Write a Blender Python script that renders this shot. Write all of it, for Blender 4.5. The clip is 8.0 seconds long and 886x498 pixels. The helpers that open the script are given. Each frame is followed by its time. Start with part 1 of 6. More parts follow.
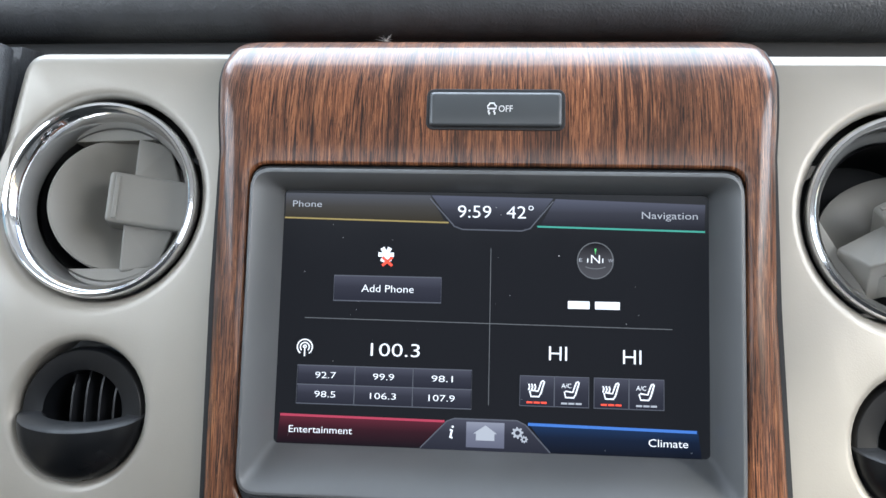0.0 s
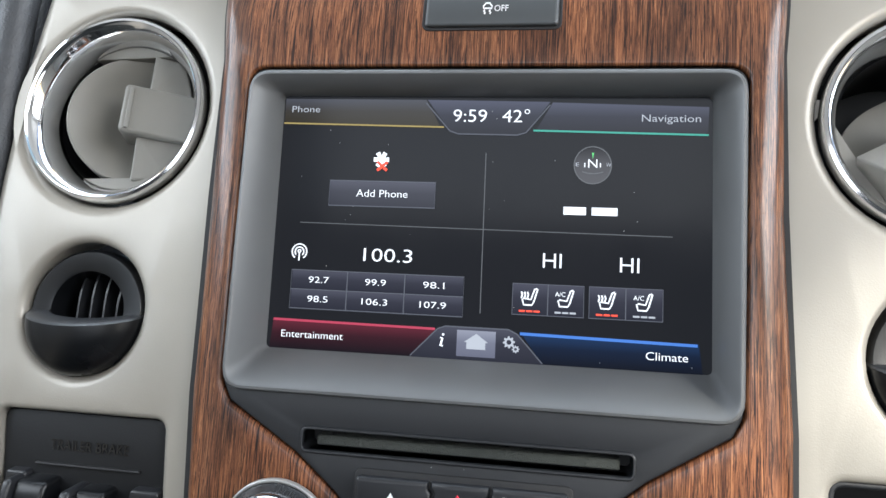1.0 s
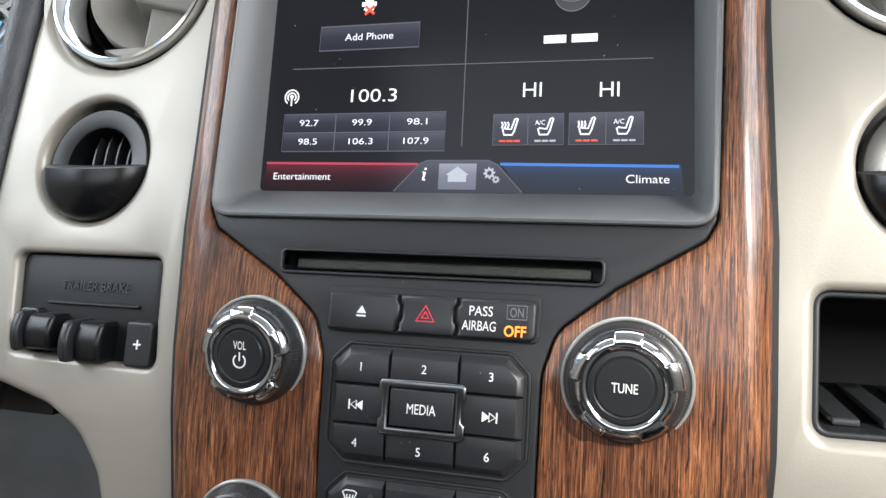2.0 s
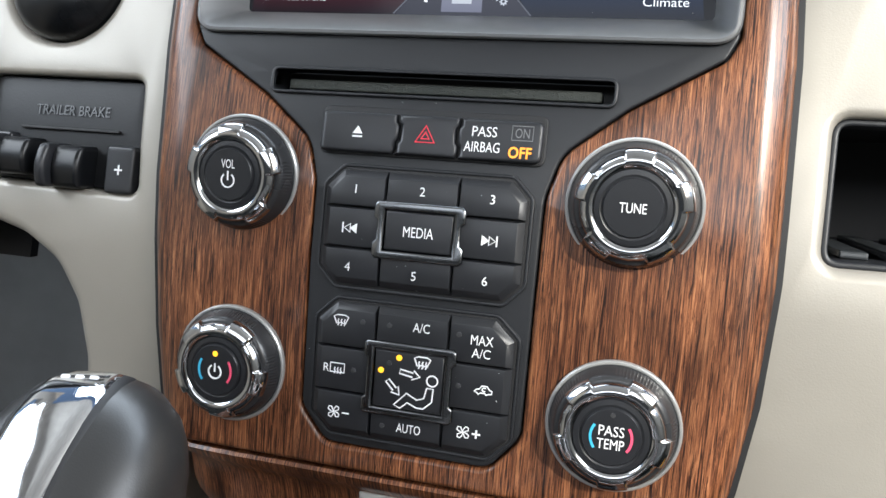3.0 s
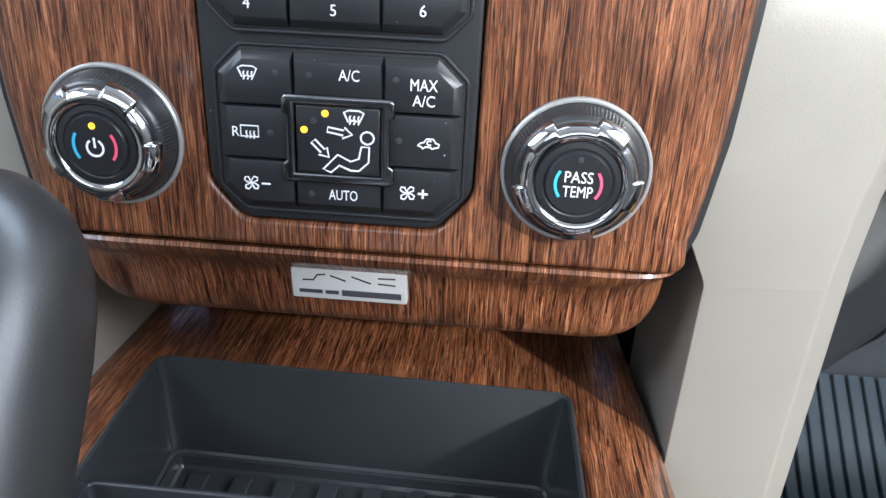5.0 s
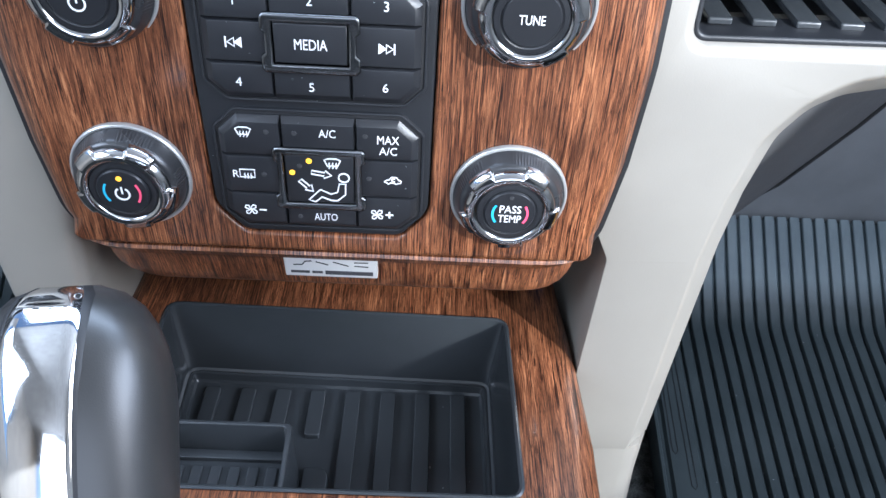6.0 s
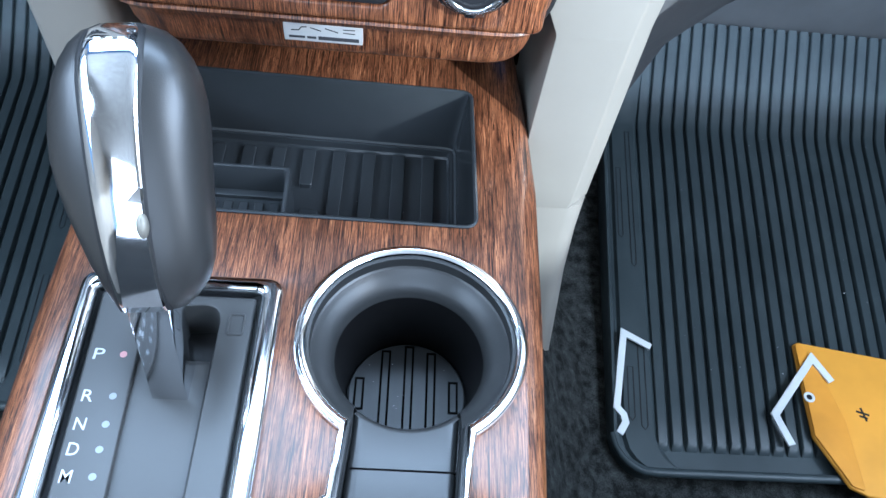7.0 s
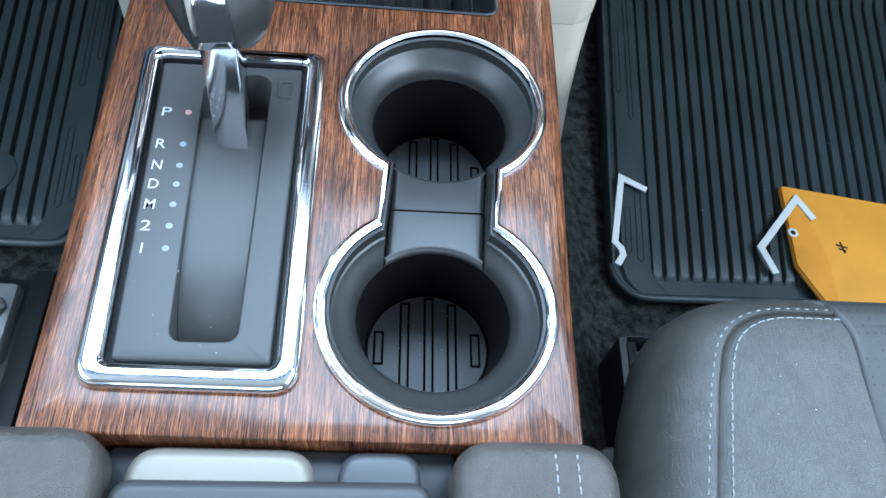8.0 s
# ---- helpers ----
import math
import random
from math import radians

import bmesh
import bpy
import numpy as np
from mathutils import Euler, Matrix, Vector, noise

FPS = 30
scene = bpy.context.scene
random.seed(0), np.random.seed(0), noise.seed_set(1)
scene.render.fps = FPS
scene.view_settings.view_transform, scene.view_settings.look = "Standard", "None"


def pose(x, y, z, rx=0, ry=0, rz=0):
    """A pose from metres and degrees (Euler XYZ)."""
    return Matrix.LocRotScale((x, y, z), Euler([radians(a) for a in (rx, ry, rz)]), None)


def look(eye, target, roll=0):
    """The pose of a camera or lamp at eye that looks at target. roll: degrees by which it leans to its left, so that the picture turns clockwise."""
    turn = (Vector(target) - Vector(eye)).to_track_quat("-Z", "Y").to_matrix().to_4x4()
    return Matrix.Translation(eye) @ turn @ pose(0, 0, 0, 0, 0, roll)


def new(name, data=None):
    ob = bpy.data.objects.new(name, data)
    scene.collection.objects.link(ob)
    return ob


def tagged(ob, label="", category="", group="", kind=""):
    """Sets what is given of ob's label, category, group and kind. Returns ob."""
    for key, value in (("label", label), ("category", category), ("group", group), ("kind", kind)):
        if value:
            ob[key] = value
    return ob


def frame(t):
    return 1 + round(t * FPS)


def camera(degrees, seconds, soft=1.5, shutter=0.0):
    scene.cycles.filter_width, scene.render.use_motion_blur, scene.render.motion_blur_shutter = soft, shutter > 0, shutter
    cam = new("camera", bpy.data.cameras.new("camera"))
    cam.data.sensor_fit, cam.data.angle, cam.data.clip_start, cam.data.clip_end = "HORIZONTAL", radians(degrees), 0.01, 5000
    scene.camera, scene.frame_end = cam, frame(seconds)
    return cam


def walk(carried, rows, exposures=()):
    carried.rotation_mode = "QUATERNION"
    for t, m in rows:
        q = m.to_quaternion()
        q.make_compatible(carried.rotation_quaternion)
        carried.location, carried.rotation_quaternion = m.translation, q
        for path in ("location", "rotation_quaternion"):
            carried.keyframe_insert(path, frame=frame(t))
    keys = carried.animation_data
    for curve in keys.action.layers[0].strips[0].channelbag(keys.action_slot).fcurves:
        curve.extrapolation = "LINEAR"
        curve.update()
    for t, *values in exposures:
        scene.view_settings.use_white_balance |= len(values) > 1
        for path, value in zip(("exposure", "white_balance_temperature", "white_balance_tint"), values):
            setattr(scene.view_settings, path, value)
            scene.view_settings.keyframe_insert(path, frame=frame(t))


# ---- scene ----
cam = camera(60.5, 8.0)
PATH = [
    (0, (0.0024, 0.0032, 0.7883), (-0.0201, 0.3013, 0.7623), 0.77),
    (0.5, (0.0065, 0.0144, 0.7770), (-0.0204, 0.3123, 0.7535), 0.89),
    (1, (0.0368, 0.0085, 0.7374), (-0.0154, 0.3035, 0.7223), 1.73),
    (1.5, (0.0677, 0.0108, 0.6882), (-0.0110, 0.3003, 0.6871), 1.96),
    (2, (0.0812, 0.0144, 0.6579), (-0.0042, 0.3020, 0.6542), 1.75),
    (2.2, (0.0811, 0.0167, 0.6488), (-0.0051, 0.3037, 0.6348), 1.95),
    (3.3, (0.0701, 0.0254, 0.6201), (-0.0017, 0.3132, 0.5752), 4.44),
    (3.5, (0.0689, 0.0273, 0.6180), (0.0008, 0.3146, 0.5652), 4.25),
    (4, (0.0651, 0.0344, 0.6113), (0.0095, 0.3194, 0.5360), 3.88),
    (4.5, (0.0577, 0.0456, 0.6047), (0.0198, 0.3257, 0.5042), 3.12),
    (4.7, (0.0538, 0.0563, 0.6071), (0.0226, 0.3332, 0.4961), 2.91),
    (5.8, (0.0350, 0.0558, 0.6764), (0.0397, 0.2960, 0.4967), 2.29),
    (6, (0.0389, 0.0392, 0.7092), (0.0458, 0.2678, 0.5150), 3.53),
    (6.5, (0.0404, 0.0065, 0.7334), (0.0538, 0.2068, 0.5104), 5.99),
    (7, (0.0412, -0.0298, 0.7416), (0.0606, 0.1461, 0.4993), 8.83),
    (7.5, (0.0273, -0.0778, 0.7415), (0.0525, 0.0827, 0.4893), 10.64),
    (8, (0.0220, -0.1230, 0.7313), (0.0475, 0.0294, 0.4741), 10.69),
]
EXPOSURES = [(0, 0.17, 6050, 9), (1.5, 0.34, 6350, 9), (2.2, 0.33, 6400, 9), (3.5, 0.39, 6150, 9), (4.7, 0.60, 5900, 9), (6, 0.91, 5400, 11), (6.5, 0.98, 5500, 11), (7, 1.0, 5000, 5), (7.5, 0.88, 4850, 1), (8, 0.75, 5120, 2)]
walk(cam, [(t, look(eye, target, roll)) for t, eye, target, roll in PATH], EXPOSURES)

# ---- world and light ----
world = bpy.data.worlds.new("sky")
scene.world = world
world.use_nodes = True
sky = world.node_tree.nodes.new("ShaderNodeTexSky")
sky.sky_type = "NISHITA"
sky.sun_disc = False
sky.sun_elevation = radians(25)
sky.sun_rotation = radians(138)
sky.dust_density = 2.0
world.node_tree.links.new(sky.outputs[0], world.node_tree.nodes["Background"].inputs[0])
world.node_tree.nodes["Background"].inputs[1].default_value = 0.15


def lamp(name, kind, m, energy, colour=(1, 1, 1), **more):
    data = bpy.data.lights.new(name, kind)
    data.energy, data.color = energy, colour
    for key, value in more.items():
        if key == "angle":
            data.angle = value
        elif key == "size":
            data.shape, data.size, data.size_y = "RECTANGLE", value[0], value[1]
    ob = new(name, data)
    ob.matrix_world = m
    return ob


lamp("sun", "SUN", look((2.16, -1.99, 2.00), (0.16, 0.27, 0.60)), 3.9, (1.0, 0.955, 0.85), angle=radians(2.2))
lamp("windshield_daylight", "AREA", look((0.0, 0.635, 1.20), (0, 0.175, 0.57)), 27.0, (0.82, 0.91, 1.0), size=(1.35, 0.74))
lamp("passenger_window_daylight", "AREA", look((0.88, -0.15, 1.16), (0, 0.08, 0.78)), 11.0, (0.95, 0.97, 1.0), size=(0.85, 0.42))
lamp("driver_window_daylight", "AREA", look((-0.88, -0.15, 1.16), (0, 0.08, 0.78)), 8.5, (0.90, 0.95, 1.0), size=(0.85, 0.42))
lamp("rear_window_daylight", "AREA", look((0.0, -1.45, 1.20), (0, 0.2, 0.75)), 6.5, (0.95, 0.97, 1.0), size=(1.4, 0.50))


# ---- materials ----
def shader(name):
    m = bpy.data.materials.new(name)
    m.use_nodes = True
    return m, m.node_tree.nodes, m.node_tree.links, m.node_tree.nodes["Principled BSDF"]


def coords(nodes, links, scale):
    tc, mp = nodes.new("ShaderNodeTexCoord"), nodes.new("ShaderNodeMapping")
    mp.inputs["Scale"].default_value = scale
    links.new(tc.outputs["Object"], mp.inputs["Vector"])
    return mp.outputs["Vector"]


def noise_of(nodes, links, scale, at=(1, 1, 1), detail=3.0, rough=0.55, distortion=0.0):
    n = nodes.new("ShaderNodeTexNoise")
    n.inputs["Scale"].default_value, n.inputs["Detail"].default_value = scale, detail
    n.inputs["Roughness"].default_value, n.inputs["Distortion"].default_value = rough, distortion
    links.new(coords(nodes, links, at), n.inputs["Vector"])
    return n.outputs["Fac"]


def ramp_of(nodes, links, fac, stops):
    r = nodes.new("ShaderNodeValToRGB")
    while len(r.color_ramp.elements) < len(stops):
        r.color_ramp.elements.new(0.5)
    for e, (at, c) in zip(r.color_ramp.elements, stops):
        e.position, e.color = at, (*c, 1) if len(c) == 3 else c
    links.new(fac, r.inputs["Fac"])
    return r.outputs["Color"]


def bump_of(nodes, links, fac, strength, distance, bsdf):
    b = nodes.new("ShaderNodeBump")
    b.inputs["Strength"].default_value, b.inputs["Distance"].default_value = strength, distance
    links.new(fac, b.inputs["Height"])
    links.new(b.outputs["Normal"], bsdf.inputs["Normal"])


def plastic(name, colour, rough=0.5, grain=1500.0, depth=0.00015, bump=0.3, spec=0.5, metal=0.0, vary=0.12, coat=0.0):
    """Moulded or painted surface with a fine grain and faint blotches."""
    m, nodes, links, p = shader(name)
    blot = noise_of(nodes, links, 14.0, detail=4.0)
    lo = tuple(c * (1 - vary) for c in colour)
    hi = tuple(min(1, c * (1 + vary)) for c in colour)
    links.new(ramp_of(nodes, links, blot, [(0.3, lo), (0.7, hi)]), p.inputs["Base Color"])
    fine = noise_of(nodes, links, grain, detail=2.0)
    rr = nodes.new("ShaderNodeMapRange")
    rr.inputs["To Min"].default_value, rr.inputs["To Max"].default_value = max(0.02, rough - 0.06), rough + 0.06
    links.new(blot, rr.inputs["Value"])
    links.new(rr.outputs["Result"], p.inputs["Roughness"])
    if bump:
        bump_of(nodes, links, fine, bump, depth, p)
    p.inputs["Specular IOR Level"].default_value, p.inputs["Metallic"].default_value = spec, metal
    p.inputs["Coat Weight"].default_value, p.inputs["Coat Roughness"].default_value = coat, 0.12
    return m


def glow(name, colour, strength):
    m, nodes, links, p = shader(name)
    p.inputs["Base Color"].default_value = (*[0.05 * c for c in colour], 1)
    p.inputs["Specular IOR Level"].default_value = 0.15
    p.inputs["Emission Color"].default_value, p.inputs["Emission Strength"].default_value = (*colour, 1), strength
    p.inputs["Roughness"].default_value = 0.4
    return m


def wood_material():
    """Printed walnut film under a clear gloss coat: broad bands, wavy streaks and sharp dark pores in clusters."""
    m, nodes, links, p = shader("walnut_film")

    def times(a, b):
        mul = nodes.new("ShaderNodeMix")
        mul.data_type, mul.blend_type = "RGBA", "MULTIPLY"
        mul.inputs["Factor"].default_value = 1.0
        links.new(a, mul.inputs["A"])
        links.new(b, mul.inputs["B"])
        return mul.outputs["Result"]

    broad = noise_of(nodes, links, 70.0, (1, 0.16, 0.16), 4.0, 0.60, 0.8)
    streak = noise_of(nodes, links, 900.0, (1, 0.026, 0.026), 5.0, 0.74, 2.2)
    pores = noise_of(nodes, links, 1500.0, (1, 0.024, 0.024), 2.5, 0.60, 1.2)
    ticks = noise_of(nodes, links, 2600.0, (1, 0.045, 0.045), 2.0, 0.5, 0.6)
    veins = noise_of(nodes, links, 300.0, (1, 0.045, 0.045), 4.0, 0.62, 2.0)
    base = ramp_of(nodes, links, streak, [(0.34, (0.036, 0.0125, 0.0065)), (0.44, (0.115, 0.041, 0.0175)), (0.54, (0.219, 0.087, 0.0375)), (0.65, (0.395, 0.185, 0.088))])
    tone = times(ramp_of(nodes, links, broad, [(0.34, (0.46, 0.42, 0.40)), (0.62, (1.10, 1.04, 0.98))]), ramp_of(nodes, links, veins, [(0.35, (0.36, 0.31, 0.29)), (0.47, (1, 1, 1))]))
    marks = times(ramp_of(nodes, links, pores, [(0.385, (0.10, 0.07, 0.065)), (0.44, (1, 1, 1))]), ramp_of(nodes, links, ticks, [(0.36, (0.25, 0.20, 0.19)), (0.41, (1, 1, 1))]))
    links.new(times(times(base, tone), marks), p.inputs["Base Color"])
    p.inputs["Roughness"].default_value = 0.45
    p.inputs["Coat Weight"].default_value, p.inputs["Coat Roughness"].default_value = 0.50, 0.16
    p.inputs["Specular IOR Level"].default_value = 0.25
    bump_of(nodes, links, streak, 0.04, 0.0002, p)
    return m


def chrome_material(name="chrome", low=0.03, high=0.16, shine=1.0, wavy=0.0):
    m, nodes, links, p = shader(name)
    p.inputs["Metallic"].default_value = 1.0
    p.inputs["Base Color"].default_value = (0.86 * shine, 0.87 * shine, 0.89 * shine, 1)
    smear = noise_of(nodes, links, 60.0, detail=4.0)
    rr = nodes.new("ShaderNodeMapRange")
    rr.inputs["To Min"].default_value, rr.inputs["To Max"].default_value = low, high
    links.new(smear, rr.inputs["Value"])
    links.new(rr.outputs["Result"], p.inputs["Roughness"])
    if wavy:
        bump_of(nodes, links, noise_of(nodes, links, 48.0, detail=1.0), wavy, 0.0020, p)
    return m


def leather_material(name, colour, rough=0.42, cell=1100.0):
    m, nodes, links, p = shader(name)
    v = nodes.new("ShaderNodeTexVoronoi")
    v.inputs["Scale"].default_value = cell
    v.feature = "DISTANCE_TO_EDGE"
    links.new(coords(nodes, links, (1, 1, 1)), v.inputs["Vector"])
    creases = noise_of(nodes, links, 60.0, (1, 1, 1), 5.0, 0.6, 0.8)
    mix = nodes.new("ShaderNodeMath")
    mix.operation = "ADD"
    sc = nodes.new("ShaderNodeMath")
    sc.operation = "MULTIPLY"
    sc.inputs[1].default_value = 0.8
    links.new(v.outputs["Distance"], sc.inputs[0])
    links.new(sc.outputs[0], mix.inputs[0])
    # fine wrinkles pulled along the seat
    wrinkle = noise_of(nodes, links, 260.0, (1, 0.30, 0.6), 3.0, 0.55, 1.5)
    both = nodes.new("ShaderNodeMath")
    both.operation = "MULTIPLY_ADD"
    both.inputs[1].default_value = 0.9
    links.new(wrinkle, both.inputs[0])
    links.new(creases, both.inputs[2])
    links.new(both.outputs[0], mix.inputs[1])
    links.new(ramp_of(nodes, links, creases, [(0.3, tuple(c * 0.8 for c in colour)), (0.7, tuple(c * 1.25 for c in colour))]), p.inputs["Base Color"])
    p.inputs["Roughness"].default_value = rough
    bump_of(nodes, links, mix.outputs[0], 0.42, 0.0009, p)
    return m


def carpet_material(name, colour):
    m, nodes, links, p = shader(name)
    fuzz = noise_of(nodes, links, 700.0, detail=5.0, rough=0.75)
    patch = noise_of(nodes, links, 90.0, detail=3.0)
    mixv = nodes.new("ShaderNodeMath")
    mixv.operation = "MULTIPLY"
    links.new(fuzz, mixv.inputs[0])
    links.new(patch, mixv.inputs[1])
    links.new(ramp_of(nodes, links, mixv.outputs[0], [(0.17, tuple(c * 0.25 for c in colour)), (0.33, tuple(c * 1.5 for c in colour)), (0.42, tuple(c * 2.2 for c in colour))]), p.inputs["Base Color"])
    p.inputs["Roughness"].default_value = 0.95
    p.inputs["Specular IOR Level"].default_value = 0.15
    bump_of(nodes, links, fuzz, 1.0, 0.002, p)
    return m


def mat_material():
    """Dark rubber, its colour paled along the toe slope to stand in for light."""
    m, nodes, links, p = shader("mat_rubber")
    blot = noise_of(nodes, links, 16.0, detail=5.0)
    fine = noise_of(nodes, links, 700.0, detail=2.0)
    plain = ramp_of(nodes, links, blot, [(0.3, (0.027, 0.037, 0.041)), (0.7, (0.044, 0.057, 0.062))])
    # the second ramp carries the light on the toe slope as base colour
    paler = ramp_of(nodes, links, blot, [(0.3, (0.085, 0.110, 0.122)), (0.7, (0.13, 0.16, 0.172))])
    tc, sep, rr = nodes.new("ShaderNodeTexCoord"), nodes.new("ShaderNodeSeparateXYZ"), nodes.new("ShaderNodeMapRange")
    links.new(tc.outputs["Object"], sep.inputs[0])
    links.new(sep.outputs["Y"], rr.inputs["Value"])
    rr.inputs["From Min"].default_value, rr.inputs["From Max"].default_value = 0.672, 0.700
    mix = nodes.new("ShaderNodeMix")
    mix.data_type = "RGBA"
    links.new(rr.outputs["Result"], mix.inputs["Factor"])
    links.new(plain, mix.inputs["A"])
    links.new(paler, mix.inputs["B"])
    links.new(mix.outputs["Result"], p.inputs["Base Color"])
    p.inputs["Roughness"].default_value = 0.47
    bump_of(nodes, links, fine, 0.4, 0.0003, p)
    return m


def glass_material():
    m, nodes, links, p = shader("display_glass")
    p.inputs["Base Color"].default_value = (0.004, 0.004, 0.005, 1)
    p.inputs["Roughness"].default_value = 0.07
    p.inputs["Specular IOR Level"].default_value = 0.09
    # a lit panel is never quite black; the glow also stands in for glare
    p.inputs["Emission Color"].default_value, p.inputs["Emission Strength"].default_value = (0.55, 0.60, 0.72, 1), 0.024
    smear = noise_of(nodes, links, 40.0, detail=4.0)
    rr = nodes.new("ShaderNodeMapRange")
    rr.inputs["To Min"].default_value, rr.inputs["To Max"].default_value = 0.05, 0.20
    links.new(smear, rr.inputs["Value"])
    links.new(rr.outputs["Result"], p.inputs["Roughness"])
    return m


WOOD = wood_material()
CHROME = chrome_material()
SILVER = plastic("champagne_paint", (0.298, 0.277, 0.241), 0.40, 1500, 0.00010, 0.45, 0.5, 0.25, 0.05, 0.15)
SILVER_DARK = plastic("grey_trim", (0.30, 0.29, 0.27), 0.5, 1600, 0.0001, 0.3)
BLACK = plastic("black_plastic", (0.0125, 0.0135, 0.0158), 0.42, 2200, 0.00008, 0.3, 0.40)
BEZEL = plastic("charcoal_bezel", (0.104, 0.107, 0.109), 0.40, 2600, 0.00006, 0.25)
BUTTON = plastic("button_plastic", (0.0135, 0.0143, 0.0165), 0.36, 2600, 0.00005, 0.2, 0.42)
SOFT_BLACK = plastic("soft_black", (0.006, 0.006, 0.007), 0.6, 1200, 0.0001, 0.3)
VENT_GREY = plastic("vent_grey", (0.185, 0.178, 0.160), 0.5, 1500, 0.0001, 0.35)
TRAY = plastic("tray_rubber", (0.028, 0.031, 0.0335), 0.24, 1500, 0.00012, 0.35, 0.6)
PLATE = plastic("shift_plate", (0.040, 0.0405, 0.040), 0.43, 2400, 0.00006, 0.25)
GRIP_SKIN = plastic("grip_skin", (0.021, 0.0205, 0.020), 0.36, 2000, 0.0001, 0.3, 0.55)
SATIN = plastic("satin_silver", (0.52, 0.52, 0.51), 0.48, 2600, 0.00004, 0.2, 0.5, 0.25, 0.03)
LATCH = plastic("latch_silver", (0.20, 0.185, 0.155), 0.42, 2200, 0.00005, 0.2, 0.5, 0.3, 0.06)
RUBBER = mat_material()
LEATHER = leather_material("black_leather", (0.050, 0.050, 0.046), 0.34)
PAD_LEATHER = leather_material("pad_leather", (0.048, 0.042, 0.037), 0.42)
DASH_PAD = leather_material("dash_skin", (0.034, 0.036, 0.040), 0.5, 520.0)
CARPET = carpet_material("black_carpet", (0.038, 0.040, 0.038))
LINER = plastic("grey_felt", (0.105, 0.105, 0.107), 0.85, 420, 0.0006, 0.6, 0.3)
PRINT = plastic("white_print", (0.78, 0.79, 0.80), 0.5, 1500, 0.0001, 0.0, 0.4, 0, 0.03)
PRINT_GREY = plastic("grey_print", (0.15, 0.15, 0.155), 0.5, 1500, 0.0001, 0.0)
GLASS = glass_material()
HEADLINER = plastic("headliner", (0.50, 0.48, 0.45), 0.9, 500, 0.0005, 0.4)
BOUNCE_BEIGE = plastic("bounce_beige", (0.27, 0.25, 0.22), 0.6, 600, 0.0003, 0.3)
CAB_TRIM = plastic("cab_trim", (0.055, 0.054, 0.053), 0.7, 600, 0.0003, 0.3)


# ---- building helpers ----
def part(name, bm, material, parent=None, label="", angle=38.0):
    me = bpy.data.meshes.new(name)
    bmesh.ops.recalc_face_normals(bm, faces=bm.faces)
    bm.to_mesh(me)
    bm.free()
    me.transform(LAY)
    me.shade_smooth()
    me.set_sharp_from_angle(angle=radians(angle))
    me.materials.append(material)
    ob = new(name, me)
    if parent is not None:
        ob.parent = parent
    if label:
        ob["label"] = label
    return ob


def thing(name, label, category, group="", kind=""):
    return tagged(new(name), label, category, group, kind)


def lerp_table(table, v):
    """Linear steps through (v, value) pairs."""
    if v <= table[0][0]:
        return table[0][1]
    for (a, fa), (b, fb) in zip(table, table[1:]):
        if v <= b:
            return fa + (fb - fa) * (v - a) / (b - a)
    (a, fa), (b, fb) = table[-2:]
    return fb + (fb - fa) / (b - a) * (v - b)


# depth of the stack's face and of the dash panel at each height
STACK = ((0.40, 0.2670), (0.5275, 0.2710), (0.56, 0.2727), (0.583, 0.2737), (0.61, 0.2765), (0.636, 0.2815), (0.6505, 0.2842), (0.70, 0.2935), (0.7944, 0.3105), (0.812, 0.3139), (0.820, 0.3160),
         (0.830, 0.3200), (0.839, 0.3265), (0.846, 0.3355), (0.850, 0.3450), (0.853, 0.3570), (0.856, 0.3840))
DASH = ((0.10, 0.310), (0.358, 0.289), (0.50, 0.283), (0.58, 0.284), (0.62, 0.290), (0.70, 0.307), (0.78, 0.326), (0.85, 0.343), (0.9, 0.355))


def on_stack(u, v, w):
    return Vector((u, lerp_table(STACK, v) - w, v))


def on_dash(u, v, w):
    return Vector((u, lerp_table(DASH, v) - w, v))


def on_screen(u, v, w):
    """The display's plane, a little behind its bezel."""
    k = 1.0284 - 0.37 * (v - 0.678)
    z = 0.7834 + (v - 0.7841) * 1.0132
    return Vector((u * k + 0.0026, 0.3132 + (z - 0.6835) * 0.07 - w, z))


def on_radio(u, v, w):
    return on_stack(0.981 * u + 0.0015, 0.5765 + 0.988 * (v - 0.5772), w)


def on_climate(u, v, w):
    return on_stack(0.974 * u + 0.0024, 0.5227 + 0.927 * (v - 0.5195), w)


TOP = 0.431
CONSOLE_FRAME = Matrix(((0.917, 0, 0, 0.0042), (0, 0.904, 0, 0.0157), (0, 0, 0.92, TOP), (0, 0, 0, 1)))
ARM_FRAME = CONSOLE_FRAME @ Matrix.Translation((0, 0, -0.415))
FLOOR_FRAME = Matrix(((0.92, 0, 0, 0.008), (0, 0.93, 0, -0.008), (0, 0, 0.92, 0.0586), (0, 0, 0, 1)))
LAY = Matrix()


def on_console(u, v, w):
    return CONSOLE_FRAME @ Vector((u, v, w))


def area2(poly):
    return sum(a[0] * b[1] - b[0] * a[1] for a, b in zip(poly, poly[1:] + poly[:1]))


def ccw(poly):
    poly = [tuple(p) for p in poly]
    return poly if area2(poly) > 0 else poly[::-1]


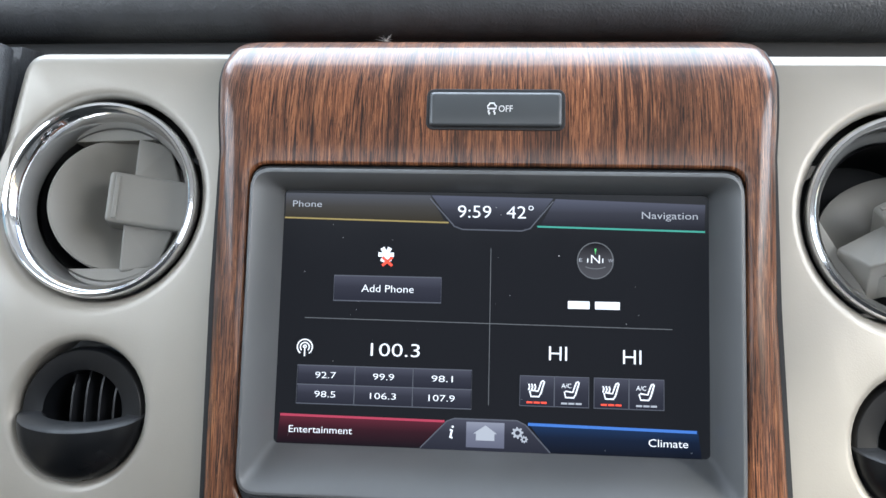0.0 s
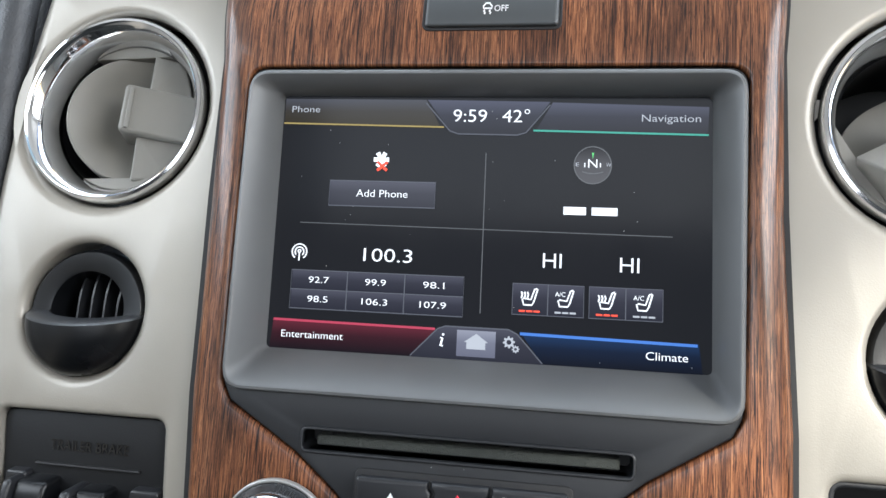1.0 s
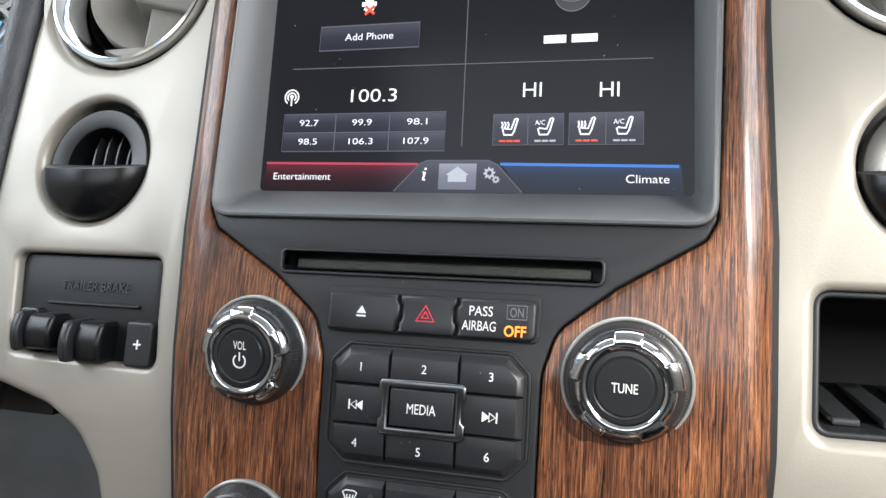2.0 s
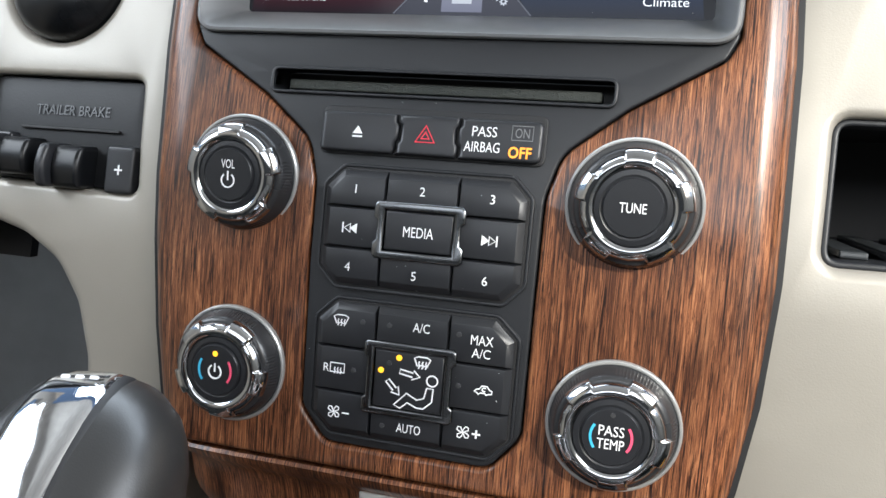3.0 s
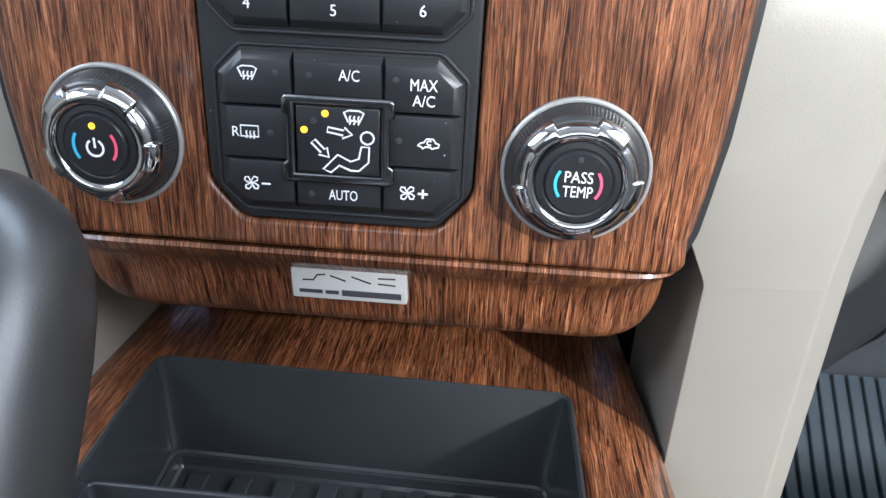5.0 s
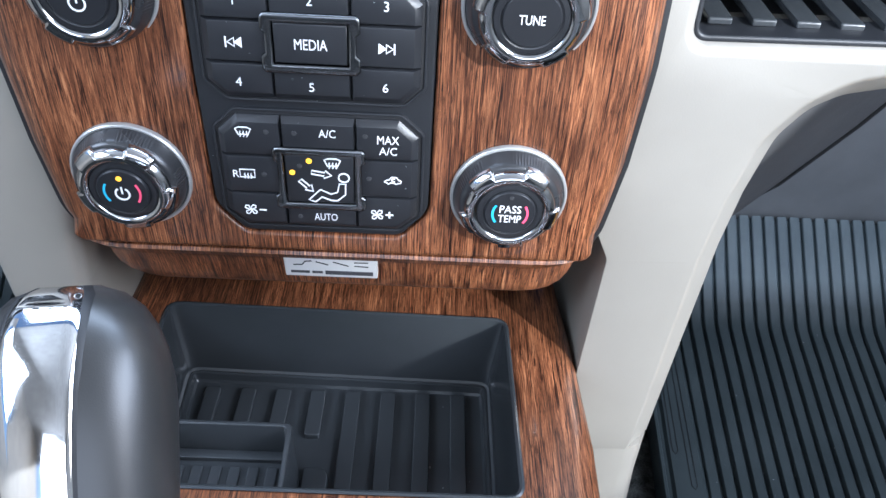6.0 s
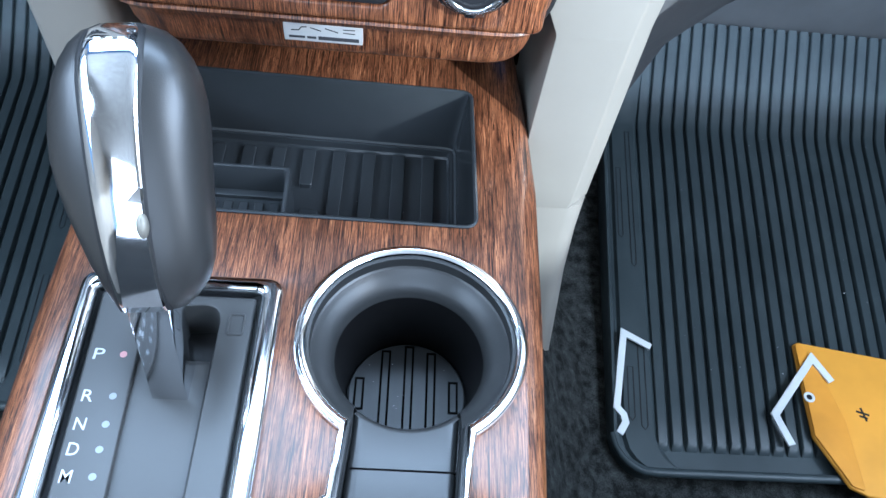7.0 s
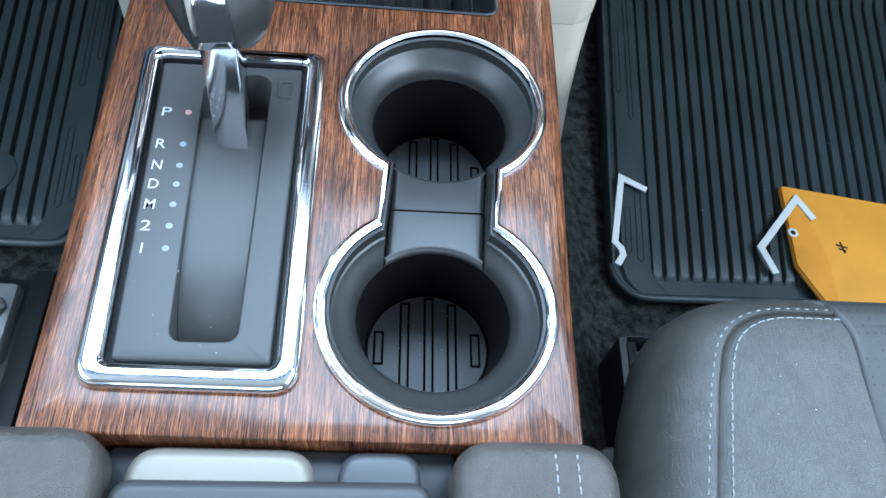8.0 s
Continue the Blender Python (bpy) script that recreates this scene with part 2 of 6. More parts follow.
def offset(poly, d):
    """The counter-clockwise polygon moved inwards by d (one number, or one for each corner)."""
    out, n = [], len(poly)
    for i in range(n):
        di = d[i] if isinstance(d, (list, tuple)) else d
        a, b, c = (Vector(poly[(i + k) % n]) for k in (-1, 0, 1))
        e, f = (b - a).normalized(), (c - b).normalized()
        n1, n2 = Vector((-e.y, e.x)), Vector((-f.y, f.x))
        m = n1 + n2
        m = n1 if m.length < 1e-6 else m.normalized()
        out.append(tuple(b + m * (di / max(0.35, m.dot(n1)))))
    return out


def rounded(pts, r, n=6):
    """Corners of a polygon rounded to radius r (one number, or one for each corner)."""
    pts = ccw(pts) if not isinstance(r, (list, tuple)) else list(pts)
    out, k = [], len(pts)
    for i in range(k):
        ri = r[i] if isinstance(r, (list, tuple)) else r
        a, b, c = (Vector(pts[(i + j) % k]) for j in (-1, 0, 1))
        if ri <= 0:
            out.append(tuple(b))
            continue
        e, f = (a - b).normalized(), (c - b).normalized()
        half = e.angle(f) / 2
        t = min(ri / math.tan(half), 0.49 * (a - b).length, 0.49 * (c - b).length)
        p, q = b + e * t, b + f * t
        for j in range(n + 1):
            s = j / n
            out.append(tuple(p * (1 - s) ** 2 + b * 2 * s * (1 - s) + q * s * s))
    return out


def rect(x0, z0, x1, z1, r=0.0, n=5):
    pts = [(x0, z0), (x1, z0), (x1, z1), (x0, z1)]
    return rounded(pts, r, n) if r else pts


def circle(cx, cy, r, n=48):
    return [(cx + r * math.cos(2 * math.pi * i / n), cy + r * math.sin(2 * math.pi * i / n)) for i in range(n)]


def rings_strip(bm, rings, closed=True):
    """Joins loops of equal length, each a list of 3-vectors, by quads."""
    rows = [[bm.verts.new(p) for p in ring] for ring in rings]
    n = len(rows[0])
    for a, b in zip(rows, rows[1:]):
        for i in range(n if closed else n - 1):
            j = (i + 1) % n
            bm.faces.new((a[i], a[j], b[j], b[i]))
    return rows


def slab(outer, front, back, r=0.0, holes=(), hole_back=None, hole_r=0.0, mapf=on_stack, slices=(), steps=4, bm=None, cap=True, soft=None, flat_edge=False):
    """A plate of outline `outer` from depth back to front with rounded edges, and openings through it."""
    own = bmesh.new()
    outer = ccw(outer)
    rings = []
    curve = [(r * (1 - math.sin(math.pi / 2 * k / steps)), r * (1 - math.cos(math.pi / 2 * k / steps))) for k in range(steps + 1)] if r else [(0, 0)]
    if flat_edge:
        curve = [(r * i, r * d) for i, d in ((1.0, 0.0), (0.93, 0.02), (0.86, 0.07), (0.79, 0.14), (0.16, 0.80), (0.08, 0.89), (0.03, 0.97), (0.0, 1.06))]
    for ins, dep in curve:
        share = [soft(u, v) if soft else 1.0 for u, v in outer]
        rings.append([(u, v, front - dep * k2) for (u, v), k2 in zip(offset(outer, [ins * k2 for k2 in share]), share)])
    rings.append([(u, v, back) for u, v in outer])
    rings_strip(own, rings)
    loops = [rings[0]]
    for number, hole in enumerate(holes):
        hole = ccw(hole)
        hr = []
        edge_r = hole_r[number] if isinstance(hole_r, (list, tuple)) else hole_r
        for k in range(steps + 1 if edge_r else 1):
            a = math.pi / 2 * k / steps
            ins, dep = (edge_r * (1 - math.sin(a)), edge_r * (1 - math.cos(a))) if edge_r else (0, 0)
            hr.append([(u, v, front - dep) for u, v in offset(hole, -ins)])
        hr.append([(u, v, back if hole_back is None else hole_back) for u, v in hole])
        rings_strip(own, hr)
        loops.append(hr[0])
    if cap:
        edges = []
        for loop in loops:
            vs = [own.verts.new(p) for p in loop]
            edges += [own.edges.new((vs[i], vs[(i + 1) % len(vs)])) for i in range(len(vs))]
        bmesh.ops.triangle_fill(own, use_beauty=True, use_dissolve=False, edges=edges)
    bmesh.ops.remove_doubles(own, verts=own.verts, dist=1e-6)
    for s in slices:
        bmesh.ops.bisect_plane(own, geom=own.verts[:] + own.edges[:] + own.faces[:], dist=1e-7, plane_co=(0, s, 0), plane_no=(0, 1, 0))
    for vert in own.verts:
        vert.co = mapf(*vert.co)
    if bm is None:
        return own
    me = bpy.data.meshes.new("scratch")
    own.to_mesh(me)
    own.free()
    bm.from_mesh(me)
    bpy.data.meshes.remove(me)
    return bm


def lathe(profile, cu, cv, mapf, n=48, bm=None, wobble=None):
    """A turned shape about the depth axis through (cu, cv): profile of (radius, depth)."""
    bm = bm or bmesh.new()
    rings = []
    for r, w in profile:
        ring = []
        for i in range(n):
            a = 2 * math.pi * i / n
            rr = r * (wobble(a, w) if wobble else 1)
            ring.append(mapf(cu + rr * math.cos(a), cv + rr * math.sin(a), w))
        rings.append(ring)
    rows = rings_strip(bm, rings)
    if profile[0][0] < 1e-5 or profile[-1][0] < 1e-5:
        bmesh.ops.remove_doubles(bm, verts=bm.verts, dist=1e-6)
    return bm


def loft(rings, bm=None, caps=True):
    """A skin over loops of 3-vectors, closed at both ends."""
    bm = bm or bmesh.new()
    rows = rings_strip(bm, rings)
    if caps:
        bm.faces.new(rows[0][::-1])
        bm.faces.new(rows[-1])
    return bm


def box(x0, y0, z0, x1, y1, z1, bevel=0.0, bm=None, seg=2):
    own = bmesh.new()
    bmesh.ops.create_cube(own, size=1.0)
    for v in own.verts:
        v.co = Vector(((x0 + x1) / 2 + v.co.x * (x1 - x0), (y0 + y1) / 2 + v.co.y * (y1 - y0), (z0 + z1) / 2 + v.co.z * (z1 - z0)))
    if bevel:
        bmesh.ops.bevel(own, geom=own.edges[:], offset=bevel, segments=seg, affect="EDGES", profile=0.5)
    if bm is None:
        return own
    me = bpy.data.meshes.new("scratch")
    own.to_mesh(me)
    own.free()
    bm.from_mesh(me)
    bpy.data.meshes.remove(me)
    return bm


def tube(points, radius, bm=None, n=8, closed=False):
    """A round rod along points."""
    bm = bm or bmesh.new()
    pts = [Vector(p) for p in points]
    rings = []
    for i, p in enumerate(pts):
        a = pts[(i - 1) % len(pts)] if closed or i else p
        b = pts[(i + 1) % len(pts)] if closed or i < len(pts) - 1 else p
        d = (b - a).normalized()
        s = d.cross(Vector((0, 0, 1)) if abs(d.z) < 0.9 else Vector((0, 1, 0))).normalized()
        t = s.cross(d)
        rr = radius[i] if isinstance(radius, (list, tuple)) else radius
        rings.append([p + s * rr * math.cos(2 * math.pi * k / n) + t * rr * math.sin(2 * math.pi * k / n) for k in range(n)])
    if closed:
        rings.append(rings[0])
    rows = rings_strip(bm, rings)
    if not closed:
        bm.faces.new(rows[0][::-1])
        bm.faces.new(rows[-1])
    return bm


def stroke(lines, width, w, mapf, bm=None, thick=0.00025):
    """Printed lines: each polyline a flat ribbon standing a hair proud of its surface at depth w."""
    bm = bm or bmesh.new()
    for pts in lines:
        pts = [Vector(p) for p in pts]
        closed = (pts[0] - pts[-1]).length < 1e-7
        if closed:
            pts = pts[:-1]
        n = len(pts)
        left, right = [], []
        for i in range(n):
            a = pts[(i - 1) % n] if closed or i else pts[i]
            b = pts[(i + 1) % n] if closed or i < n - 1 else pts[i]
            d = (b - a).normalized()
            s = Vector((-d.y, d.x)) * width / 2
            left.append(pts[i] + s)
            right.append(pts[i] - s)
        prof = [[mapf(p.x, p.y, w + thick) for p in left], [mapf(p.x, p.y, w + thick) for p in right]]
        low = [[mapf(p.x, p.y, w) for p in left], [mapf(p.x, p.y, w) for p in right]]
        rows = [[bm.verts.new(p) for p in line] for line in (low[0], prof[0], prof[1], low[1])]
        for a, b in zip(rows, rows[1:]):
            for i in range(n if closed else n - 1):
                j = (i + 1) % n
                bm.faces.new((a[i], a[j], b[j], b[i]))
    return bm


def arc(cx, cy, r, a0, a1, n=16):
    return [(cx + r * math.cos(radians(a0 + (a1 - a0) * i / n)), cy + r * math.sin(radians(a0 + (a1 - a0) * i / n))) for i in range(n + 1)]


def bars(rects, w, mapf, bm=None, thick=0.00025):
    bm = bm or bmesh.new()
    for x0, z0, x1, z1 in rects:
        slab(rect(x0, z0, x1, z1), w + thick, w, mapf=mapf, bm=bm)
    return bm


def filled(polys, w, mapf, bm=None, thick=0.00025):
    bm = bm or bmesh.new()
    for poly in polys:
        slab(poly, w + thick, w, mapf=mapf, bm=bm)
    return bm


def text(body, cu, cv, height, w, mapf, width=0.0, align="CENTER", thick=0.0002, bold=0.0):
    """Letters of a cap height, centred at (cu, cv) on a surface; width: the line's breadth if it is to be squeezed to one."""
    curve = bpy.data.curves.new("letters", "FONT")
    curve.body, curve.align_x, curve.align_y = body, "LEFT", "BOTTOM_BASELINE"
    curve.size, curve.resolution_u, curve.offset = 1.0, 3, bold
    ob = bpy.data.objects.new("letters", curve)
    scene.collection.objects.link(ob)
    me = bpy.data.meshes.new_from_object(ob.evaluated_get(bpy.context.evaluated_depsgraph_get()))
    bpy.data.objects.remove(ob)
    bpy.data.curves.remove(curve)
    bm = bmesh.new()
    bm.from_mesh(me)
    bpy.data.meshes.remove(me)
    xs = [v.co.x for v in bm.verts]
    k = height / 0.69
    kx = width / (max(xs) - min(xs)) if width else k
    mid = {"CENTER": (min(xs) + max(xs)) / 2, "LEFT": min(xs), "RIGHT": max(xs)}[align]
    for v in bm.verts:
        v.co = mapf(cu + (v.co.x - mid) * kx, cv + v.co.y * k - height / 2, w + thick)
    return bm


# ---- the cab that closes the place ----
def shell(name, boxes, material, label):
    bm = bmesh.new()
    for b in boxes:
        box(*b, bm=bm)
    return tagged(part(name, bm, material), label, "wall" if "wall" in name else name, kind="structure")


shell("floor", [(-0.95, -1.7, -0.06, 0.95, 1.25, 0.0)], CARPET, "dark carpeted cab floor")
shell("ceiling", [(-0.95, -1.7, 1.46, 0.95, 0.25, 1.50)], HEADLINER, "light cloth headliner over the cab")
# unseen side walls: beige to bounce light, openings stepped to cut the sun
for side, s in (("left", -1), ("right", 1)):
    x0, x1 = sorted((s * 0.91, s * 0.97))
    shell("wall_" + side, [(x0, -1.7, 0.0, x1, 1.25, 0.82), (x0, -1.7, 0.82, x1, -0.73, 1.06), (x0, -1.7, 1.06, x1, -0.765, 1.12), (x0, -1.7, 1.12, x1, -0.80, 1.46), (x0, 0.36, 0.82, x1, 0.50, 1.46), (x0, -0.80, 1.29, x1, 0.36, 1.46)],
          BOUNCE_BEIGE, "unseen beige side wall round the window opening")
# unseen end walls, kept dark to deepen reflections in chrome and glass
shell("wall_rear", [(-0.95, -1.76, 0.0, 0.95, -1.70, 1.02), (-0.95, -1.76, 1.40, 0.95, -1.70, 1.46)], CAB_TRIM, "dark rear cab wall below the window")
shell("wall_front", [(-0.95, 1.19, 0.0, 0.95, 1.25, 0.93)], CAB_TRIM, "dark firewall behind the dashboard")


# ---- dashboard ----
dashboard = thing("dashboard", "champagne painted dashboard with dark grained soft top", "dashboard")


def dash_pad():
    """The soft top: a bull-nosed section swept across the cab."""
    sec = [(0.400, 0.868), (0.384, 0.866), (0.3725, 0.8685), (0.3665, 0.875), (0.3650, 0.884), (0.369, 0.894), (0.380, 0.903), (0.42, 0.916), (0.55, 0.935), (0.95, 0.95), (0.95, 0.90), (0.6, 0.86)]
    rings = []
    for i in range(41):
        x = -0.90 + 1.8 * i / 40
        dip = 0.004 * math.cos(x * 3.0)
        rings.append([Vector((x, y + 0.002, z + dip - 0.012)) for y, z in sec])
    return loft(rings)


part("soft_top", dash_pad(), DASH_PAD, dashboard, "dark grained soft dash pad")
part("pad_gap", box(-0.9, 0.386, 0.80, 0.9, 0.43, 0.864), SOFT_BLACK, dashboard)

LEFT_IN = -0.111
LEFT_PANEL = rounded([(-0.230, 0.592), (-0.205, 0.586), (-0.180, 0.5795), (-0.163, 0.569), (-0.153, 0.553), (-0.148, 0.530), (-0.148, 0.48), (-0.149, 0.42), (-0.150, 0.358),
                      (LEFT_IN, 0.358), (LEFT_IN, 0.47), (-0.103, 0.53), (-0.103, 0.8455), (-0.2165, 0.8455), (-0.2235, 0.80), (-0.227, 0.747), (-0.2295, 0.66)],
                     [0.004, 0.02, 0.02, 0.02, 0.02, 0.02, 0.02, 0.02, 0.0, 0.0, 0.02, 0.0, 0.0, 0.012, 0.02, 0.02, 0.02])
VENT_L, VENT_R, VENT_RAD = (-0.1741, 0.7793), (0.1715, 0.7765), 0.0437
LOW_L, LOW_R, LOW_RAD = (-0.1750, 0.6895), (0.1710, 0.6875), 0.0287
BRAKE = rounded([(-0.2027, 0.6018), (-0.1260, 0.5995), (-0.1298, 0.6463), (-0.2080, 0.6463)], 0.005)
RIGHT_PANEL = rounded([(0.116, 0.357), (0.1540, 0.357), (0.1690, 0.357), (0.1682, 0.50), (0.1706, 0.528), (0.1757, 0.5555), (0.1840, 0.5680), (0.1940, 0.5740), (0.210, 0.5775), (0.27, 0.581), (0.55, 0.583), (0.55, 0.8445), (0.102, 0.8445), (0.102, 0.53), (0.116, 0.50)],
                      [0.0, 0, 0, 0.02, 0.02, 0.02, 0.02, 0.02, 0.02, 0.02, 0, 0, 0, 0, 0.01])
CUBBY = rounded([(0.1285, 0.5965), (0.28, 0.5985), (0.28, 0.6445), (0.1290, 0.6445)], 0.006)
SL = [0.42, 0.50, 0.54, 0.58, 0.60, 0.62, 0.7]
part("trim_panel", slab(LEFT_PANEL, 0.0, -0.085, 0.006, [circle(*VENT_L, VENT_RAD + 0.0014), circle(*LOW_L, LOW_RAD), BRAKE], -0.03, [0.0052, 0.004, 0.003], on_dash, SL), SILVER, dashboard)
part("trim_panel", slab(RIGHT_PANEL, 0.0, -0.085, 0.0145, [circle(*VENT_R, VENT_RAD + 0.0014), circle(*LOW_R, LOW_RAD), CUBBY], -0.03, [0.0052, 0.004, 0.004], on_dash, SL, 6, soft=lambda u, v: 0.02 if (v < 0.3575 and u < 0.16) or (u < 0.12 and v < 0.60) else 0.35 if v > 0.60 else 1.0, flat_edge=True), SILVER, dashboard)

# ---- centre stack ----
stack = thing("center_stack", "walnut-look centre stack with black radio and climate controls", "center stack")
MID = -0.0015
STACK_WOOD = rounded([(-0.0990, 0.5085), (0.1042, 0.5080), (0.1088, 0.519), (0.1135, 0.55), (0.1160, 0.59), (0.1160, 0.66), (0.1125, 0.74), (0.1115, 0.80), (0.1140, 0.835), (0.1115, 0.856),
                      (-0.1175, 0.856), (-0.1195, 0.835), (-0.1160, 0.80), (-0.1170, 0.74), (-0.1165, 0.66), (-0.1125, 0.59), (-0.1095, 0.55), (-0.1050, 0.519)],
                     [0.006, 0.006, 0.02, 0.03, 0.05, 0.05, 0.05, 0.03, 0.02, 0.012, 0.012, 0.02, 0.03, 0.05, 0.05, 0.05, 0.03, 0.02])
BLACK_OUT = [(-0.0305, 0.5172), (0.0305, 0.5172), (0.0412, 0.530), (0.0420, 0.612), (0.0462, 0.6265), (0.0660, 0.6422), (0.0952, 0.6598), (0.0988, 0.667), (0.0995, 0.795),
             (-0.0995, 0.795), (-0.0988, 0.667), (-0.0952, 0.6598), (-0.0660, 0.6422), (-0.0462, 0.6265), (-0.0420, 0.612), (-0.0412, 0.530)]
BLACK_OUT = rounded([(MID + u, v) for u, v in BLACK_OUT], [0.008, 0.008, 0.01, 0.02, 0.015, 0.01, 0.006, 0.006, 0.008, 0.008, 0.006, 0.006, 0.01, 0.015, 0.02, 0.01])
ST_SL = [0.5275, 0.56, 0.583, 0.597, 0.61, 0.623, 0.636, 0.6505, 0.675, 0.70, 0.74, 0.78, 0.7944, 0.805, 0.812, 0.816, 0.820, 0.825, 0.830, 0.835, 0.839, 0.843, 0.846, 0.848, 0.850, 0.8515, 0.853, 0.8545]
part("wood_trim", slab(STACK_WOOD, 0.0, -0.050, 0.0125, [BLACK_OUT], -0.02, 0.0018, on_stack, ST_SL, 5, soft=lambda u, v: 0.18 if v < 0.5135 else 0.70 if v > 0.79 else 1.0), WOOD, stack, "glossy walnut-look trim")
part("shadow_gap", slab(offset(ccw(STACK_WOOD), -0.0013), -0.0085, -0.03, 0.0, [offset(ccw(STACK_WOOD), 0.004)], -0.03, 0.0, on_stack, ST_SL), SOFT_BLACK, stack, "dark gap round the trim")
SCREEN_HOLE = rect(-0.0995, 0.6655, 0.0965, 0.7930, 0.008)
SLOT = rect(-0.0645, 0.6442, 0.0593, 0.6518, 0.002)
part("black_panel", slab(offset(ccw(BLACK_OUT), 0.0006), -0.0006, -0.02, 0.001, [SCREEN_HOLE, SLOT], -0.014, 0.0008, on_stack, ST_SL[:11]), BLACK, stack, "matt black control panel")


def lip():
    """The wood strip that rolls back below the stack."""
    sec = [(0.290, 0.5075), (0.2722, 0.5068), (0.2714, 0.5056), (0.2735, 0.5020), (0.2785, 0.4985), (0.2820, 0.4955), (0.2842, 0.4910), (0.2856, 0.4860), (0.2868, 0.4810), (0.2886, 0.4752), (0.2920, 0.4712), (0.2985, 0.4684), (0.310, 0.4668), (0.35, 0.4660)]
    rings = []
    ends = ((0.0, 0.40), (0.0012, 0.56), (0.0032, 0.70), (0.0062, 0.82), (0.0105, 0.91), (0.0160, 0.97), (0.024, 1.0))
    xs = [(-0.1015 + d, s) for d, s in ends] + [(-0.04, 1.0), (0.0, 1.0), (0.04, 1.0)] + [(0.1058 - d, s) for d, s in reversed(ends)]
    for x, s in xs:
        # the ends tuck in below the straight upper edge
        rings.append([Vector((x, y + (0.30 - y) * (1 - s) * (0.5 + 0.5 * min(1.0, max(0.0, (0.506 - z) / 0.006))), 0.505 + (z - 0.505) * s)) for y, z in sec])
    return loft(rings)


# unseen black box, added to block light and reflections leaking in from behind
part("light_stop", box(-0.100, 0.385, 0.432, 0.104, 0.400, 0.520, 0.002), SOFT_BLACK, stack)
part("lower_trim", lip(), WOOD, stack, "rolled walnut-look lower edge")

# ---- centre console ----
console = thing("center_console", "walnut-look centre console between the seats", "console")
CONSOLE_WOOD = rounded([(-0.1292, -0.0555), (0.1140, -0.0575), (0.1178, 0.026), (0.1228, 0.158), (0.1245, 0.25), (0.1215, 0.31), (0.106, 0.50), (-0.120, 0.50), (-0.134, 0.31), (-0.1375, 0.25), (-0.1370, 0.16), (-0.1338, 0.03)],
                       [0.003, 0.003, 0.03, 0.03, 0.03, 0.03, 0.0, 0.0, 0.03, 0.03, 0.03, 0.03])
TRAY_OUT = rounded([(-0.098, 0.2155), (0.0868, 0.2150), (0.0845, 0.3285), (-0.104, 0.3320)], 0.008)
FRAME_OUT = rounded([(-0.1108, -0.0362), (-0.0128, -0.0372), (-0.0142, 0.1712), (-0.1168, 0.1695)], [0.013, 0.014, 0.010, 0.010])
FRAME_IN = rounded([(-0.0990, -0.0242), (-0.0243, -0.0246), (-0.0255, 0.1618), (-0.1072, 0.1612)], 0.005)
CUP_1, CUP_2, CUP_RAD = (0.0525, 0.1394), (0.0490, 0.0096), 0.0577


def cup_outline(grow=0.0):
    """Two circles joined by a straight-sided neck."""
    r, pts = CUP_RAD + grow, []
    neck = 0.031 + grow * (0.6 if grow < 0 else 1.0)
    (x1, y1), (x2, y2) = CUP_1, CUP_2
    a = math.degrees(math.asin(neck / r))
    pts += arc(x1, y1, r, -90 + a, 270 - a, 84)
    pts += arc(x2, y2, r, 90 + a, 450 - a, 84)
    return pts


part("wood_trim", slab(CONSOLE_WOOD, 0.0, -0.03, 0.012, [TRAY_OUT, offset(ccw(FRAME_OUT), 0.004), cup_outline(-0.003)], -0.012, 0.0012, on_console, soft=lambda u, v: 0.12 if v < -0.048 else 1.0), WOOD, console, "glossy walnut-look console top")
part("side_panel", slab(offset(ccw(CONSOLE_WOOD), 0.004), -0.022, -0.40, 0.0, mapf=on_console, cap=False), SILVER_DARK, console, "grey plastic console sides")


# ---- touchscreen ----
touchscreen = thing("touchscreen", "lit colour touchscreen in a charcoal bezel showing the home screen", "touchscreen")


def bezel_frame():
    n = 6
    rings = []
    for grow, w in ((0.0006, -0.004), (0.0006, 0.0008), (0.0, 0.0016), (-0.0010, 0.0018), (-0.0018, 0.0012)):
        rings.append([on_stack(u, v, w) for u, v in offset(ccw(rect(-0.0995, 0.6655, 0.0965, 0.7930, 0.0085, n)), -grow)])
    inner = ccw(rect(-0.0925, 0.6792, 0.0848, 0.7850, 0.0022, n))
    under = ccw(rect(-0.0915, 0.6802, 0.0838, 0.7840, 0.0022, n))
    mid = ccw(rect(-0.0935, 0.6785, 0.0858, 0.7858, 0.0030, n))
    rings.append([on_screen(u, v, 0.0045) for u, v in mid])
    rings.append([on_screen(u, v, -0.0002) for u, v in inner])
    rings.append([on_screen(u, v, -0.0030) for u, v in under])
    bm = bmesh.new()
    rings_strip(bm, rings)
    return bm


part("bezel", bezel_frame(), BEZEL, touchscreen, "charcoal sloping bezel")
part("glass", slab(rect(-0.1000, 0.6700, 0.0925, 0.7900), 0.0, -0.0025, mapf=on_screen), GLASS, touchscreen, "smudged black glass")

UI_WHITE = glow("ui_white", (0.82, 0.86, 0.92), 1.35)
UI_GREY = glow("ui_grey", (0.62, 0.66, 0.74), 0.75)
UI_LINE = glow("ui_line", (0.45, 0.48, 0.52), 0.28)
UI_EDGE = glow("ui_edge", (0.24, 0.26, 0.32), 0.42)
UI_YELLOW = glow("ui_yellow", (0.62, 0.48, 0.18), 0.60)
UI_GREEN = glow("ui_green", (0.12, 0.60, 0.48), 0.65)
UI_RED = glow("ui_red", (0.80, 0.10, 0.18), 0.60)
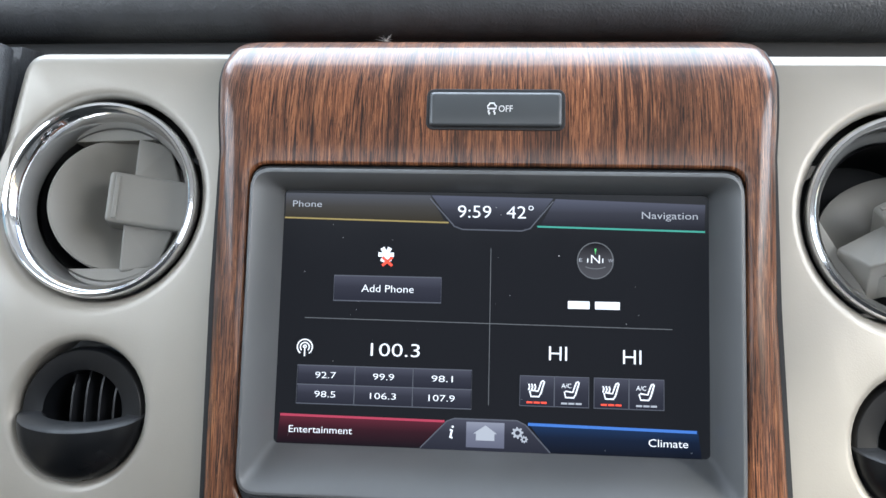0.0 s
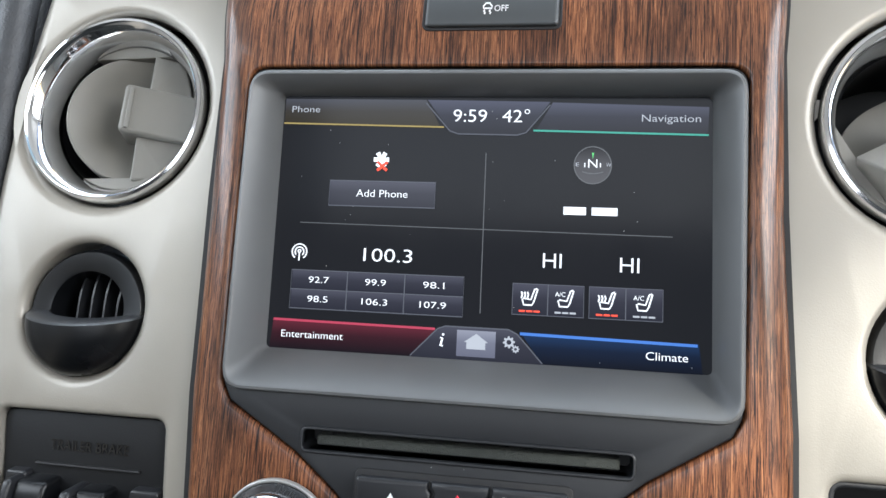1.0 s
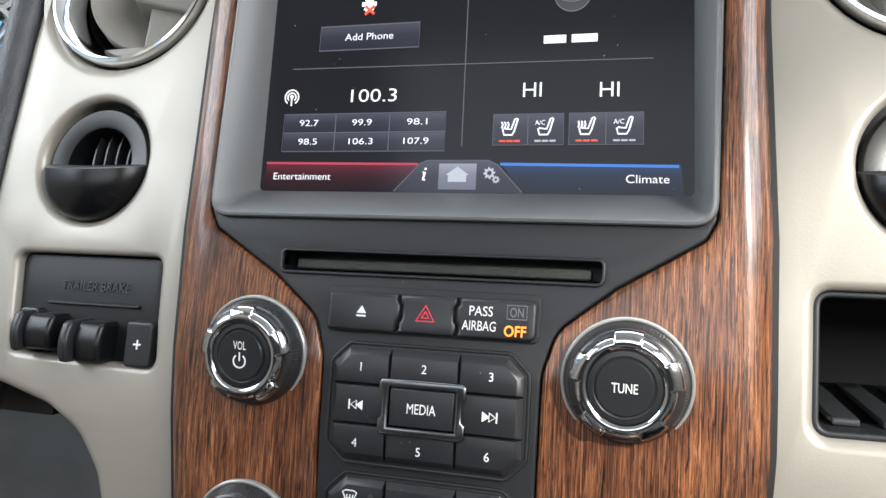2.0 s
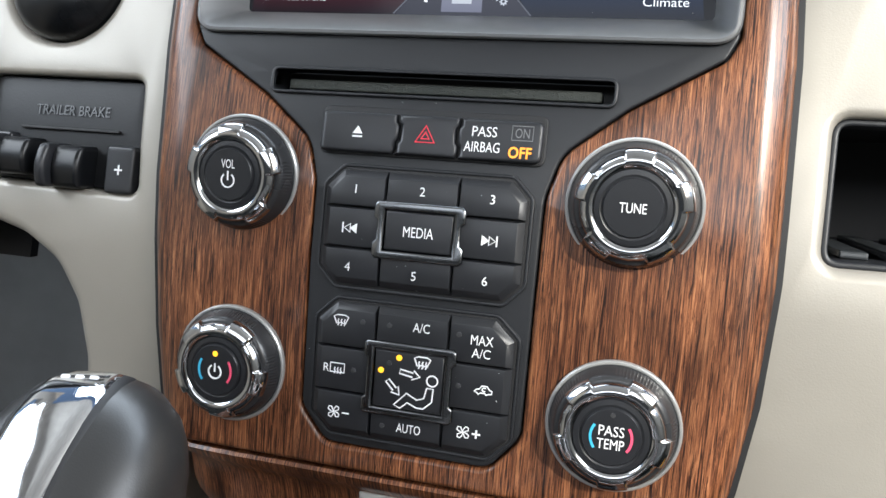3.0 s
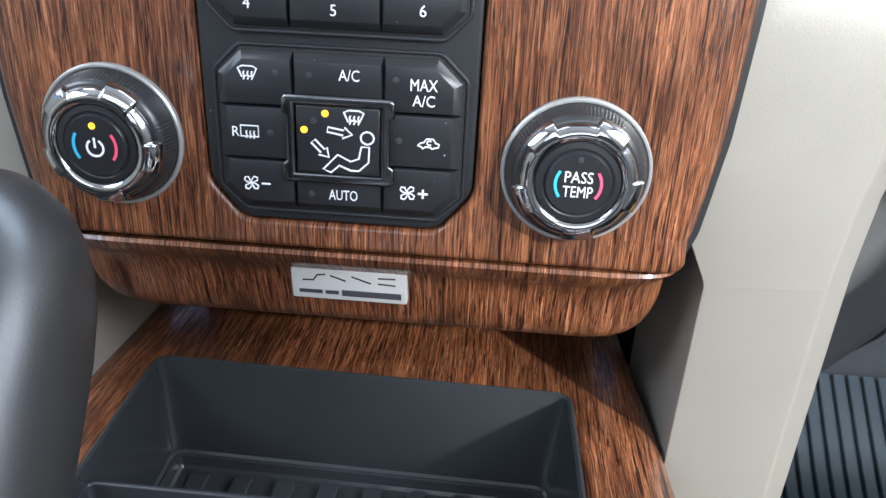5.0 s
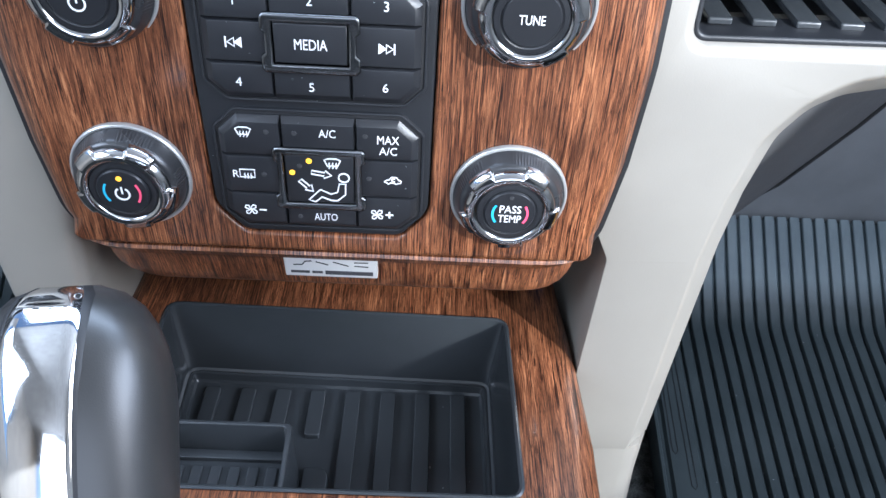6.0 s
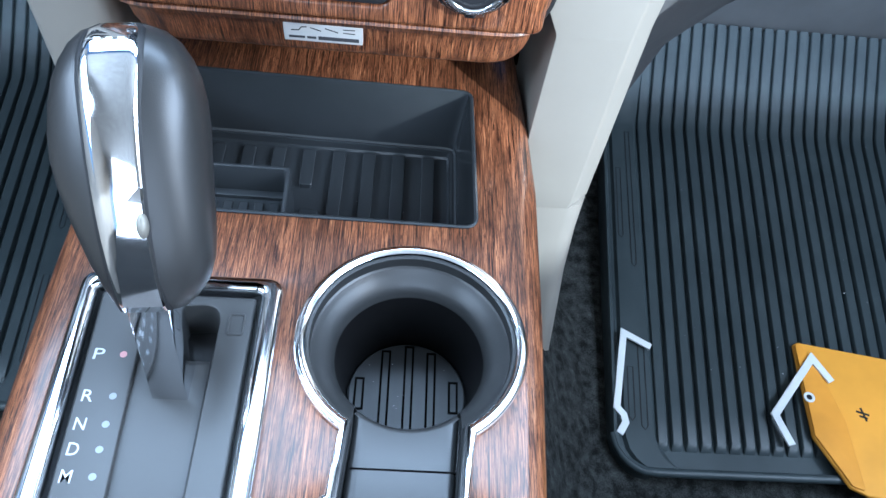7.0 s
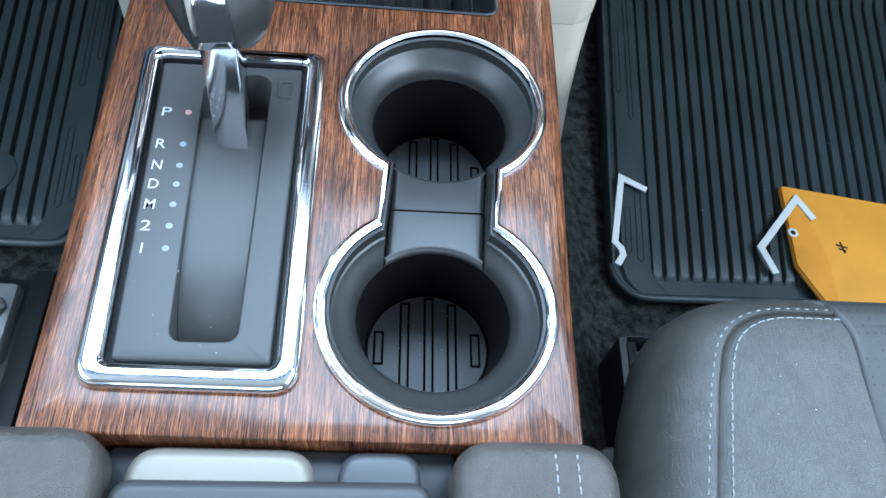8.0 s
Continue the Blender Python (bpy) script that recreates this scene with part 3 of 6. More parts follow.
UI_BLUE = glow("ui_blue", (0.10, 0.28, 0.85), 0.75)
UI_HOT = glow("ui_hot", (1.0, 0.10, 0.06), 1.2)
UI_SPARK = glow("ui_spark", (0.2, 0.9, 0.3), 0.8)


def fade(name, top, bottom, strength):
    """A lit field that fades down its height."""
    m, nodes, links, p = shader(name)
    tc, sep = nodes.new("ShaderNodeTexCoord"), nodes.new("ShaderNodeSeparateXYZ")
    links.new(tc.outputs["Generated"], sep.inputs[0])
    links.new(ramp_of(nodes, links, sep.outputs["Z"], [(0.0, bottom), (0.55, tuple(0.75 * b + 0.25 * t for t, b in zip(top, bottom))), (1.0, top)]), p.inputs["Emission Color"])
    p.inputs["Base Color"].default_value, p.inputs["Emission Strength"].default_value = (0.004, 0.004, 0.005, 1), strength
    p.inputs["Roughness"].default_value, p.inputs["Specular IOR Level"].default_value = 0.12, 0.14
    return m


UI_HEAD = fade("ui_header", (0.085, 0.093, 0.14), (0.012, 0.013, 0.02), 0.85)
UI_HEAD_Y = fade("ui_header_amber", (0.075, 0.08, 0.10), (0.035, 0.028, 0.014), 0.85)
UI_FOOT_R = fade("ui_footer_red", (0.17, 0.030, 0.050), (0.008, 0.008, 0.012), 0.75)
UI_FOOT_B = fade("ui_footer_blue", (0.020, 0.055, 0.15), (0.007, 0.009, 0.016), 0.75)
UI_BUTTON = fade("ui_button", (0.085, 0.088, 0.12), (0.028, 0.030, 0.044), 0.85)
UI_HOME = fade("ui_home", (0.36, 0.38, 0.47), (0.17, 0.18, 0.25), 0.8)
A, B = 0.0003, 0.0006


def screen_part(name, bm, mat, label=""):
    return part(name, bm, mat, touchscreen, label)


screen_part("header_bar", filled([[(-0.0920, 0.7737), (-0.0235, 0.7727), (-0.0300, 0.7838), (-0.0920, 0.7840)]], 0.0, on_screen), UI_HEAD_Y)
screen_part("header_bar", filled([[(0.0160, 0.7717), (0.0830, 0.7707), (0.0835, 0.7815), (0.0225, 0.7830)]], 0.0, on_screen), UI_HEAD)
screen_part("header_tab", filled([[(-0.0295, 0.7838), (-0.0195, 0.7712), (-0.0160, 0.7700), (0.0085, 0.7698), (0.0120, 0.7708), (0.0215, 0.7832)]], 0.0, on_screen), UI_HEAD)
screen_part("tab_outline", stroke([[(-0.0300, 0.7825), (-0.0195, 0.7712), (-0.0160, 0.7700), (0.0085, 0.7698), (0.0120, 0.7708), (0.0215, 0.7820)]], 0.0005, A, on_screen), UI_EDGE)
screen_part("amber_line", stroke([[(-0.0920, 0.7737), (-0.0220, 0.7727)]], 0.0006, A, on_screen), UI_YELLOW)
screen_part("green_line", stroke([[(0.0150, 0.7717), (0.0832, 0.7707)]], 0.0007, A, on_screen), UI_GREEN)
screen_part("footer_bar", filled([[(-0.0912, 0.6785), (-0.0310, 0.6785), (-0.0215, 0.6905), (-0.0900, 0.6918)]], 0.0, on_screen), UI_FOOT_R)
screen_part("footer_bar", filled([[(0.0220, 0.6785), (0.0815, 0.6785), (0.0800, 0.6905), (0.0125, 0.6915)]], 0.0, on_screen), UI_FOOT_B)
screen_part("red_line", stroke([[(-0.0900, 0.6912), (-0.0215, 0.6908)]], 0.0009, A, on_screen), UI_RED)
screen_part("blue_line", stroke([[(0.0125, 0.6908), (0.0795, 0.6900)]], 0.0011, A, on_screen), UI_BLUE)
screen_part("footer_tab", filled([[(-0.0310, 0.6790), (0.0215, 0.6790), (0.0115, 0.6905), (0.0080, 0.6922), (-0.0175, 0.6922), (-0.0205, 0.6910)]], A, on_screen), UI_BUTTON)
screen_part("tab_outline", stroke([[(-0.0312, 0.6795), (-0.0205, 0.6910), (-0.0175, 0.6922), (0.0080, 0.6922), (0.0115, 0.6905), (0.0215, 0.6795)]], 0.0005, B, on_screen), UI_EDGE)
screen_part("divider_line", stroke([[(-0.0040, 0.7625), (-0.0037, 0.6980)]], 0.0003, 0.0, on_screen), UI_LINE)
screen_part("divider_line", stroke([[(-0.0815, 0.7321), (0.0700, 0.7312)]], 0.0003, A, on_screen), UI_LINE)
for body, u, v, h, wd, mat in (("Phone", -0.0824, 0.7796, 0.0026, 0.0125, UI_GREY), ("9:59", -0.0112, 0.7774, 0.0050, 0.0140, UI_WHITE), ("42\u00b0", 0.0078, 0.7774, 0.0050, 0.0112, UI_WHITE),
                               ("Navigation", 0.0690, 0.7770, 0.0028, 0.0225, UI_GREY), ("Add Phone", -0.0468, 0.7450, 0.0030, 0.0220, UI_WHITE), ("100.3", -0.0427, 0.7197, 0.0054, 0.0205, UI_WHITE),
                               ("HI", 0.0242, 0.7203, 0.0058, 0.0073, UI_WHITE), ("HI", 0.0540, 0.7197, 0.0058, 0.0073, UI_WHITE), ("Entertainment", -0.0728, 0.6855, 0.0029, 0.0265, UI_WHITE),
                               ("Climate", 0.0683, 0.6852, 0.0031, 0.0155, UI_WHITE), ("N", 0.0390, 0.7590, 0.0034, 0.0036, UI_WHITE), ("E", 0.0330, 0.7585, 0.0014, 0.0013, UI_GREY), ("W", 0.0452, 0.7585, 0.0014, 0.0020, UI_GREY)):
    screen_part("screen_text", text(body, u, v, h, B, on_screen, wd, bold=-0.005), mat)
# the street's name shows as two plain bars
screen_part("street_bar", bars([(0.0280, 0.7386, 0.0368, 0.7417), (0.0390, 0.7386, 0.0490, 0.7417)], A, on_screen), UI_WHITE)
screen_part("phone_button", slab(rect(-0.0696, 0.7396, -0.0243, 0.7500, 0.0008), 0.0003, 0.0, mapf=on_screen), UI_BUTTON)
screen_part("button_outline", stroke([rect(-0.0696, 0.7396, -0.0243, 0.7500) + [(-0.0696, 0.7396)]], 0.00045, A, on_screen), UI_EDGE)
for i, f in enumerate(("98.5", "106.3", "107.9", "92.7", "99.9", "98.1")):
    c, r = i % 3, i // 3
    x0, z0 = -0.0836 + c * 0.0243, 0.6962 + r * 0.0080
    screen_part("preset_button", slab(rect(x0 + 0.0003, z0 + 0.0003, x0 + 0.0240, z0 + 0.0077), 0.0003, 0.0, mapf=on_screen), UI_BUTTON)
    screen_part("screen_text", text(f, x0 + 0.0121, z0 + 0.0042, 0.0026, B, on_screen, 0.0088 if len(f) < 5 else 0.0108, bold=-0.005), UI_WHITE)
screen_part("button_outline", stroke([rect(-0.0836, 0.6962, -0.0107, 0.7122) + [(-0.0836, 0.6962)], [(-0.0836, 0.7042), (-0.0107, 0.7042)], [(-0.0593, 0.6962), (-0.0593, 0.7122)], [(-0.0350, 0.6962), (-0.0350, 0.7122)]], 0.0004, A, on_screen), UI_EDGE)


def seat_icon(u, v, k=1.0):
    """A seat outline seen from its side."""
    return [[(u + x * k, v + y * k) for x, y in ((-0.0030, -0.0002), (-0.0024, -0.0026), (0.0008, -0.0026), (0.0016, -0.0012), (0.0030, 0.0038))],
            [(u + x * k, v + y * k) for x, y in ((-0.0026, 0.0000), (0.0004, -0.0004), (0.0018, 0.0036), (0.0028, 0.0040))]]


for u0, hot in ((0.0090, True), (0.0230, False), (0.0389, True), (0.0529, False)):
    screen_part("seat_button", slab(rect(u0, 0.6984, u0 + 0.0136, 0.7107), 0.0003, 0.0, mapf=on_screen), UI_BUTTON)
    screen_part("button_outline", stroke([rect(u0, 0.6984, u0 + 0.0138, 0.7107) + [(u0, 0.6984)]], 0.00035, A, on_screen), UI_EDGE)
    cu = u0 + 0.0069
    lines = seat_icon(cu, 0.7050, 1.0)
    if hot:
        lines += [[(cu - 0.0034 + 0.0012 * k, 0.7050), (cu - 0.0030 + 0.0012 * k, 0.7064), (cu - 0.0034 + 0.0012 * k, 0.7076)] for k in range(3)]
    screen_part("seat_symbol", stroke(lines, 0.0006, B, on_screen), UI_WHITE)
    if not hot:
        screen_part("screen_text", text("A/C", cu - 0.0022, 0.7072, 0.0018, B, on_screen, 0.0040), UI_WHITE)
    screen_part("level_mark", bars([(cu - 0.0042 + 0.0029 * k, 0.6996, cu - 0.0018 + 0.0029 * k, 0.7003) for k in range(3)], B, on_screen), UI_HOT if hot else UI_GREY)
screen_part("antenna_symbol", stroke([arc(-0.0809, 0.7198, 0.0032, -55, 235), arc(-0.0809, 0.7198, 0.0019, -45, 225), [(-0.0809, 0.7195), (-0.0809, 0.7160)], arc(-0.0809, 0.7200, 0.0006, 0, 360, 8)], 0.0005, A, on_screen), UI_WHITE)
bm = bmesh.new()
for k in range(6):
    a = radians(60 * k)
    slab([(-0.0480 + 0.0010 * math.cos(a - 0.9), 0.7590 + 0.0010 * math.sin(a - 0.9)), (-0.0480 + 0.0034 * math.cos(a - 0.28), 0.7590 + 0.0034 * math.sin(a - 0.28)),
          (-0.0480 + 0.0034 * math.cos(a + 0.28), 0.7590 + 0.0034 * math.sin(a + 0.28)), (-0.0480 + 0.0010 * math.cos(a + 0.9), 0.7590 + 0.0010 * math.sin(a + 0.9))], 0.0003, 0.0, mapf=on_screen, bm=bm)
slab(circle(-0.0480, 0.7590, 0.0018, 12), 0.0003, 0.0, mapf=on_screen, bm=bm)
screen_part("star_symbol", bm, UI_WHITE)
screen_part("cross_symbol", stroke([[(-0.0494, 0.7545), (-0.0452, 0.7580)], [(-0.0494, 0.7580), (-0.0452, 0.7545)]], 0.0011, B, on_screen), UI_HOT)
screen_part("compass_disc", lathe([(0.0074, 0.0), (0.0074, 0.0003), (0.0001, 0.0003)], 0.0390, 0.7583, on_screen, 32), fade("ui_globe", (0.004, 0.004, 0.006), (0.09, 0.09, 0.10), 0.9))
screen_part("compass_line", stroke([arc(0.0390, 0.7583, 0.0073, 0, 360, 32), arc(0.0390, 0.7660, 0.0110, 248, 292)], 0.0004, A, on_screen), UI_LINE)
screen_part("compass_tick", bars([(0.0357, 0.7575, 0.0361, 0.7592), (0.0418, 0.7575, 0.0422, 0.7592)], A, on_screen), UI_WHITE)
screen_part("compass_pointer", filled([[(0.0386, 0.7632), (0.0394, 0.7632), (0.0390, 0.7608)]], A, on_screen), UI_SPARK)
screen_part("info_symbol", stroke([[(-0.0192, 0.6874), (-0.0183, 0.6874), (-0.0190, 0.6843), (-0.0180, 0.6843)], [(-0.0182, 0.6884), (-0.0179, 0.6892)]], 0.0008, B, on_screen), UI_WHITE)
screen_part("home_button", slab(rect(-0.0125, 0.6805, 0.0030, 0.6910), 0.0006, A, mapf=on_screen), UI_HOME)
screen_part("home_symbol", filled([[(-0.0085, 0.6836), (-0.0010, 0.6836), (-0.0010, 0.6864), (0.0000, 0.6864), (-0.0047, 0.6898), (-0.0095, 0.6864), (-0.0085, 0.6864)]], 0.0007, on_screen), UI_GREY)


def gear(u, v, r, teeth=8):
    pts = []
    for k in range(teeth * 4):
        rr = r if k % 4 < 2 else r * 0.72
        a = 2 * math.pi * k / (teeth * 4)
        pts.append((u + rr * math.cos(a), v + rr * math.sin(a)))
    return pts


bm = bmesh.new()
slab(gear(0.0083, 0.6872, 0.0024), 0.0009, B, holes=[circle(0.0083, 0.6872, 0.0010, 10)], mapf=on_screen, bm=bm)
slab(gear(0.0110, 0.6846, 0.0015), 0.0009, B, holes=[circle(0.0110, 0.6846, 0.0006, 8)], mapf=on_screen, bm=bm)
screen_part("gear_symbol", bm, UI_GREY)

# ---- controls on the stack ----
AMBER_TEXT = glow("amber_legend", (1.0, 0.36, 0.05), 1.7)
AMBER = glow("amber_lamp", (1.0, 0.50, 0.03), 1.6)
RED_PRINT = plastic("red_print", (0.75, 0.03, 0.06), 0.5, 1500, 0.0001, 0.0)
BLUE_PRINT = plastic("blue_print", (0.05, 0.40, 0.62), 0.5, 1500, 0.0001, 0.0)
PINK_PRINT = plastic("pink_print", (0.75, 0.08, 0.16), 0.5, 1500, 0.0001, 0.0)


def button(name, outline, front, label, r=0.0012, mat=BUTTON, mapf=on_stack):
    return part(name, slab(offset(ccw(outline), 0.00025), front, -0.003, r, mapf=mapf, slices=[0.583, 0.597, 0.61, 0.623, 0.636], steps=3), mat, stack, label)


def print_on(owner, bm, mat=PRINT, name="legend"):
    return part(name, bm, mat, owner)


# slot for discs: dark throat with a felt lip
part("disc_slot", slab(rect(-0.0640, 0.6446, 0.0588, 0.6514, 0.0015), -0.012, -0.02), SOFT_BLACK, stack, "black disc slot")
part("slot_lip", slab(rect(-0.0605, 0.6449, 0.0552, 0.6486, 0.001), -0.0045, -0.014, 0.001), plastic("slot_felt", (0.05, 0.055, 0.05), 0.95, 1800, 0.0006, 1.0), stack, "dark felt lip flecked with dust")
part("slot_rim", slab(offset(ccw(SLOT), -0.0012), 0.0006, -0.002, 0.0006, [SLOT], -0.006, 0.0004), BLACK, stack)

# upper row
def on_row(u, v, w):
    return on_stack(1.012 * u, v - 0.0006, w)


FRONT = 0.0030
part("row_surround", slab(rect(-0.0428, 0.6222, 0.0388, 0.6393, 0.003), 0.0004, -0.002, 0.0004), SOFT_BLACK, stack)
b = button("eject_button", rounded([(-0.0415, 0.6235), (-0.0148, 0.6235), (-0.0136, 0.6250), (-0.0136, 0.6280), (-0.0126, 0.6292), (-0.0126, 0.6340), (-0.0136, 0.6350), (-0.0136, 0.6380), (-0.0415, 0.6380)], [0.002, 0, 0, 0, 0, 0, 0, 0, 0.002]), FRONT, "black eject button with a white symbol", mapf=on_row)
print_on(b, filled([[(-0.0293, 0.6303), (-0.0257, 0.6303), (-0.0275, 0.6330)], rect(-0.0293, 0.6290, -0.0257, 0.6296)], FRONT, on_row))
b = button("hazard_button", [(-0.0146, 0.6235), (0.0078, 0.6235), (0.0088, 0.6250), (0.0088, 0.6280), (0.0078, 0.6292), (0.0078, 0.6338), (0.0088, 0.6350), (0.0088, 0.6380), (-0.0130, 0.6380), (-0.0130, 0.6352), (-0.0120, 0.6342), (-0.0120, 0.6290), (-0.0130, 0.6278), (-0.0130, 0.6250)], FRONT, "black hazard button with a red triangle", mapf=on_row)
print_on(b, stroke([[(-0.0062, 0.6286), (0.0006, 0.6286), (-0.0028, 0.6343), (-0.0062, 0.6286)], [(-0.0042, 0.6298), (-0.0014, 0.6298), (-0.0028, 0.6321), (-0.0042, 0.6298)]], 0.0006, FRONT, on_row), RED_PRINT)
b = button("airbag_lamp", rounded([(0.0086, 0.6235), (0.0375, 0.6235), (0.0375, 0.6380), (0.0094, 0.6380), (0.0094, 0.6352), (0.0084, 0.6342), (0.0084, 0.6290), (0.0094, 0.6278), (0.0094, 0.6250)], [0, 0.003, 0.003, 0, 0, 0, 0, 0, 0]), FRONT, "black panel with a lit amber OFF lamp", mapf=on_row)
print_on(b, text("PASS", 0.0177, 0.6335, 0.0034, FRONT, on_row, 0.0085))
print_on(b, text("AIRBAG", 0.0172, 0.6283, 0.0034, FRONT, on_row, 0.0122))
print_on(b, text("ON", 0.0305, 0.6336, 0.0032, FRONT, on_row, 0.0048), PRINT_GREY)
print_on(b, stroke([rect(0.0270, 0.6312, 0.0340, 0.6360) + [(0.0270, 0.6312)]], 0.0003, FRONT, on_row), PRINT_GREY, "lamp_frame")
print_on(b, text("OFF", 0.0302, 0.6271, 0.0036, FRONT, on_row, 0.0078, bold=0.02), AMBER_TEXT, "lit_legend")


def offset_edges(poly, d):
    """The counter-clockwise polygon with each edge (from corner i to i + 1) moved inwards by its own distance."""
    n, out = len(poly), []
    for i in range(n):
        a, b, c = (Vector(poly[(i + k) % n]) for k in (-1, 0, 1))
        e, f = (b - a).normalized(), (c - b).normalized()
        n1, n2 = Vector((-e.y, e.x)), Vector((-f.y, f.x))
        d1, d2 = d[(i - 1) % n], d[i]
        cross = n1.x * n2.y - n1.y * n2.x
        if abs(cross) < 1e-4:
            out.append(tuple(b + n1 * d1))
        else:
            out.append((b.x + (d1 * n2.y - d2 * n1.y) / cross, b.y + (n1.x * d2 - n2.x * d1) / cross))
    return out


def chamfered_key(name, outline, front, label, mapf, rim):
    """A key whose outline is cut back widely along the edges for which rim(a, b) holds."""
    poly = offset(ccw(outline), 0.00025)
    n = len(poly)
    wide = [rim(poly[i], poly[(i + 1) % n]) for i in range(n)]
    drop = [0.0018 if wide[i] or wide[i - 1] else 0.0004 for i in range(n)]
    bm = bmesh.new()
    inner = offset_edges(poly, [0.0022 if w else 0.0004 for w in wide])
    loops = [[(u, v, -0.003) for u, v in poly], [(u, v, front - d) for (u, v), d in zip(poly, drop)], [(u, v, front - 0.0001) for u, v in inner], [(u, v, front) for u, v in offset(inner, 0.0003)]]
    loft([[mapf(*p) for p in loop] for loop in loops], bm)
    return part(name, bm, BUTTON, stack, label, 25)


def keypad(x0, x1, z0, z1, xa, xb, za, zb, cut, mid, names, mapf):
    """Nine keys: eight round a framed middle one. Returns them by name."""
    part("pad_surround", slab(rounded([(x0 - 0.001 + cut, z0 - 0.001), (x1 + 0.001 - cut, z0 - 0.001), (x1 + 0.001, z0 - 0.001 + cut), (x1 + 0.001, z1 + 0.001 - cut), (x1 + 0.001 - cut, z1 + 0.001), (x0 - 0.001 + cut, z1 + 0.001), (x0 - 0.001, z1 + 0.001 - cut), (x0 - 0.001, z0 - 0.001 + cut)], 0.002), 0.0004, -0.002, 0.0004, mapf=mapf, slices=[0.585, 0.60, 0.615]), SOFT_BLACK, stack)
    cuts = [(x0 + cut, z0), (x1 - cut, z0), (x1, z0 + cut), (x1, z1 - cut), (x1 - cut, z1), (x0 + cut, z1), (x0, z1 - cut), (x0, z0 + cut)]
    part("pad_rim", slab(offset(rounded(cuts, 0.002), -0.0020), 0.0009, -0.001, 0.0004, [offset(rounded(cuts, 0.002), -0.0008)], -0.001, 0.0005, mapf, steps=2, slices=[0.585, 0.60, 0.615]), BLACK, stack)
    made = {}
    cells = {(0, 2): [(x0, zb), (xa, zb), (xa, z1), (x0 + cut, z1), (x0, z1 - cut)], (1, 2): rect(xa, zb, xb, z1), (2, 2): [(xb, zb), (x1, zb), (x1, z1 - cut), (x1 - cut, z1), (xb, z1)],
             (0, 1): rect(x0, za, xa, zb), (2, 1): rect(xb, za, x1, zb),
             (0, 0): [(x0, za), (x0, z0 + cut), (x0 + cut, z0), (xa, z0), (xa, za)], (1, 0): rect(xa, z0, xb, za), (2, 0): [(xb, za), (xb, z0), (x1 - cut, z0), (x1, z0 + cut), (x1, za)]}
    for (c, r), outline in cells.items():
        name, label = names[(c, r)]
        made[(c, r)] = chamfered_key(name, outline, FRONT, label, mapf, lambda a, b: not (abs(a[0] - b[0]) < 0.0006 and x0 + 0.004 < a[0] < x1 - 0.004 or abs(a[1] - b[1]) < 0.0006 and z0 + 0.004 < a[1] < z1 - 0.004))
    m0, n0, m1, n1 = mid
    # bright frame with stepped corners
    e = 0.0016
    out = []
    for su, sv in ((-1, -1), (1, -1), (1, 1), (-1, 1)):
        mu, nu = (m0 if su < 0 else m1), (n0 if sv < 0 else n1)
        corner = [(mu + su * 0.0002, nu - sv * 0.0052), (mu + su * e, nu - sv * 0.0042), (mu + su * e, nu + sv * (e - 0.0013)), (mu + su * (e - 0.0013), nu + sv * e)]
        out += corner if su * sv > 0 else corner[::-1]
    out = ccw(out)
    hole = rect(m0 + 0.0024, n0 + 0.0014, m1 - 0.0024, n1 - 0.0014)
    part("chrome_frame", slab(out, 0.0044, -0.002, 0.0008, [hole], 0.0, 0.0010, mapf, steps=3, slices=[0.585, 0.60]), plastic("dark_chrome", (0.15, 0.155, 0.16), 0.22, 900, 0.00003, 0.1, 0.5, 1.0, 0.05), stack, "dark chrome key frame")
    made["mid"] = button(names["mid"][0], rect(m0 + 0.0025, n0 + 0.0015, m1 - 0.0025, n1 - 0.0015), 0.0036, names["mid"][1], 0.0006, mapf=mapf)
    return made


digit = lambda d: ("preset_button", "black radio key marked %s" % d)
pad = keypad(-0.0397, 0.0342, 0.5772, 0.6182, -0.0166, 0.0101, 0.5905, 0.6050, 0.0062, (-0.0182, 0.5895, 0.0120, 0.6066),
             {(0, 2): digit(1), (1, 2): digit(2), (2, 2): digit(3), (0, 0): digit(4), (1, 0): digit(5), (2, 0): digit(6), (0, 1): ("seek_back_button", "black track-back key"), (2, 1): ("seek_forward_button", "black track-forward key"), "mid": ("media_button", "black media key in a chrome frame")}, on_radio)
for key, d, u, v in (((0, 2), "1", -0.0278, 0.6115), ((1, 2), "2", -0.0030, 0.6122), ((2, 2), "3", 0.0222, 0.6115), ((0, 0), "4", -0.0285, 0.5838), ((1, 0), "5", -0.0035, 0.5828), ((2, 0), "6", 0.0220, 0.5838)):
    print_on(pad[key], text(d, u, v, 0.0031, FRONT, on_radio))
print_on(pad["mid"], text("MEDIA", -0.0030, 0.5980, 0.0036, 0.0036, on_radio, 0.0110))
print_on(pad[(0, 1)], bars([(-0.0318, 0.5957, -0.0313, 0.5993)], FRONT, on_radio, stroke([[(-0.0287, 0.5960), (-0.0287, 0.5990), (-0.0310, 0.5975), (-0.0287, 0.5960)]], 0.0004, FRONT, on_radio, filled([[(-0.0262, 0.5957), (-0.0262, 0.5993), (-0.0289, 0.5975)]], FRONT, on_radio))))
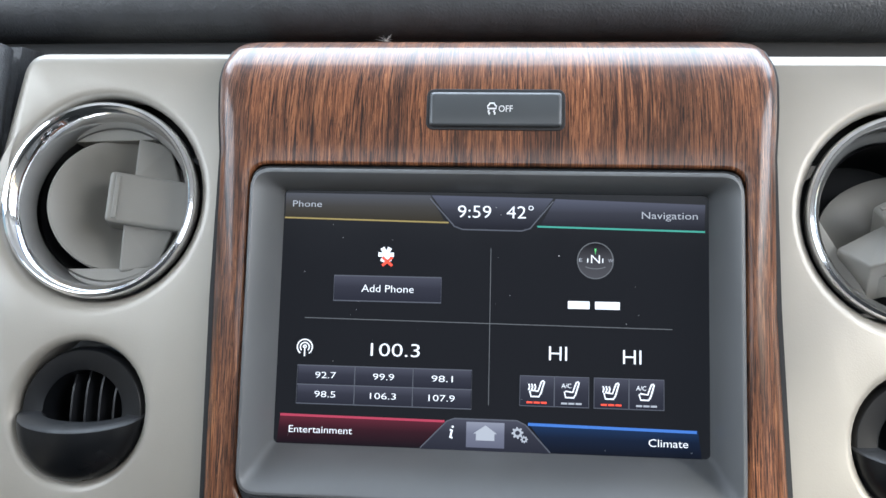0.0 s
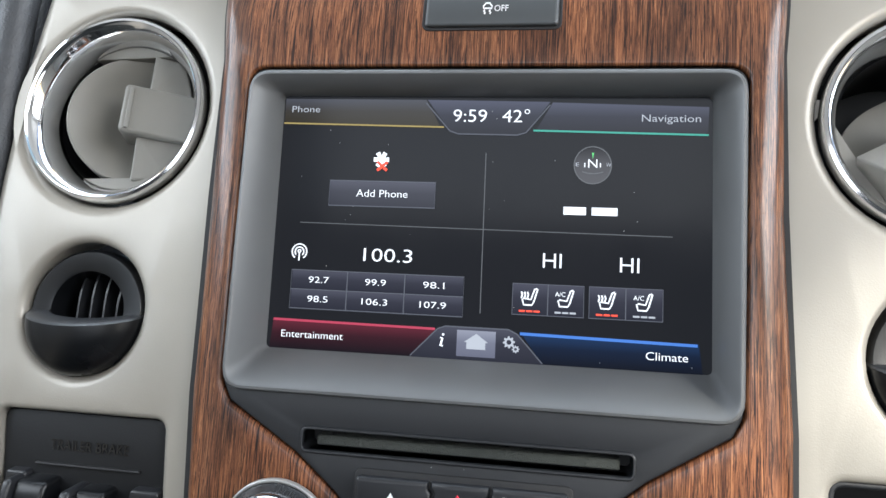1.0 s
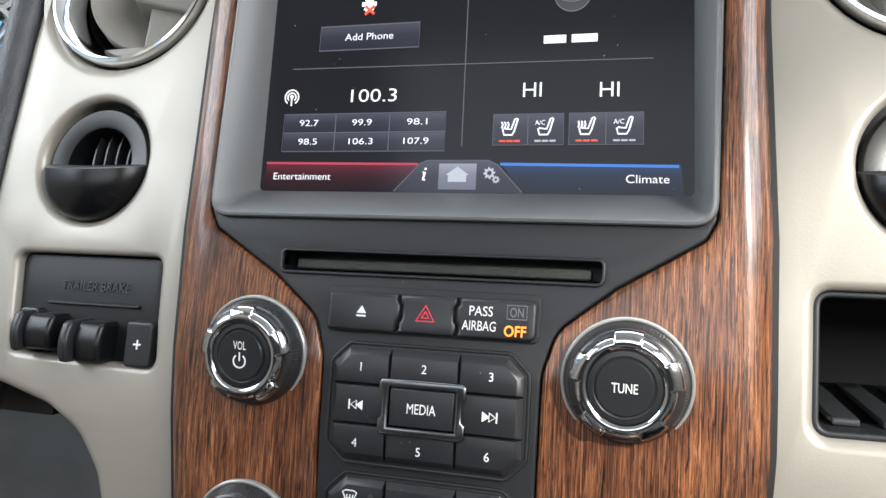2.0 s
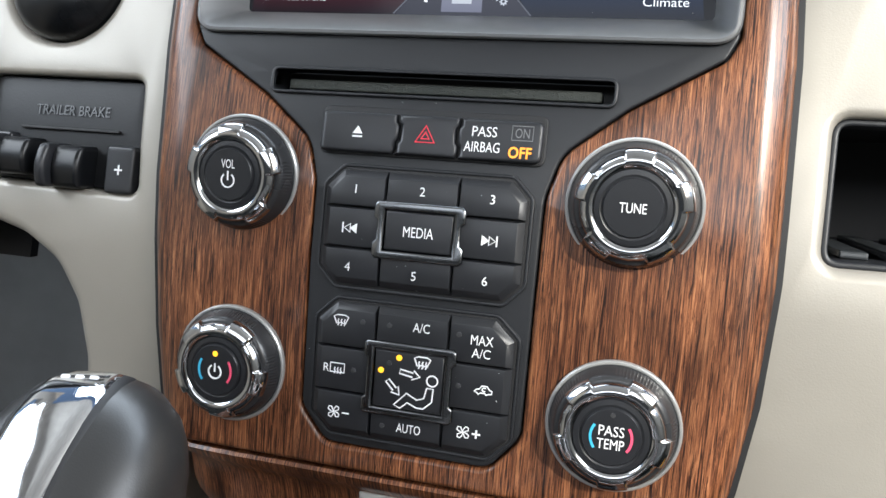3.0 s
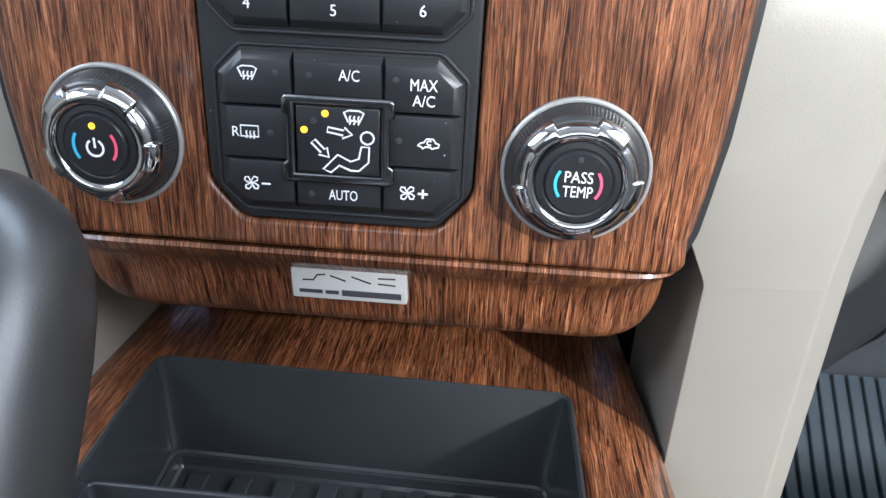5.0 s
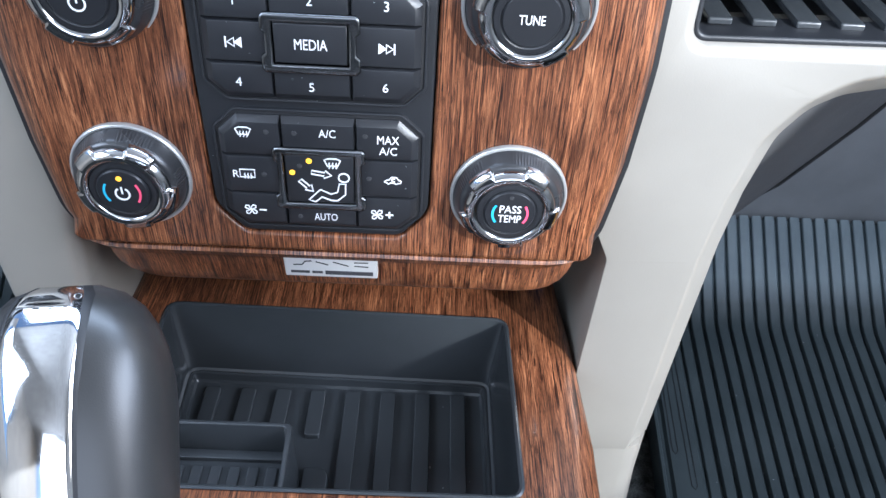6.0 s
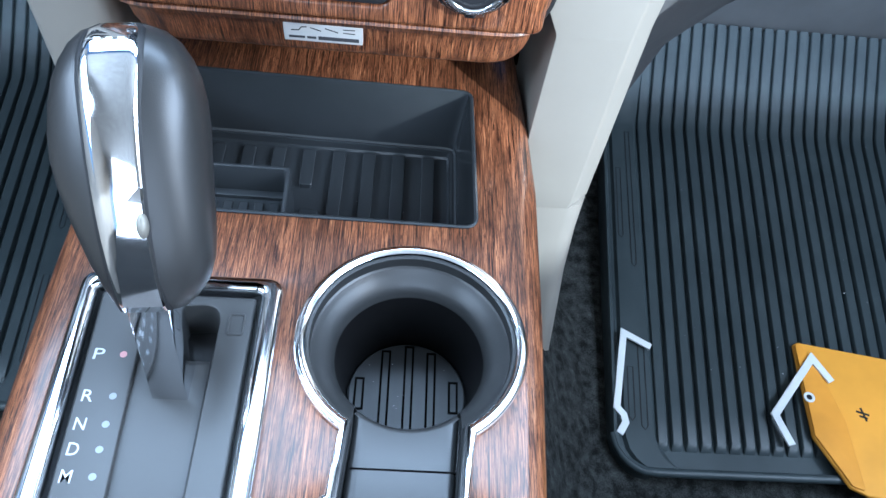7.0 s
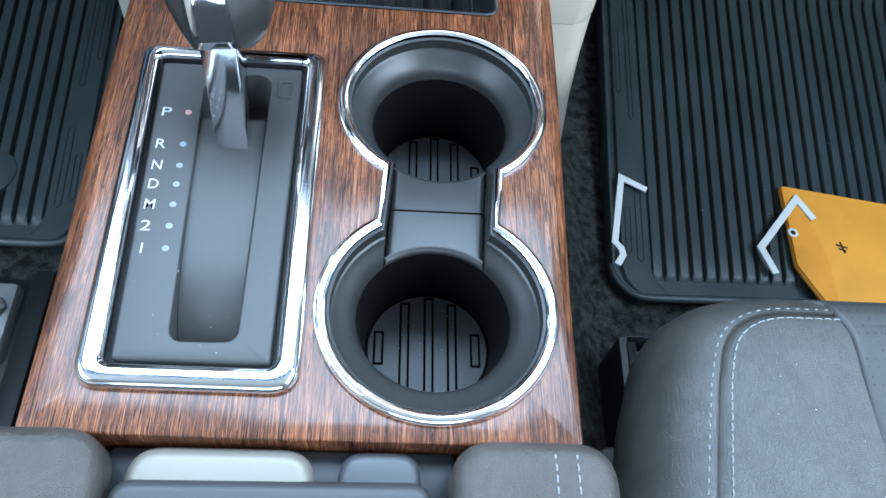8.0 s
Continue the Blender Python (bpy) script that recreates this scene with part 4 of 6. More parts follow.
print_on(pad[(2, 1)], bars([(0.0247, 0.5957, 0.0252, 0.5993)], FRONT, on_radio, stroke([[(0.0222, 0.5960), (0.0245, 0.5975), (0.0222, 0.5990), (0.0222, 0.5960)]], 0.0004, FRONT, on_radio, filled([[(0.0196, 0.5957), (0.0223, 0.5975), (0.0196, 0.5993)]], FRONT, on_radio))))

clim = keypad(-0.0402, 0.0335, 0.5195, 0.5705, -0.0170, 0.0101, 0.5362, 0.5535, 0.0072, (-0.0190, 0.5315, 0.0122, 0.5565),
              {(0, 2): ("defrost_button", "black windscreen defrost key"), (1, 2): ("ac_button", "black A/C key"), (2, 2): ("max_ac_button", "black MAX A/C key"), (0, 1): ("rear_defrost_button", "black rear defrost key"),
               (2, 1): ("recirculate_button", "black recirculation key"), (0, 0): ("fan_down_button", "black fan-down key"), (1, 0): ("auto_button", "black AUTO key"), (2, 0): ("fan_up_button", "black fan-up key"), "mid": ("airflow_button", "black airflow key with amber lamps")}, on_climate)
print_on(clim[(1, 2)], text("A/C", 0.0000, 0.5645, 0.0034, FRONT, on_climate, 0.0062))
print_on(clim[(2, 2)], text("MAX", 0.0222, 0.5628, 0.0036, FRONT, on_climate, 0.0080))
print_on(clim[(2, 2)], text("A/C", 0.0222, 0.5580, 0.0034, FRONT, on_climate, 0.0066))
print_on(clim[(1, 0)], text("AUTO", -0.0020, 0.5258, 0.0034, FRONT, on_climate, 0.0090))
print_on(clim[(0, 1)], text("R", -0.0350, 0.5450, 0.0032, FRONT, on_climate, 0.0022))


def heat_lines(u, v, k=1.0):
    return [[(u + x * k, v - 0.0010 * k), (u + (x + 0.0004) * k, v), (u + x * k, v + 0.0009 * k), (u + (x + 0.0003) * k, v + 0.0018 * k)] for x in (-0.0013, 0.0, 0.0013)]


def screen_fan(u, v, k=1.0):
    return [[(u + x * k, v + y * k) for x, y in ((-0.0030, 0.0022), (-0.0016, 0.0029), (0.0016, 0.0029), (0.0030, 0.0022), (0.0018, -0.0006), (0.0, -0.0002), (-0.0018, -0.0006), (-0.0030, 0.0022))]] + heat_lines(u, v - 0.0005 * k, k)


print_on(clim[(0, 2)], stroke(screen_fan(-0.0305, 0.5630, 0.95), 0.0004, FRONT, on_climate))
print_on(clim[(0, 1)], stroke([rect(-0.0335, 0.5435, -0.0280, 0.5470) + [(-0.0335, 0.5435)]] + heat_lines(-0.0307, 0.5438, 0.9), 0.0004, FRONT, on_climate))


def fan_mark(u, v):
    out = []
    for k in range(4):
        a = 90 * k
        c, s = math.cos(radians(a)), math.sin(radians(a))
        loop = [(0.0, 0.0), (0.0002, 0.0013), (0.0009, 0.0022), (0.0019, 0.0019), (0.0019, 0.0009), (0.0, 0.0)]
        out.append([(u + x * c - y * s, v + x * s + y * c) for x, y in loop])
    return out


print_on(clim[(0, 0)], bars([(-0.0277, 0.5277, -0.0250, 0.5282)], FRONT, on_climate, stroke(fan_mark(-0.0310, 0.5280), 0.0004, FRONT, on_climate)))
print_on(clim[(2, 0)], bars([(0.0213, 0.5277, 0.0243, 0.5283), (0.0225, 0.5265, 0.0231, 0.5295)], FRONT, on_climate, stroke(fan_mark(0.0180, 0.5280), 0.0004, FRONT, on_climate)))
print_on(clim[(2, 1)], stroke([[(0.0208, 0.5440), (0.0216, 0.5448), (0.0226, 0.5450), (0.0234, 0.5462), (0.0254, 0.5462), (0.0262, 0.5450), (0.0272, 0.5446), (0.0270, 0.5436), (0.0258, 0.5434), (0.0252, 0.5430), (0.0246, 0.5436), (0.0230, 0.5436), (0.0224, 0.5430), (0.0218, 0.5436), (0.0208, 0.5440)], arc(0.0243, 0.5449, 0.0007, 40, 320, 8)], 0.0004, FRONT, on_climate))
# airflow symbols: bent outline, ring, fan and arrows
def arrow(p, q, width):
    p, q = Vector(p), Vector(q)
    d = (q - p).normalized()
    s = Vector((-d.y, d.x))
    e = q - d * width * 1.5
    return [tuple(v) for v in (p + s * width * 0.45, e + s * width * 0.45, e + s * width, q, e - s * width, e - s * width * 0.45, p - s * width * 0.45, p + s * width * 0.45)]


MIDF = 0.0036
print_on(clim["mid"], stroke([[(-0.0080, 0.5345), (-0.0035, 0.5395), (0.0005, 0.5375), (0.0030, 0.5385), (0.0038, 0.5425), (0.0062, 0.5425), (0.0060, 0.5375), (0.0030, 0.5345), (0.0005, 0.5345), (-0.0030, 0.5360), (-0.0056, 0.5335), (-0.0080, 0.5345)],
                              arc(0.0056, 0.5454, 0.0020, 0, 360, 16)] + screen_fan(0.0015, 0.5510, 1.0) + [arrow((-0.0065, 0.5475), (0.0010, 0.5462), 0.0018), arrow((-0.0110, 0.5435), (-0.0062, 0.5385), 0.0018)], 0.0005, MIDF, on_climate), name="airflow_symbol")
for u, v in ((-0.0072, 0.5525), (-0.0137, 0.5470)):
    part("amber_lamp", lathe([(0.0011, MIDF), (0.0011, MIDF + 0.0002), (0.0001, MIDF + 0.0004)], u, v, on_climate, 14), AMBER, clim["mid"], "small lit amber lamp")
OFF_LAMP = plastic("off_lamp", (0.035, 0.035, 0.037), 0.4, 1500, 0.0001, 0.0)
for owner, u, v, w in ((clim["mid"], -0.0108, 0.5500, MIDF), (clim[(0, 2)], -0.0222, 0.5640, FRONT), (clim[(1, 2)], -0.0120, 0.5640, FRONT), (clim[(2, 2)], 0.0138, 0.5640, FRONT), (clim[(0, 1)], -0.0245, 0.5450, FRONT), (clim[(1, 0)], -0.0120, 0.5255, FRONT), (clim[(2, 1)], 0.0150, 0.5450, FRONT)):
    part("dark_lamp", lathe([(0.0010, w), (0.0010, w + 0.0002), (0.0001, w + 0.0003)], u, v, on_climate, 12), OFF_LAMP, owner)

# traction control button in the wood above the screen
b = button("traction_button", rect(-0.0276, 0.8108, 0.0264, 0.8256, 0.0022), 0.0022, "charcoal traction control button", 0.0016, plastic("traction_plastic", (0.055, 0.060, 0.064), 0.35, 2400, 0.00005, 0.2))
part("button_well", slab(offset(rect(-0.0276, 0.8108, 0.0264, 0.8256, 0.0022), -0.0011), 0.0004, -0.003, 0.0003, [offset(rect(-0.0276, 0.8108, 0.0264, 0.8256, 0.0022), 0.0002)], -0.006, slices=[0.812, 0.816, 0.820, 0.825]), SOFT_BLACK, stack)
print_on(b, text("OFF", 0.0035, 0.8184, 0.0026, 0.0022, on_stack, 0.0056))
print_on(b, stroke([[(-0.0052, 0.8172), (-0.0052, 0.8182), (-0.0046, 0.8188), (-0.0044, 0.8194), (-0.0026, 0.8194), (-0.0024, 0.8188), (-0.0018, 0.8182), (-0.0018, 0.8172), (-0.0052, 0.8172)], [(-0.0046, 0.8166), (-0.0050, 0.8160), (-0.0044, 0.8154), (-0.0048, 0.8148)], [(-0.0024, 0.8166), (-0.0028, 0.8160), (-0.0022, 0.8154), (-0.0026, 0.8148)]], 0.0006, 0.0022, lambda u, v, w: on_stack(u + 0.0015, v + 0.0012, w)))


# ---- rotary knobs ----
def on_flat(cv):
    """The stack's face made flat about one height, for turned parts."""
    y0 = lerp_table(STACK, cv)
    return lambda u, v, w: Vector((u, y0 - 0.70 * w, v))


RING_GREY = plastic("satin_grey", (0.42, 0.43, 0.43), 0.3, 1800, 0.00004, 0.15, 0.5, 0.7, 0.05)


BASE_SATIN = plastic("base_satin", (0.36, 0.36, 0.35), 0.35, 1800, 0.00004, 0.15, 0.5, 0.5, 0.05)
KNOB_CHROME = chrome_material("knob_chrome", 0.06, 0.15, 0.56)
KNOB_SKIN = plastic("knob_skin", (0.020, 0.0205, 0.022), 0.27, 2000, 0.00008, 0.25)


def knob(u, v, label, turn):
    flat = on_flat(v)

    def m(a, b, w):
        return flat(u + (a - u) * 0.92, v + (b - v) * 0.92, w * 0.95)

    def ridges(a, w):
        # fine ridges in five worn patches
        return 1 + 0.006 * math.cos(a * 110) * max(0.0, min(1.0, 0.75 + 2.0 * math.cos(5 * a))) if 0.003 < w < 0.0105 else 1.0

    body = part("knob", lathe([(0.0231, -0.002), (0.0231, 0.0006), (0.0227, 0.0014), (0.0221, 0.0036), (0.0214, 0.0060), (0.0208, 0.0086), (0.0203, 0.0104), (0.0196, 0.0116), (0.0186, 0.0121), (0.015, 0.0124), (0.0001, 0.0124)], u, v, m, 330, wobble=ridges), KNOB_SKIN, stack, label)
    part("base_ring", lathe([(0.0224, 0.0016), (0.0229, 0.0024), (0.0235, 0.0024), (0.0240, 0.0016), (0.0240, -0.001)], u, v, m, 64), BASE_SATIN, body, "thin satin base ring")

    # chrome ring whose outer edge steps out into five claws that fold back over the knob
    def claw(a):
        d = (math.degrees(a) - turn + 36) % 72 - 36
        return max(0.0, min(1.0, (17.0 - abs(d)) / 2.2))

    ring, rows, n = bmesh.new(), [], 300
    for r0, r1, w0, w1 in ((0.0132, 0.0132, 0.0130, 0.0130), (0.0133, 0.0133, 0.0156, 0.0156), (0.0137, 0.0137, 0.0163, 0.0163), (0.0146, 0.0146, 0.0169, 0.0169), (0.0154, 0.0154, 0.0171, 0.0171), (0.0163, 0.0165, 0.0167, 0.0169),
                           (0.0171, 0.0179, 0.0159, 0.0162), (0.0178, 0.0190, 0.0149, 0.0153), (0.0182, 0.0198, 0.0138, 0.0141), (0.0184, 0.0203, 0.0126, 0.0127), (0.0183, 0.0205, 0.0118, 0.0106), (0.0174, 0.0199, 0.0116, 0.0100)):
        row = []
        for i in range(n):
            a = 2 * math.pi * i / n
            c = claw(a)
            r, w = r0 + (r1 - r0) * c, w0 + (w1 - w0) * c
            row.append(m(u + r * math.cos(a), v + r * math.sin(a), w))
        rows.append(row)
    rings_strip(ring, rows)
    part("chrome_ring", ring, KNOB_CHROME, body, "clawed chrome ring")
    part("face", lathe([(0.0134, 0.0130), (0.0133, 0.0150), (0.0130, 0.0156), (0.0112, 0.0160), (0.0107, 0.0156), (0.0103, 0.0156), (0.0101, 0.0166), (0.0098, 0.0171), (0.0001, 0.0172)], u, v, m, 64), BUTTON, body)
    return body, m


FACE = 0.0173
VOL_POS, TUNE_POS, DRV_POS, PAS_POS = (-0.0716, 0.6121), (0.0691, 0.6118), (-0.0713, 0.5417), (0.0693, 0.5397)
k, m = knob(*VOL_POS, "black volume knob with a chrome ring", 92)
print_on(k, text("VOL", VOL_POS[0], VOL_POS[1] + 0.0042, 0.0034, FACE, m, 0.0058))
print_on(k, stroke([arc(VOL_POS[0], VOL_POS[1] - 0.0022, 0.0027, 125, 415, 20), [(VOL_POS[0], VOL_POS[1] - 0.0022), (VOL_POS[0], VOL_POS[1] + 0.0014)]], 0.0006, FACE, m))
k, m = knob(*TUNE_POS, "black tuning knob with a chrome ring", 88)
print_on(k, text("TUNE", TUNE_POS[0], TUNE_POS[1], 0.0034, FACE, m, 0.0090))
for pos, passenger in ((DRV_POS, False), (PAS_POS, True)):
    k, m = knob(*pos, "black temperature knob with a chrome ring", 60)
    u, v = pos
    if passenger:
        print_on(k, text("PASS", u, v + 0.0023, 0.0036, FACE, m, 0.0086))
        print_on(k, text("TEMP", u, v - 0.0024, 0.0036, FACE, m, 0.0092))
        part("dark_lamp", lathe([(0.0009, FACE), (0.0009, FACE + 0.0002), (0.0001, FACE + 0.0003)], u, v + 0.0078, m, 12), OFF_LAMP, k)
    else:
        print_on(k, stroke([arc(u, v - 0.0006, 0.0027, 120, 420, 20), [(u, v - 0.0006), (u, v + 0.0028)]], 0.0007, FACE, m))
        part("amber_lamp", lathe([(0.0011, FACE), (0.0011, FACE + 0.0002), (0.0001, FACE + 0.0004)], u, v + 0.0066, m, 14), AMBER, k, "small lit amber lamp")
    print_on(k, stroke([arc(u, v, 0.0070, 145, 218, 14)], 0.0009, FACE, m), BLUE_PRINT, "cold_mark")
    print_on(k, stroke([arc(u, v, 0.0070, 35, -38, 14)], 0.0009, FACE, m), PINK_PRINT, "warm_mark")

# maker's badge: a satin plate with plain strokes and bars for its lettering
def on_badge(u, v, w):
    z = 0.4840 + (v - 0.4782) * 0.80
    return Vector((u * 0.94 + 0.0036, 0.2846 - (z - 0.4840) * 0.16 - w, z))


badge = part("badge", slab(rect(-0.0262, 0.4782, 0.0160, 0.4935, 0.0008), 0.0022, -0.003, 0.0005, mapf=on_badge), SATIN, stack, "satin silver maker's badge")
strokes = [[(-0.0220, 0.4878), (-0.0180, 0.4880), (-0.0165, 0.4908), (-0.0135, 0.4912)], [(-0.0118, 0.4908), (-0.0062, 0.4884)], [(-0.0040, 0.4910), (0.0030, 0.4880)], [(0.0056, 0.4910), (0.0120, 0.4912)], [(0.0056, 0.4882), (0.0120, 0.4878)]]
part("badge_mark", stroke(strokes, 0.0006, 0.0022, on_badge), SOFT_BLACK, badge)
part("badge_mark", bars([(-0.0235, 0.4812, -0.0150, 0.4830), (-0.0138, 0.4812, -0.0090, 0.4830), (-0.0078, 0.4806, 0.0140, 0.4836)], 0.0022, on_badge), plastic("badge_ink", (0.04, 0.04, 0.045), 0.5, 1500, 0.0001, 0.0), badge)


# ---- air vents ----
def turned(cu, cv, size, tilt=0.225):
    """A frame on the dash panel about one point, depth out of the panel."""
    y0 = lerp_table(DASH, cv)
    k = math.sqrt(1 + tilt * tilt)
    return lambda u, v, w: Vector((cu + (u - cu) * size, y0 + (v - cv) * size * tilt / k - w * size / k, cv + (v - cv) * size / k + w * size * tilt / k))


def spun(m, cu, cv, degrees):
    c, s = math.cos(radians(degrees)), math.sin(radians(degrees))
    return lambda u, v, w: m(cu + (u - cu) * c - (v - cv) * s, cv + (u - cu) * s + (v - cv) * c, w)


def segment(cu, cv, r, chord, top=True, n=20):
    """The part of a disc beyond a level chord."""
    a = math.degrees(math.asin(chord / r))
    pts = arc(cu, cv, r, a, 180 - a, n) if top else arc(cu, cv, r, 180 + a, 360 - a, n)
    return pts


def round_vent(cu, cv, degrees, lean, label, aside=0.0):
    vent = thing("air_vent", label, "air vent", "round dash vents")
    m = turned(cu, cv, 0.903)
    q = spun(m, cu, cv, degrees)
    part("chrome_ring", lathe([(0.0488, -0.004), (0.0487, 0.0006), (0.0480, 0.0020), (0.0466, 0.0024), (0.0458, 0.0014), (0.0454, 0.0013), (0.0446, 0.0004), (0.0430, -0.0016), (0.0416, -0.0046), (0.0404, -0.0080), (0.0394, -0.0120), (0.0390, -0.0150)], cu, cv, m, 96), CHROME, vent, "polished chrome ring")
    part("housing", lathe([(0.0391, -0.0145), (0.0398, -0.03), (0.0395, -0.066), (0.0001, -0.068)], cu, cv, m, 48), SOFT_BLACK, vent, "dark vent barrel")

    def dial(u, v, w):
        # the dial is dished and swings about its upright axis
        d = (u - cu)
        return q(cu + aside + d * math.cos(lean) + (w + 0.018) * math.sin(lean), v, w * 1.0 - d * math.sin(lean))

    bm = bmesh.new()
    rings = []
    for r, w in ((0.0345, -0.030), (0.0345, -0.0182), (0.0338, -0.0174), (0.0318, -0.0180), (0.026, -0.0220), (0.018, -0.0285), (0.010, -0.0330), (0.0001, -0.0345)):
        ring = []
        for i in range(72):
            a = 2 * math.pi * i / 72
            ring.append(dial(cu + r * math.cos(a), cv + max(-0.0325, min(0.0325, r * math.sin(a))), w))
        rings.append(ring)
    rings_strip(bm, rings)
    part("dial", bm, VENT_GREY, vent, "grey vane dial")
    part("vane", slab(rounded([(cu + 0.0060, cv + 0.0125), (cu + 0.0285, cv + 0.0110), (cu + 0.0230, cv + 0.0310), (cu + 0.0075, cv + 0.0342)], 0.0015), -0.0095, -0.032, 0.0012, mapf=dial), VENT_GREY, vent)
    part("vane", slab(rounded([(cu + 0.0010, cv - 0.0348), (cu + 0.0190, cv - 0.0320), (cu + 0.0260, cv - 0.0120), (cu + 0.0020, cv - 0.0100)], 0.0015), -0.0095, -0.032, 0.0012, mapf=dial), VENT_GREY, vent)
    tab = part("thumb_tab", slab(rounded([(cu - 0.0065, cv - 0.0105), (cu + 0.0330, cv - 0.0145), (cu + 0.0335, cv + 0.0110), (cu - 0.0045, cv + 0.0150)], 0.0028), -0.0045, -0.026, 0.0020, mapf=dial), VENT_GREY, vent)
    part("tab_ridge", slab(rounded([(cu - 0.0035, cv - 0.0090), (cu - 0.0010, cv - 0.0092), (cu + 0.0005, cv + 0.0125), (cu - 0.0018, cv + 0.0130)], 0.0008), -0.0034, -0.006, 0.0008, mapf=dial), VENT_GREY, tab)
    for top in (True, False):
        part("end_cap", slab(segment(cu, cv, 0.0390, 0.0325, top), -0.0128, -0.024, 0.0008, mapf=q), VENT_GREY, vent)
    return vent


round_vent(*VENT_L, 2, 0.40, "chrome-ringed round air vent with a grey closed dial", 0.0025)
round_vent(*VENT_R, -60, -0.75, "chrome-ringed round air vent with grey vanes turned open")


def eyeball_vent(cu, cv, label):
    vent = thing("eyeball_vent", label, "air vent", "small black vents")
    m = turned(cu, cv, 0.88)
    R, hole = 0.0318, 0.0198
    part("shell", lathe([(0.0318, -0.024), (0.0316, -0.0080), (0.0308, -0.0050), (0.0296, -0.0040), (0.0215, -0.0046), (0.0202, -0.0050), (hole, -0.0062), (0.0195, -0.020), (0.0190, -0.040), (0.0001, -0.042)], cu, cv, m, 64), VENT_BLACK, vent)
    for k in range(4):
        u = cu - 0.0085 + k * 0.0072
        h = math.sqrt(0.0194 ** 2 - (u - cu) ** 2)
        outline = [(s, -0.010 - 0.003 * abs(s) ** 3) for s in [i / 8 - 1 for i in range(17)]]
        bm = bmesh.new()
        front_l = [m(u - 0.0005, cv + h * s, w) for s, w in outline]
        front_r = [m(u + 0.0005, cv + h * s, w) for s, w in outline]
        back_l = [m(u - 0.0005, cv + h * s, -0.026) for s, w in outline]
        back_r = [m(u + 0.0005, cv + h * s, -0.026) for s, w in outline]
        rings_strip(bm, [back_l, front_l, front_r, back_r], closed=False)
        part("slat", bm, BUTTON, vent)
    # the scoop: a quarter bowl over the lower half, its rim sloping down outwards
    D, fall = 0.0200, 0.42
    bm = bmesh.new()
    rings = []
    for t in range(10):
        f = math.pi / 2 * t / 9
        rings.append([m(cu - R * math.cos(math.pi * i / 32), cv - 0.0005 - math.sin(math.pi * i / 32) * (R * 0.97 * math.cos(f) + fall * D * math.sin(f)), -0.0070 + D * math.sin(math.pi * i / 32) * math.sin(f)) for i in range(33)])
    rings_strip(bm, rings, closed=False)
    part("scoop", bm, VENT_BLACK, vent)
    bm = bmesh.new()
    lines = []
    for r, d, up in ((R, D, 0.0), (R - 0.0006, D - 0.0008, 0.0007), (0.0225, 0.0110, 0.0010), (0.0200, 0.0085, -0.004), (0.0190, 0.006, -0.012)):
        lines.append([m(cu + (0.0016 if r < 0.03 else 0) - r * math.cos(math.pi * i / 32), cv - 0.0004 + up - fall * d * math.sin(math.pi * i / 32), -0.0070 + d * math.sin(math.pi * i / 32)) for i in range(33)])
    rings_strip(bm, lines, closed=False)
    part("scoop_rim", bm, plastic("scoop_grey", (0.018, 0.019, 0.021), 0.34, 1800, 0.00008, 0.3), vent, "lighter scoop rim")
    return vent


VENT_BLACK = plastic("vent_black", (0.0045, 0.005, 0.006), 0.28, 1800, 0.00008, 0.3, 0.32)
eyeball_vent(*LOW_L, "small round black vent with upright slats")
eyeball_vent(*LOW_R, "small round black vent with upright slats")

# ---- trailer brake controller ----
def on_brake(u, v, w):
    return on_dash(0.925 * u + 0.0020, v - 0.0008, w)


brake = thing("brake_controller", "black trailer brake controller with two squeeze levers", "brake controller")
part("panel", slab(offset(ccw(BRAKE), 0.0006), -0.0045, -0.02, 0.0008, mapf=on_dash, slices=[0.62]), plastic("brake_plastic", (0.006, 0.0065, 0.0075), 0.40, 1100, 0.00012, 0.4, 0.26), brake)
part("legend", text("TRAILER BRAKE", -0.1800, 0.6330, 0.0042, -0.0042, on_brake, 0.0400, bold=0.01), plastic("moulded_letters", (0.0015, 0.0015, 0.0018), 0.25, 1500, 0.0001, 0.0), brake, "moulded black letters")
part("groove", slab(rect(-0.2060, 0.6245, -0.1530, 0.6256, 0.0005), -0.0030, -0.006, 0.0005, mapf=on_brake), SOFT_BLACK, brake)


LEVER_BLACK = plastic("lever_black", (0.005, 0.0055, 0.0065), 0.30, 2000, 0.00006, 0.25, 0.3)


def lever(u0, u1, z0, z1, out, r=0.0022):
    """A squeeze lever: a block that bows outwards over its height."""
    bow = lambda u, v, w: on_brake(u, v, w + 0.003 * math.cos((v - (z0 + z1) / 2) / (z1 - z0) * 2.6) * max(0.0, min(1.0, w / 0.003)))
    return slab(rounded([(u0, z0), (u1, z0), (u1, z1), (u0, z1)], 0.002, 4), out, -0.006, r, mapf=bow, slices=[z0 + (z1 - z0) * k / 8 for k in range(1, 8)])


part("lever", lever(-0.2085, -0.1925, 0.6050, 0.6205, 0.0040), LEVER_BLACK, brake, "black squeeze lever")
part("lever_edge", lever(-0.2122, -0.2078, 0.6042, 0.6215, 0.0072, 0.0015), BUTTON, brake)
part("lever", lever(-0.1785, -0.1640, 0.6010, 0.6185, 0.0038), LEVER_BLACK, brake, "black squeeze lever")
part("lever_edge", lever(-0.1832, -0.1780, 0.6012, 0.6190, 0.0080, 0.0018), BUTTON, brake)
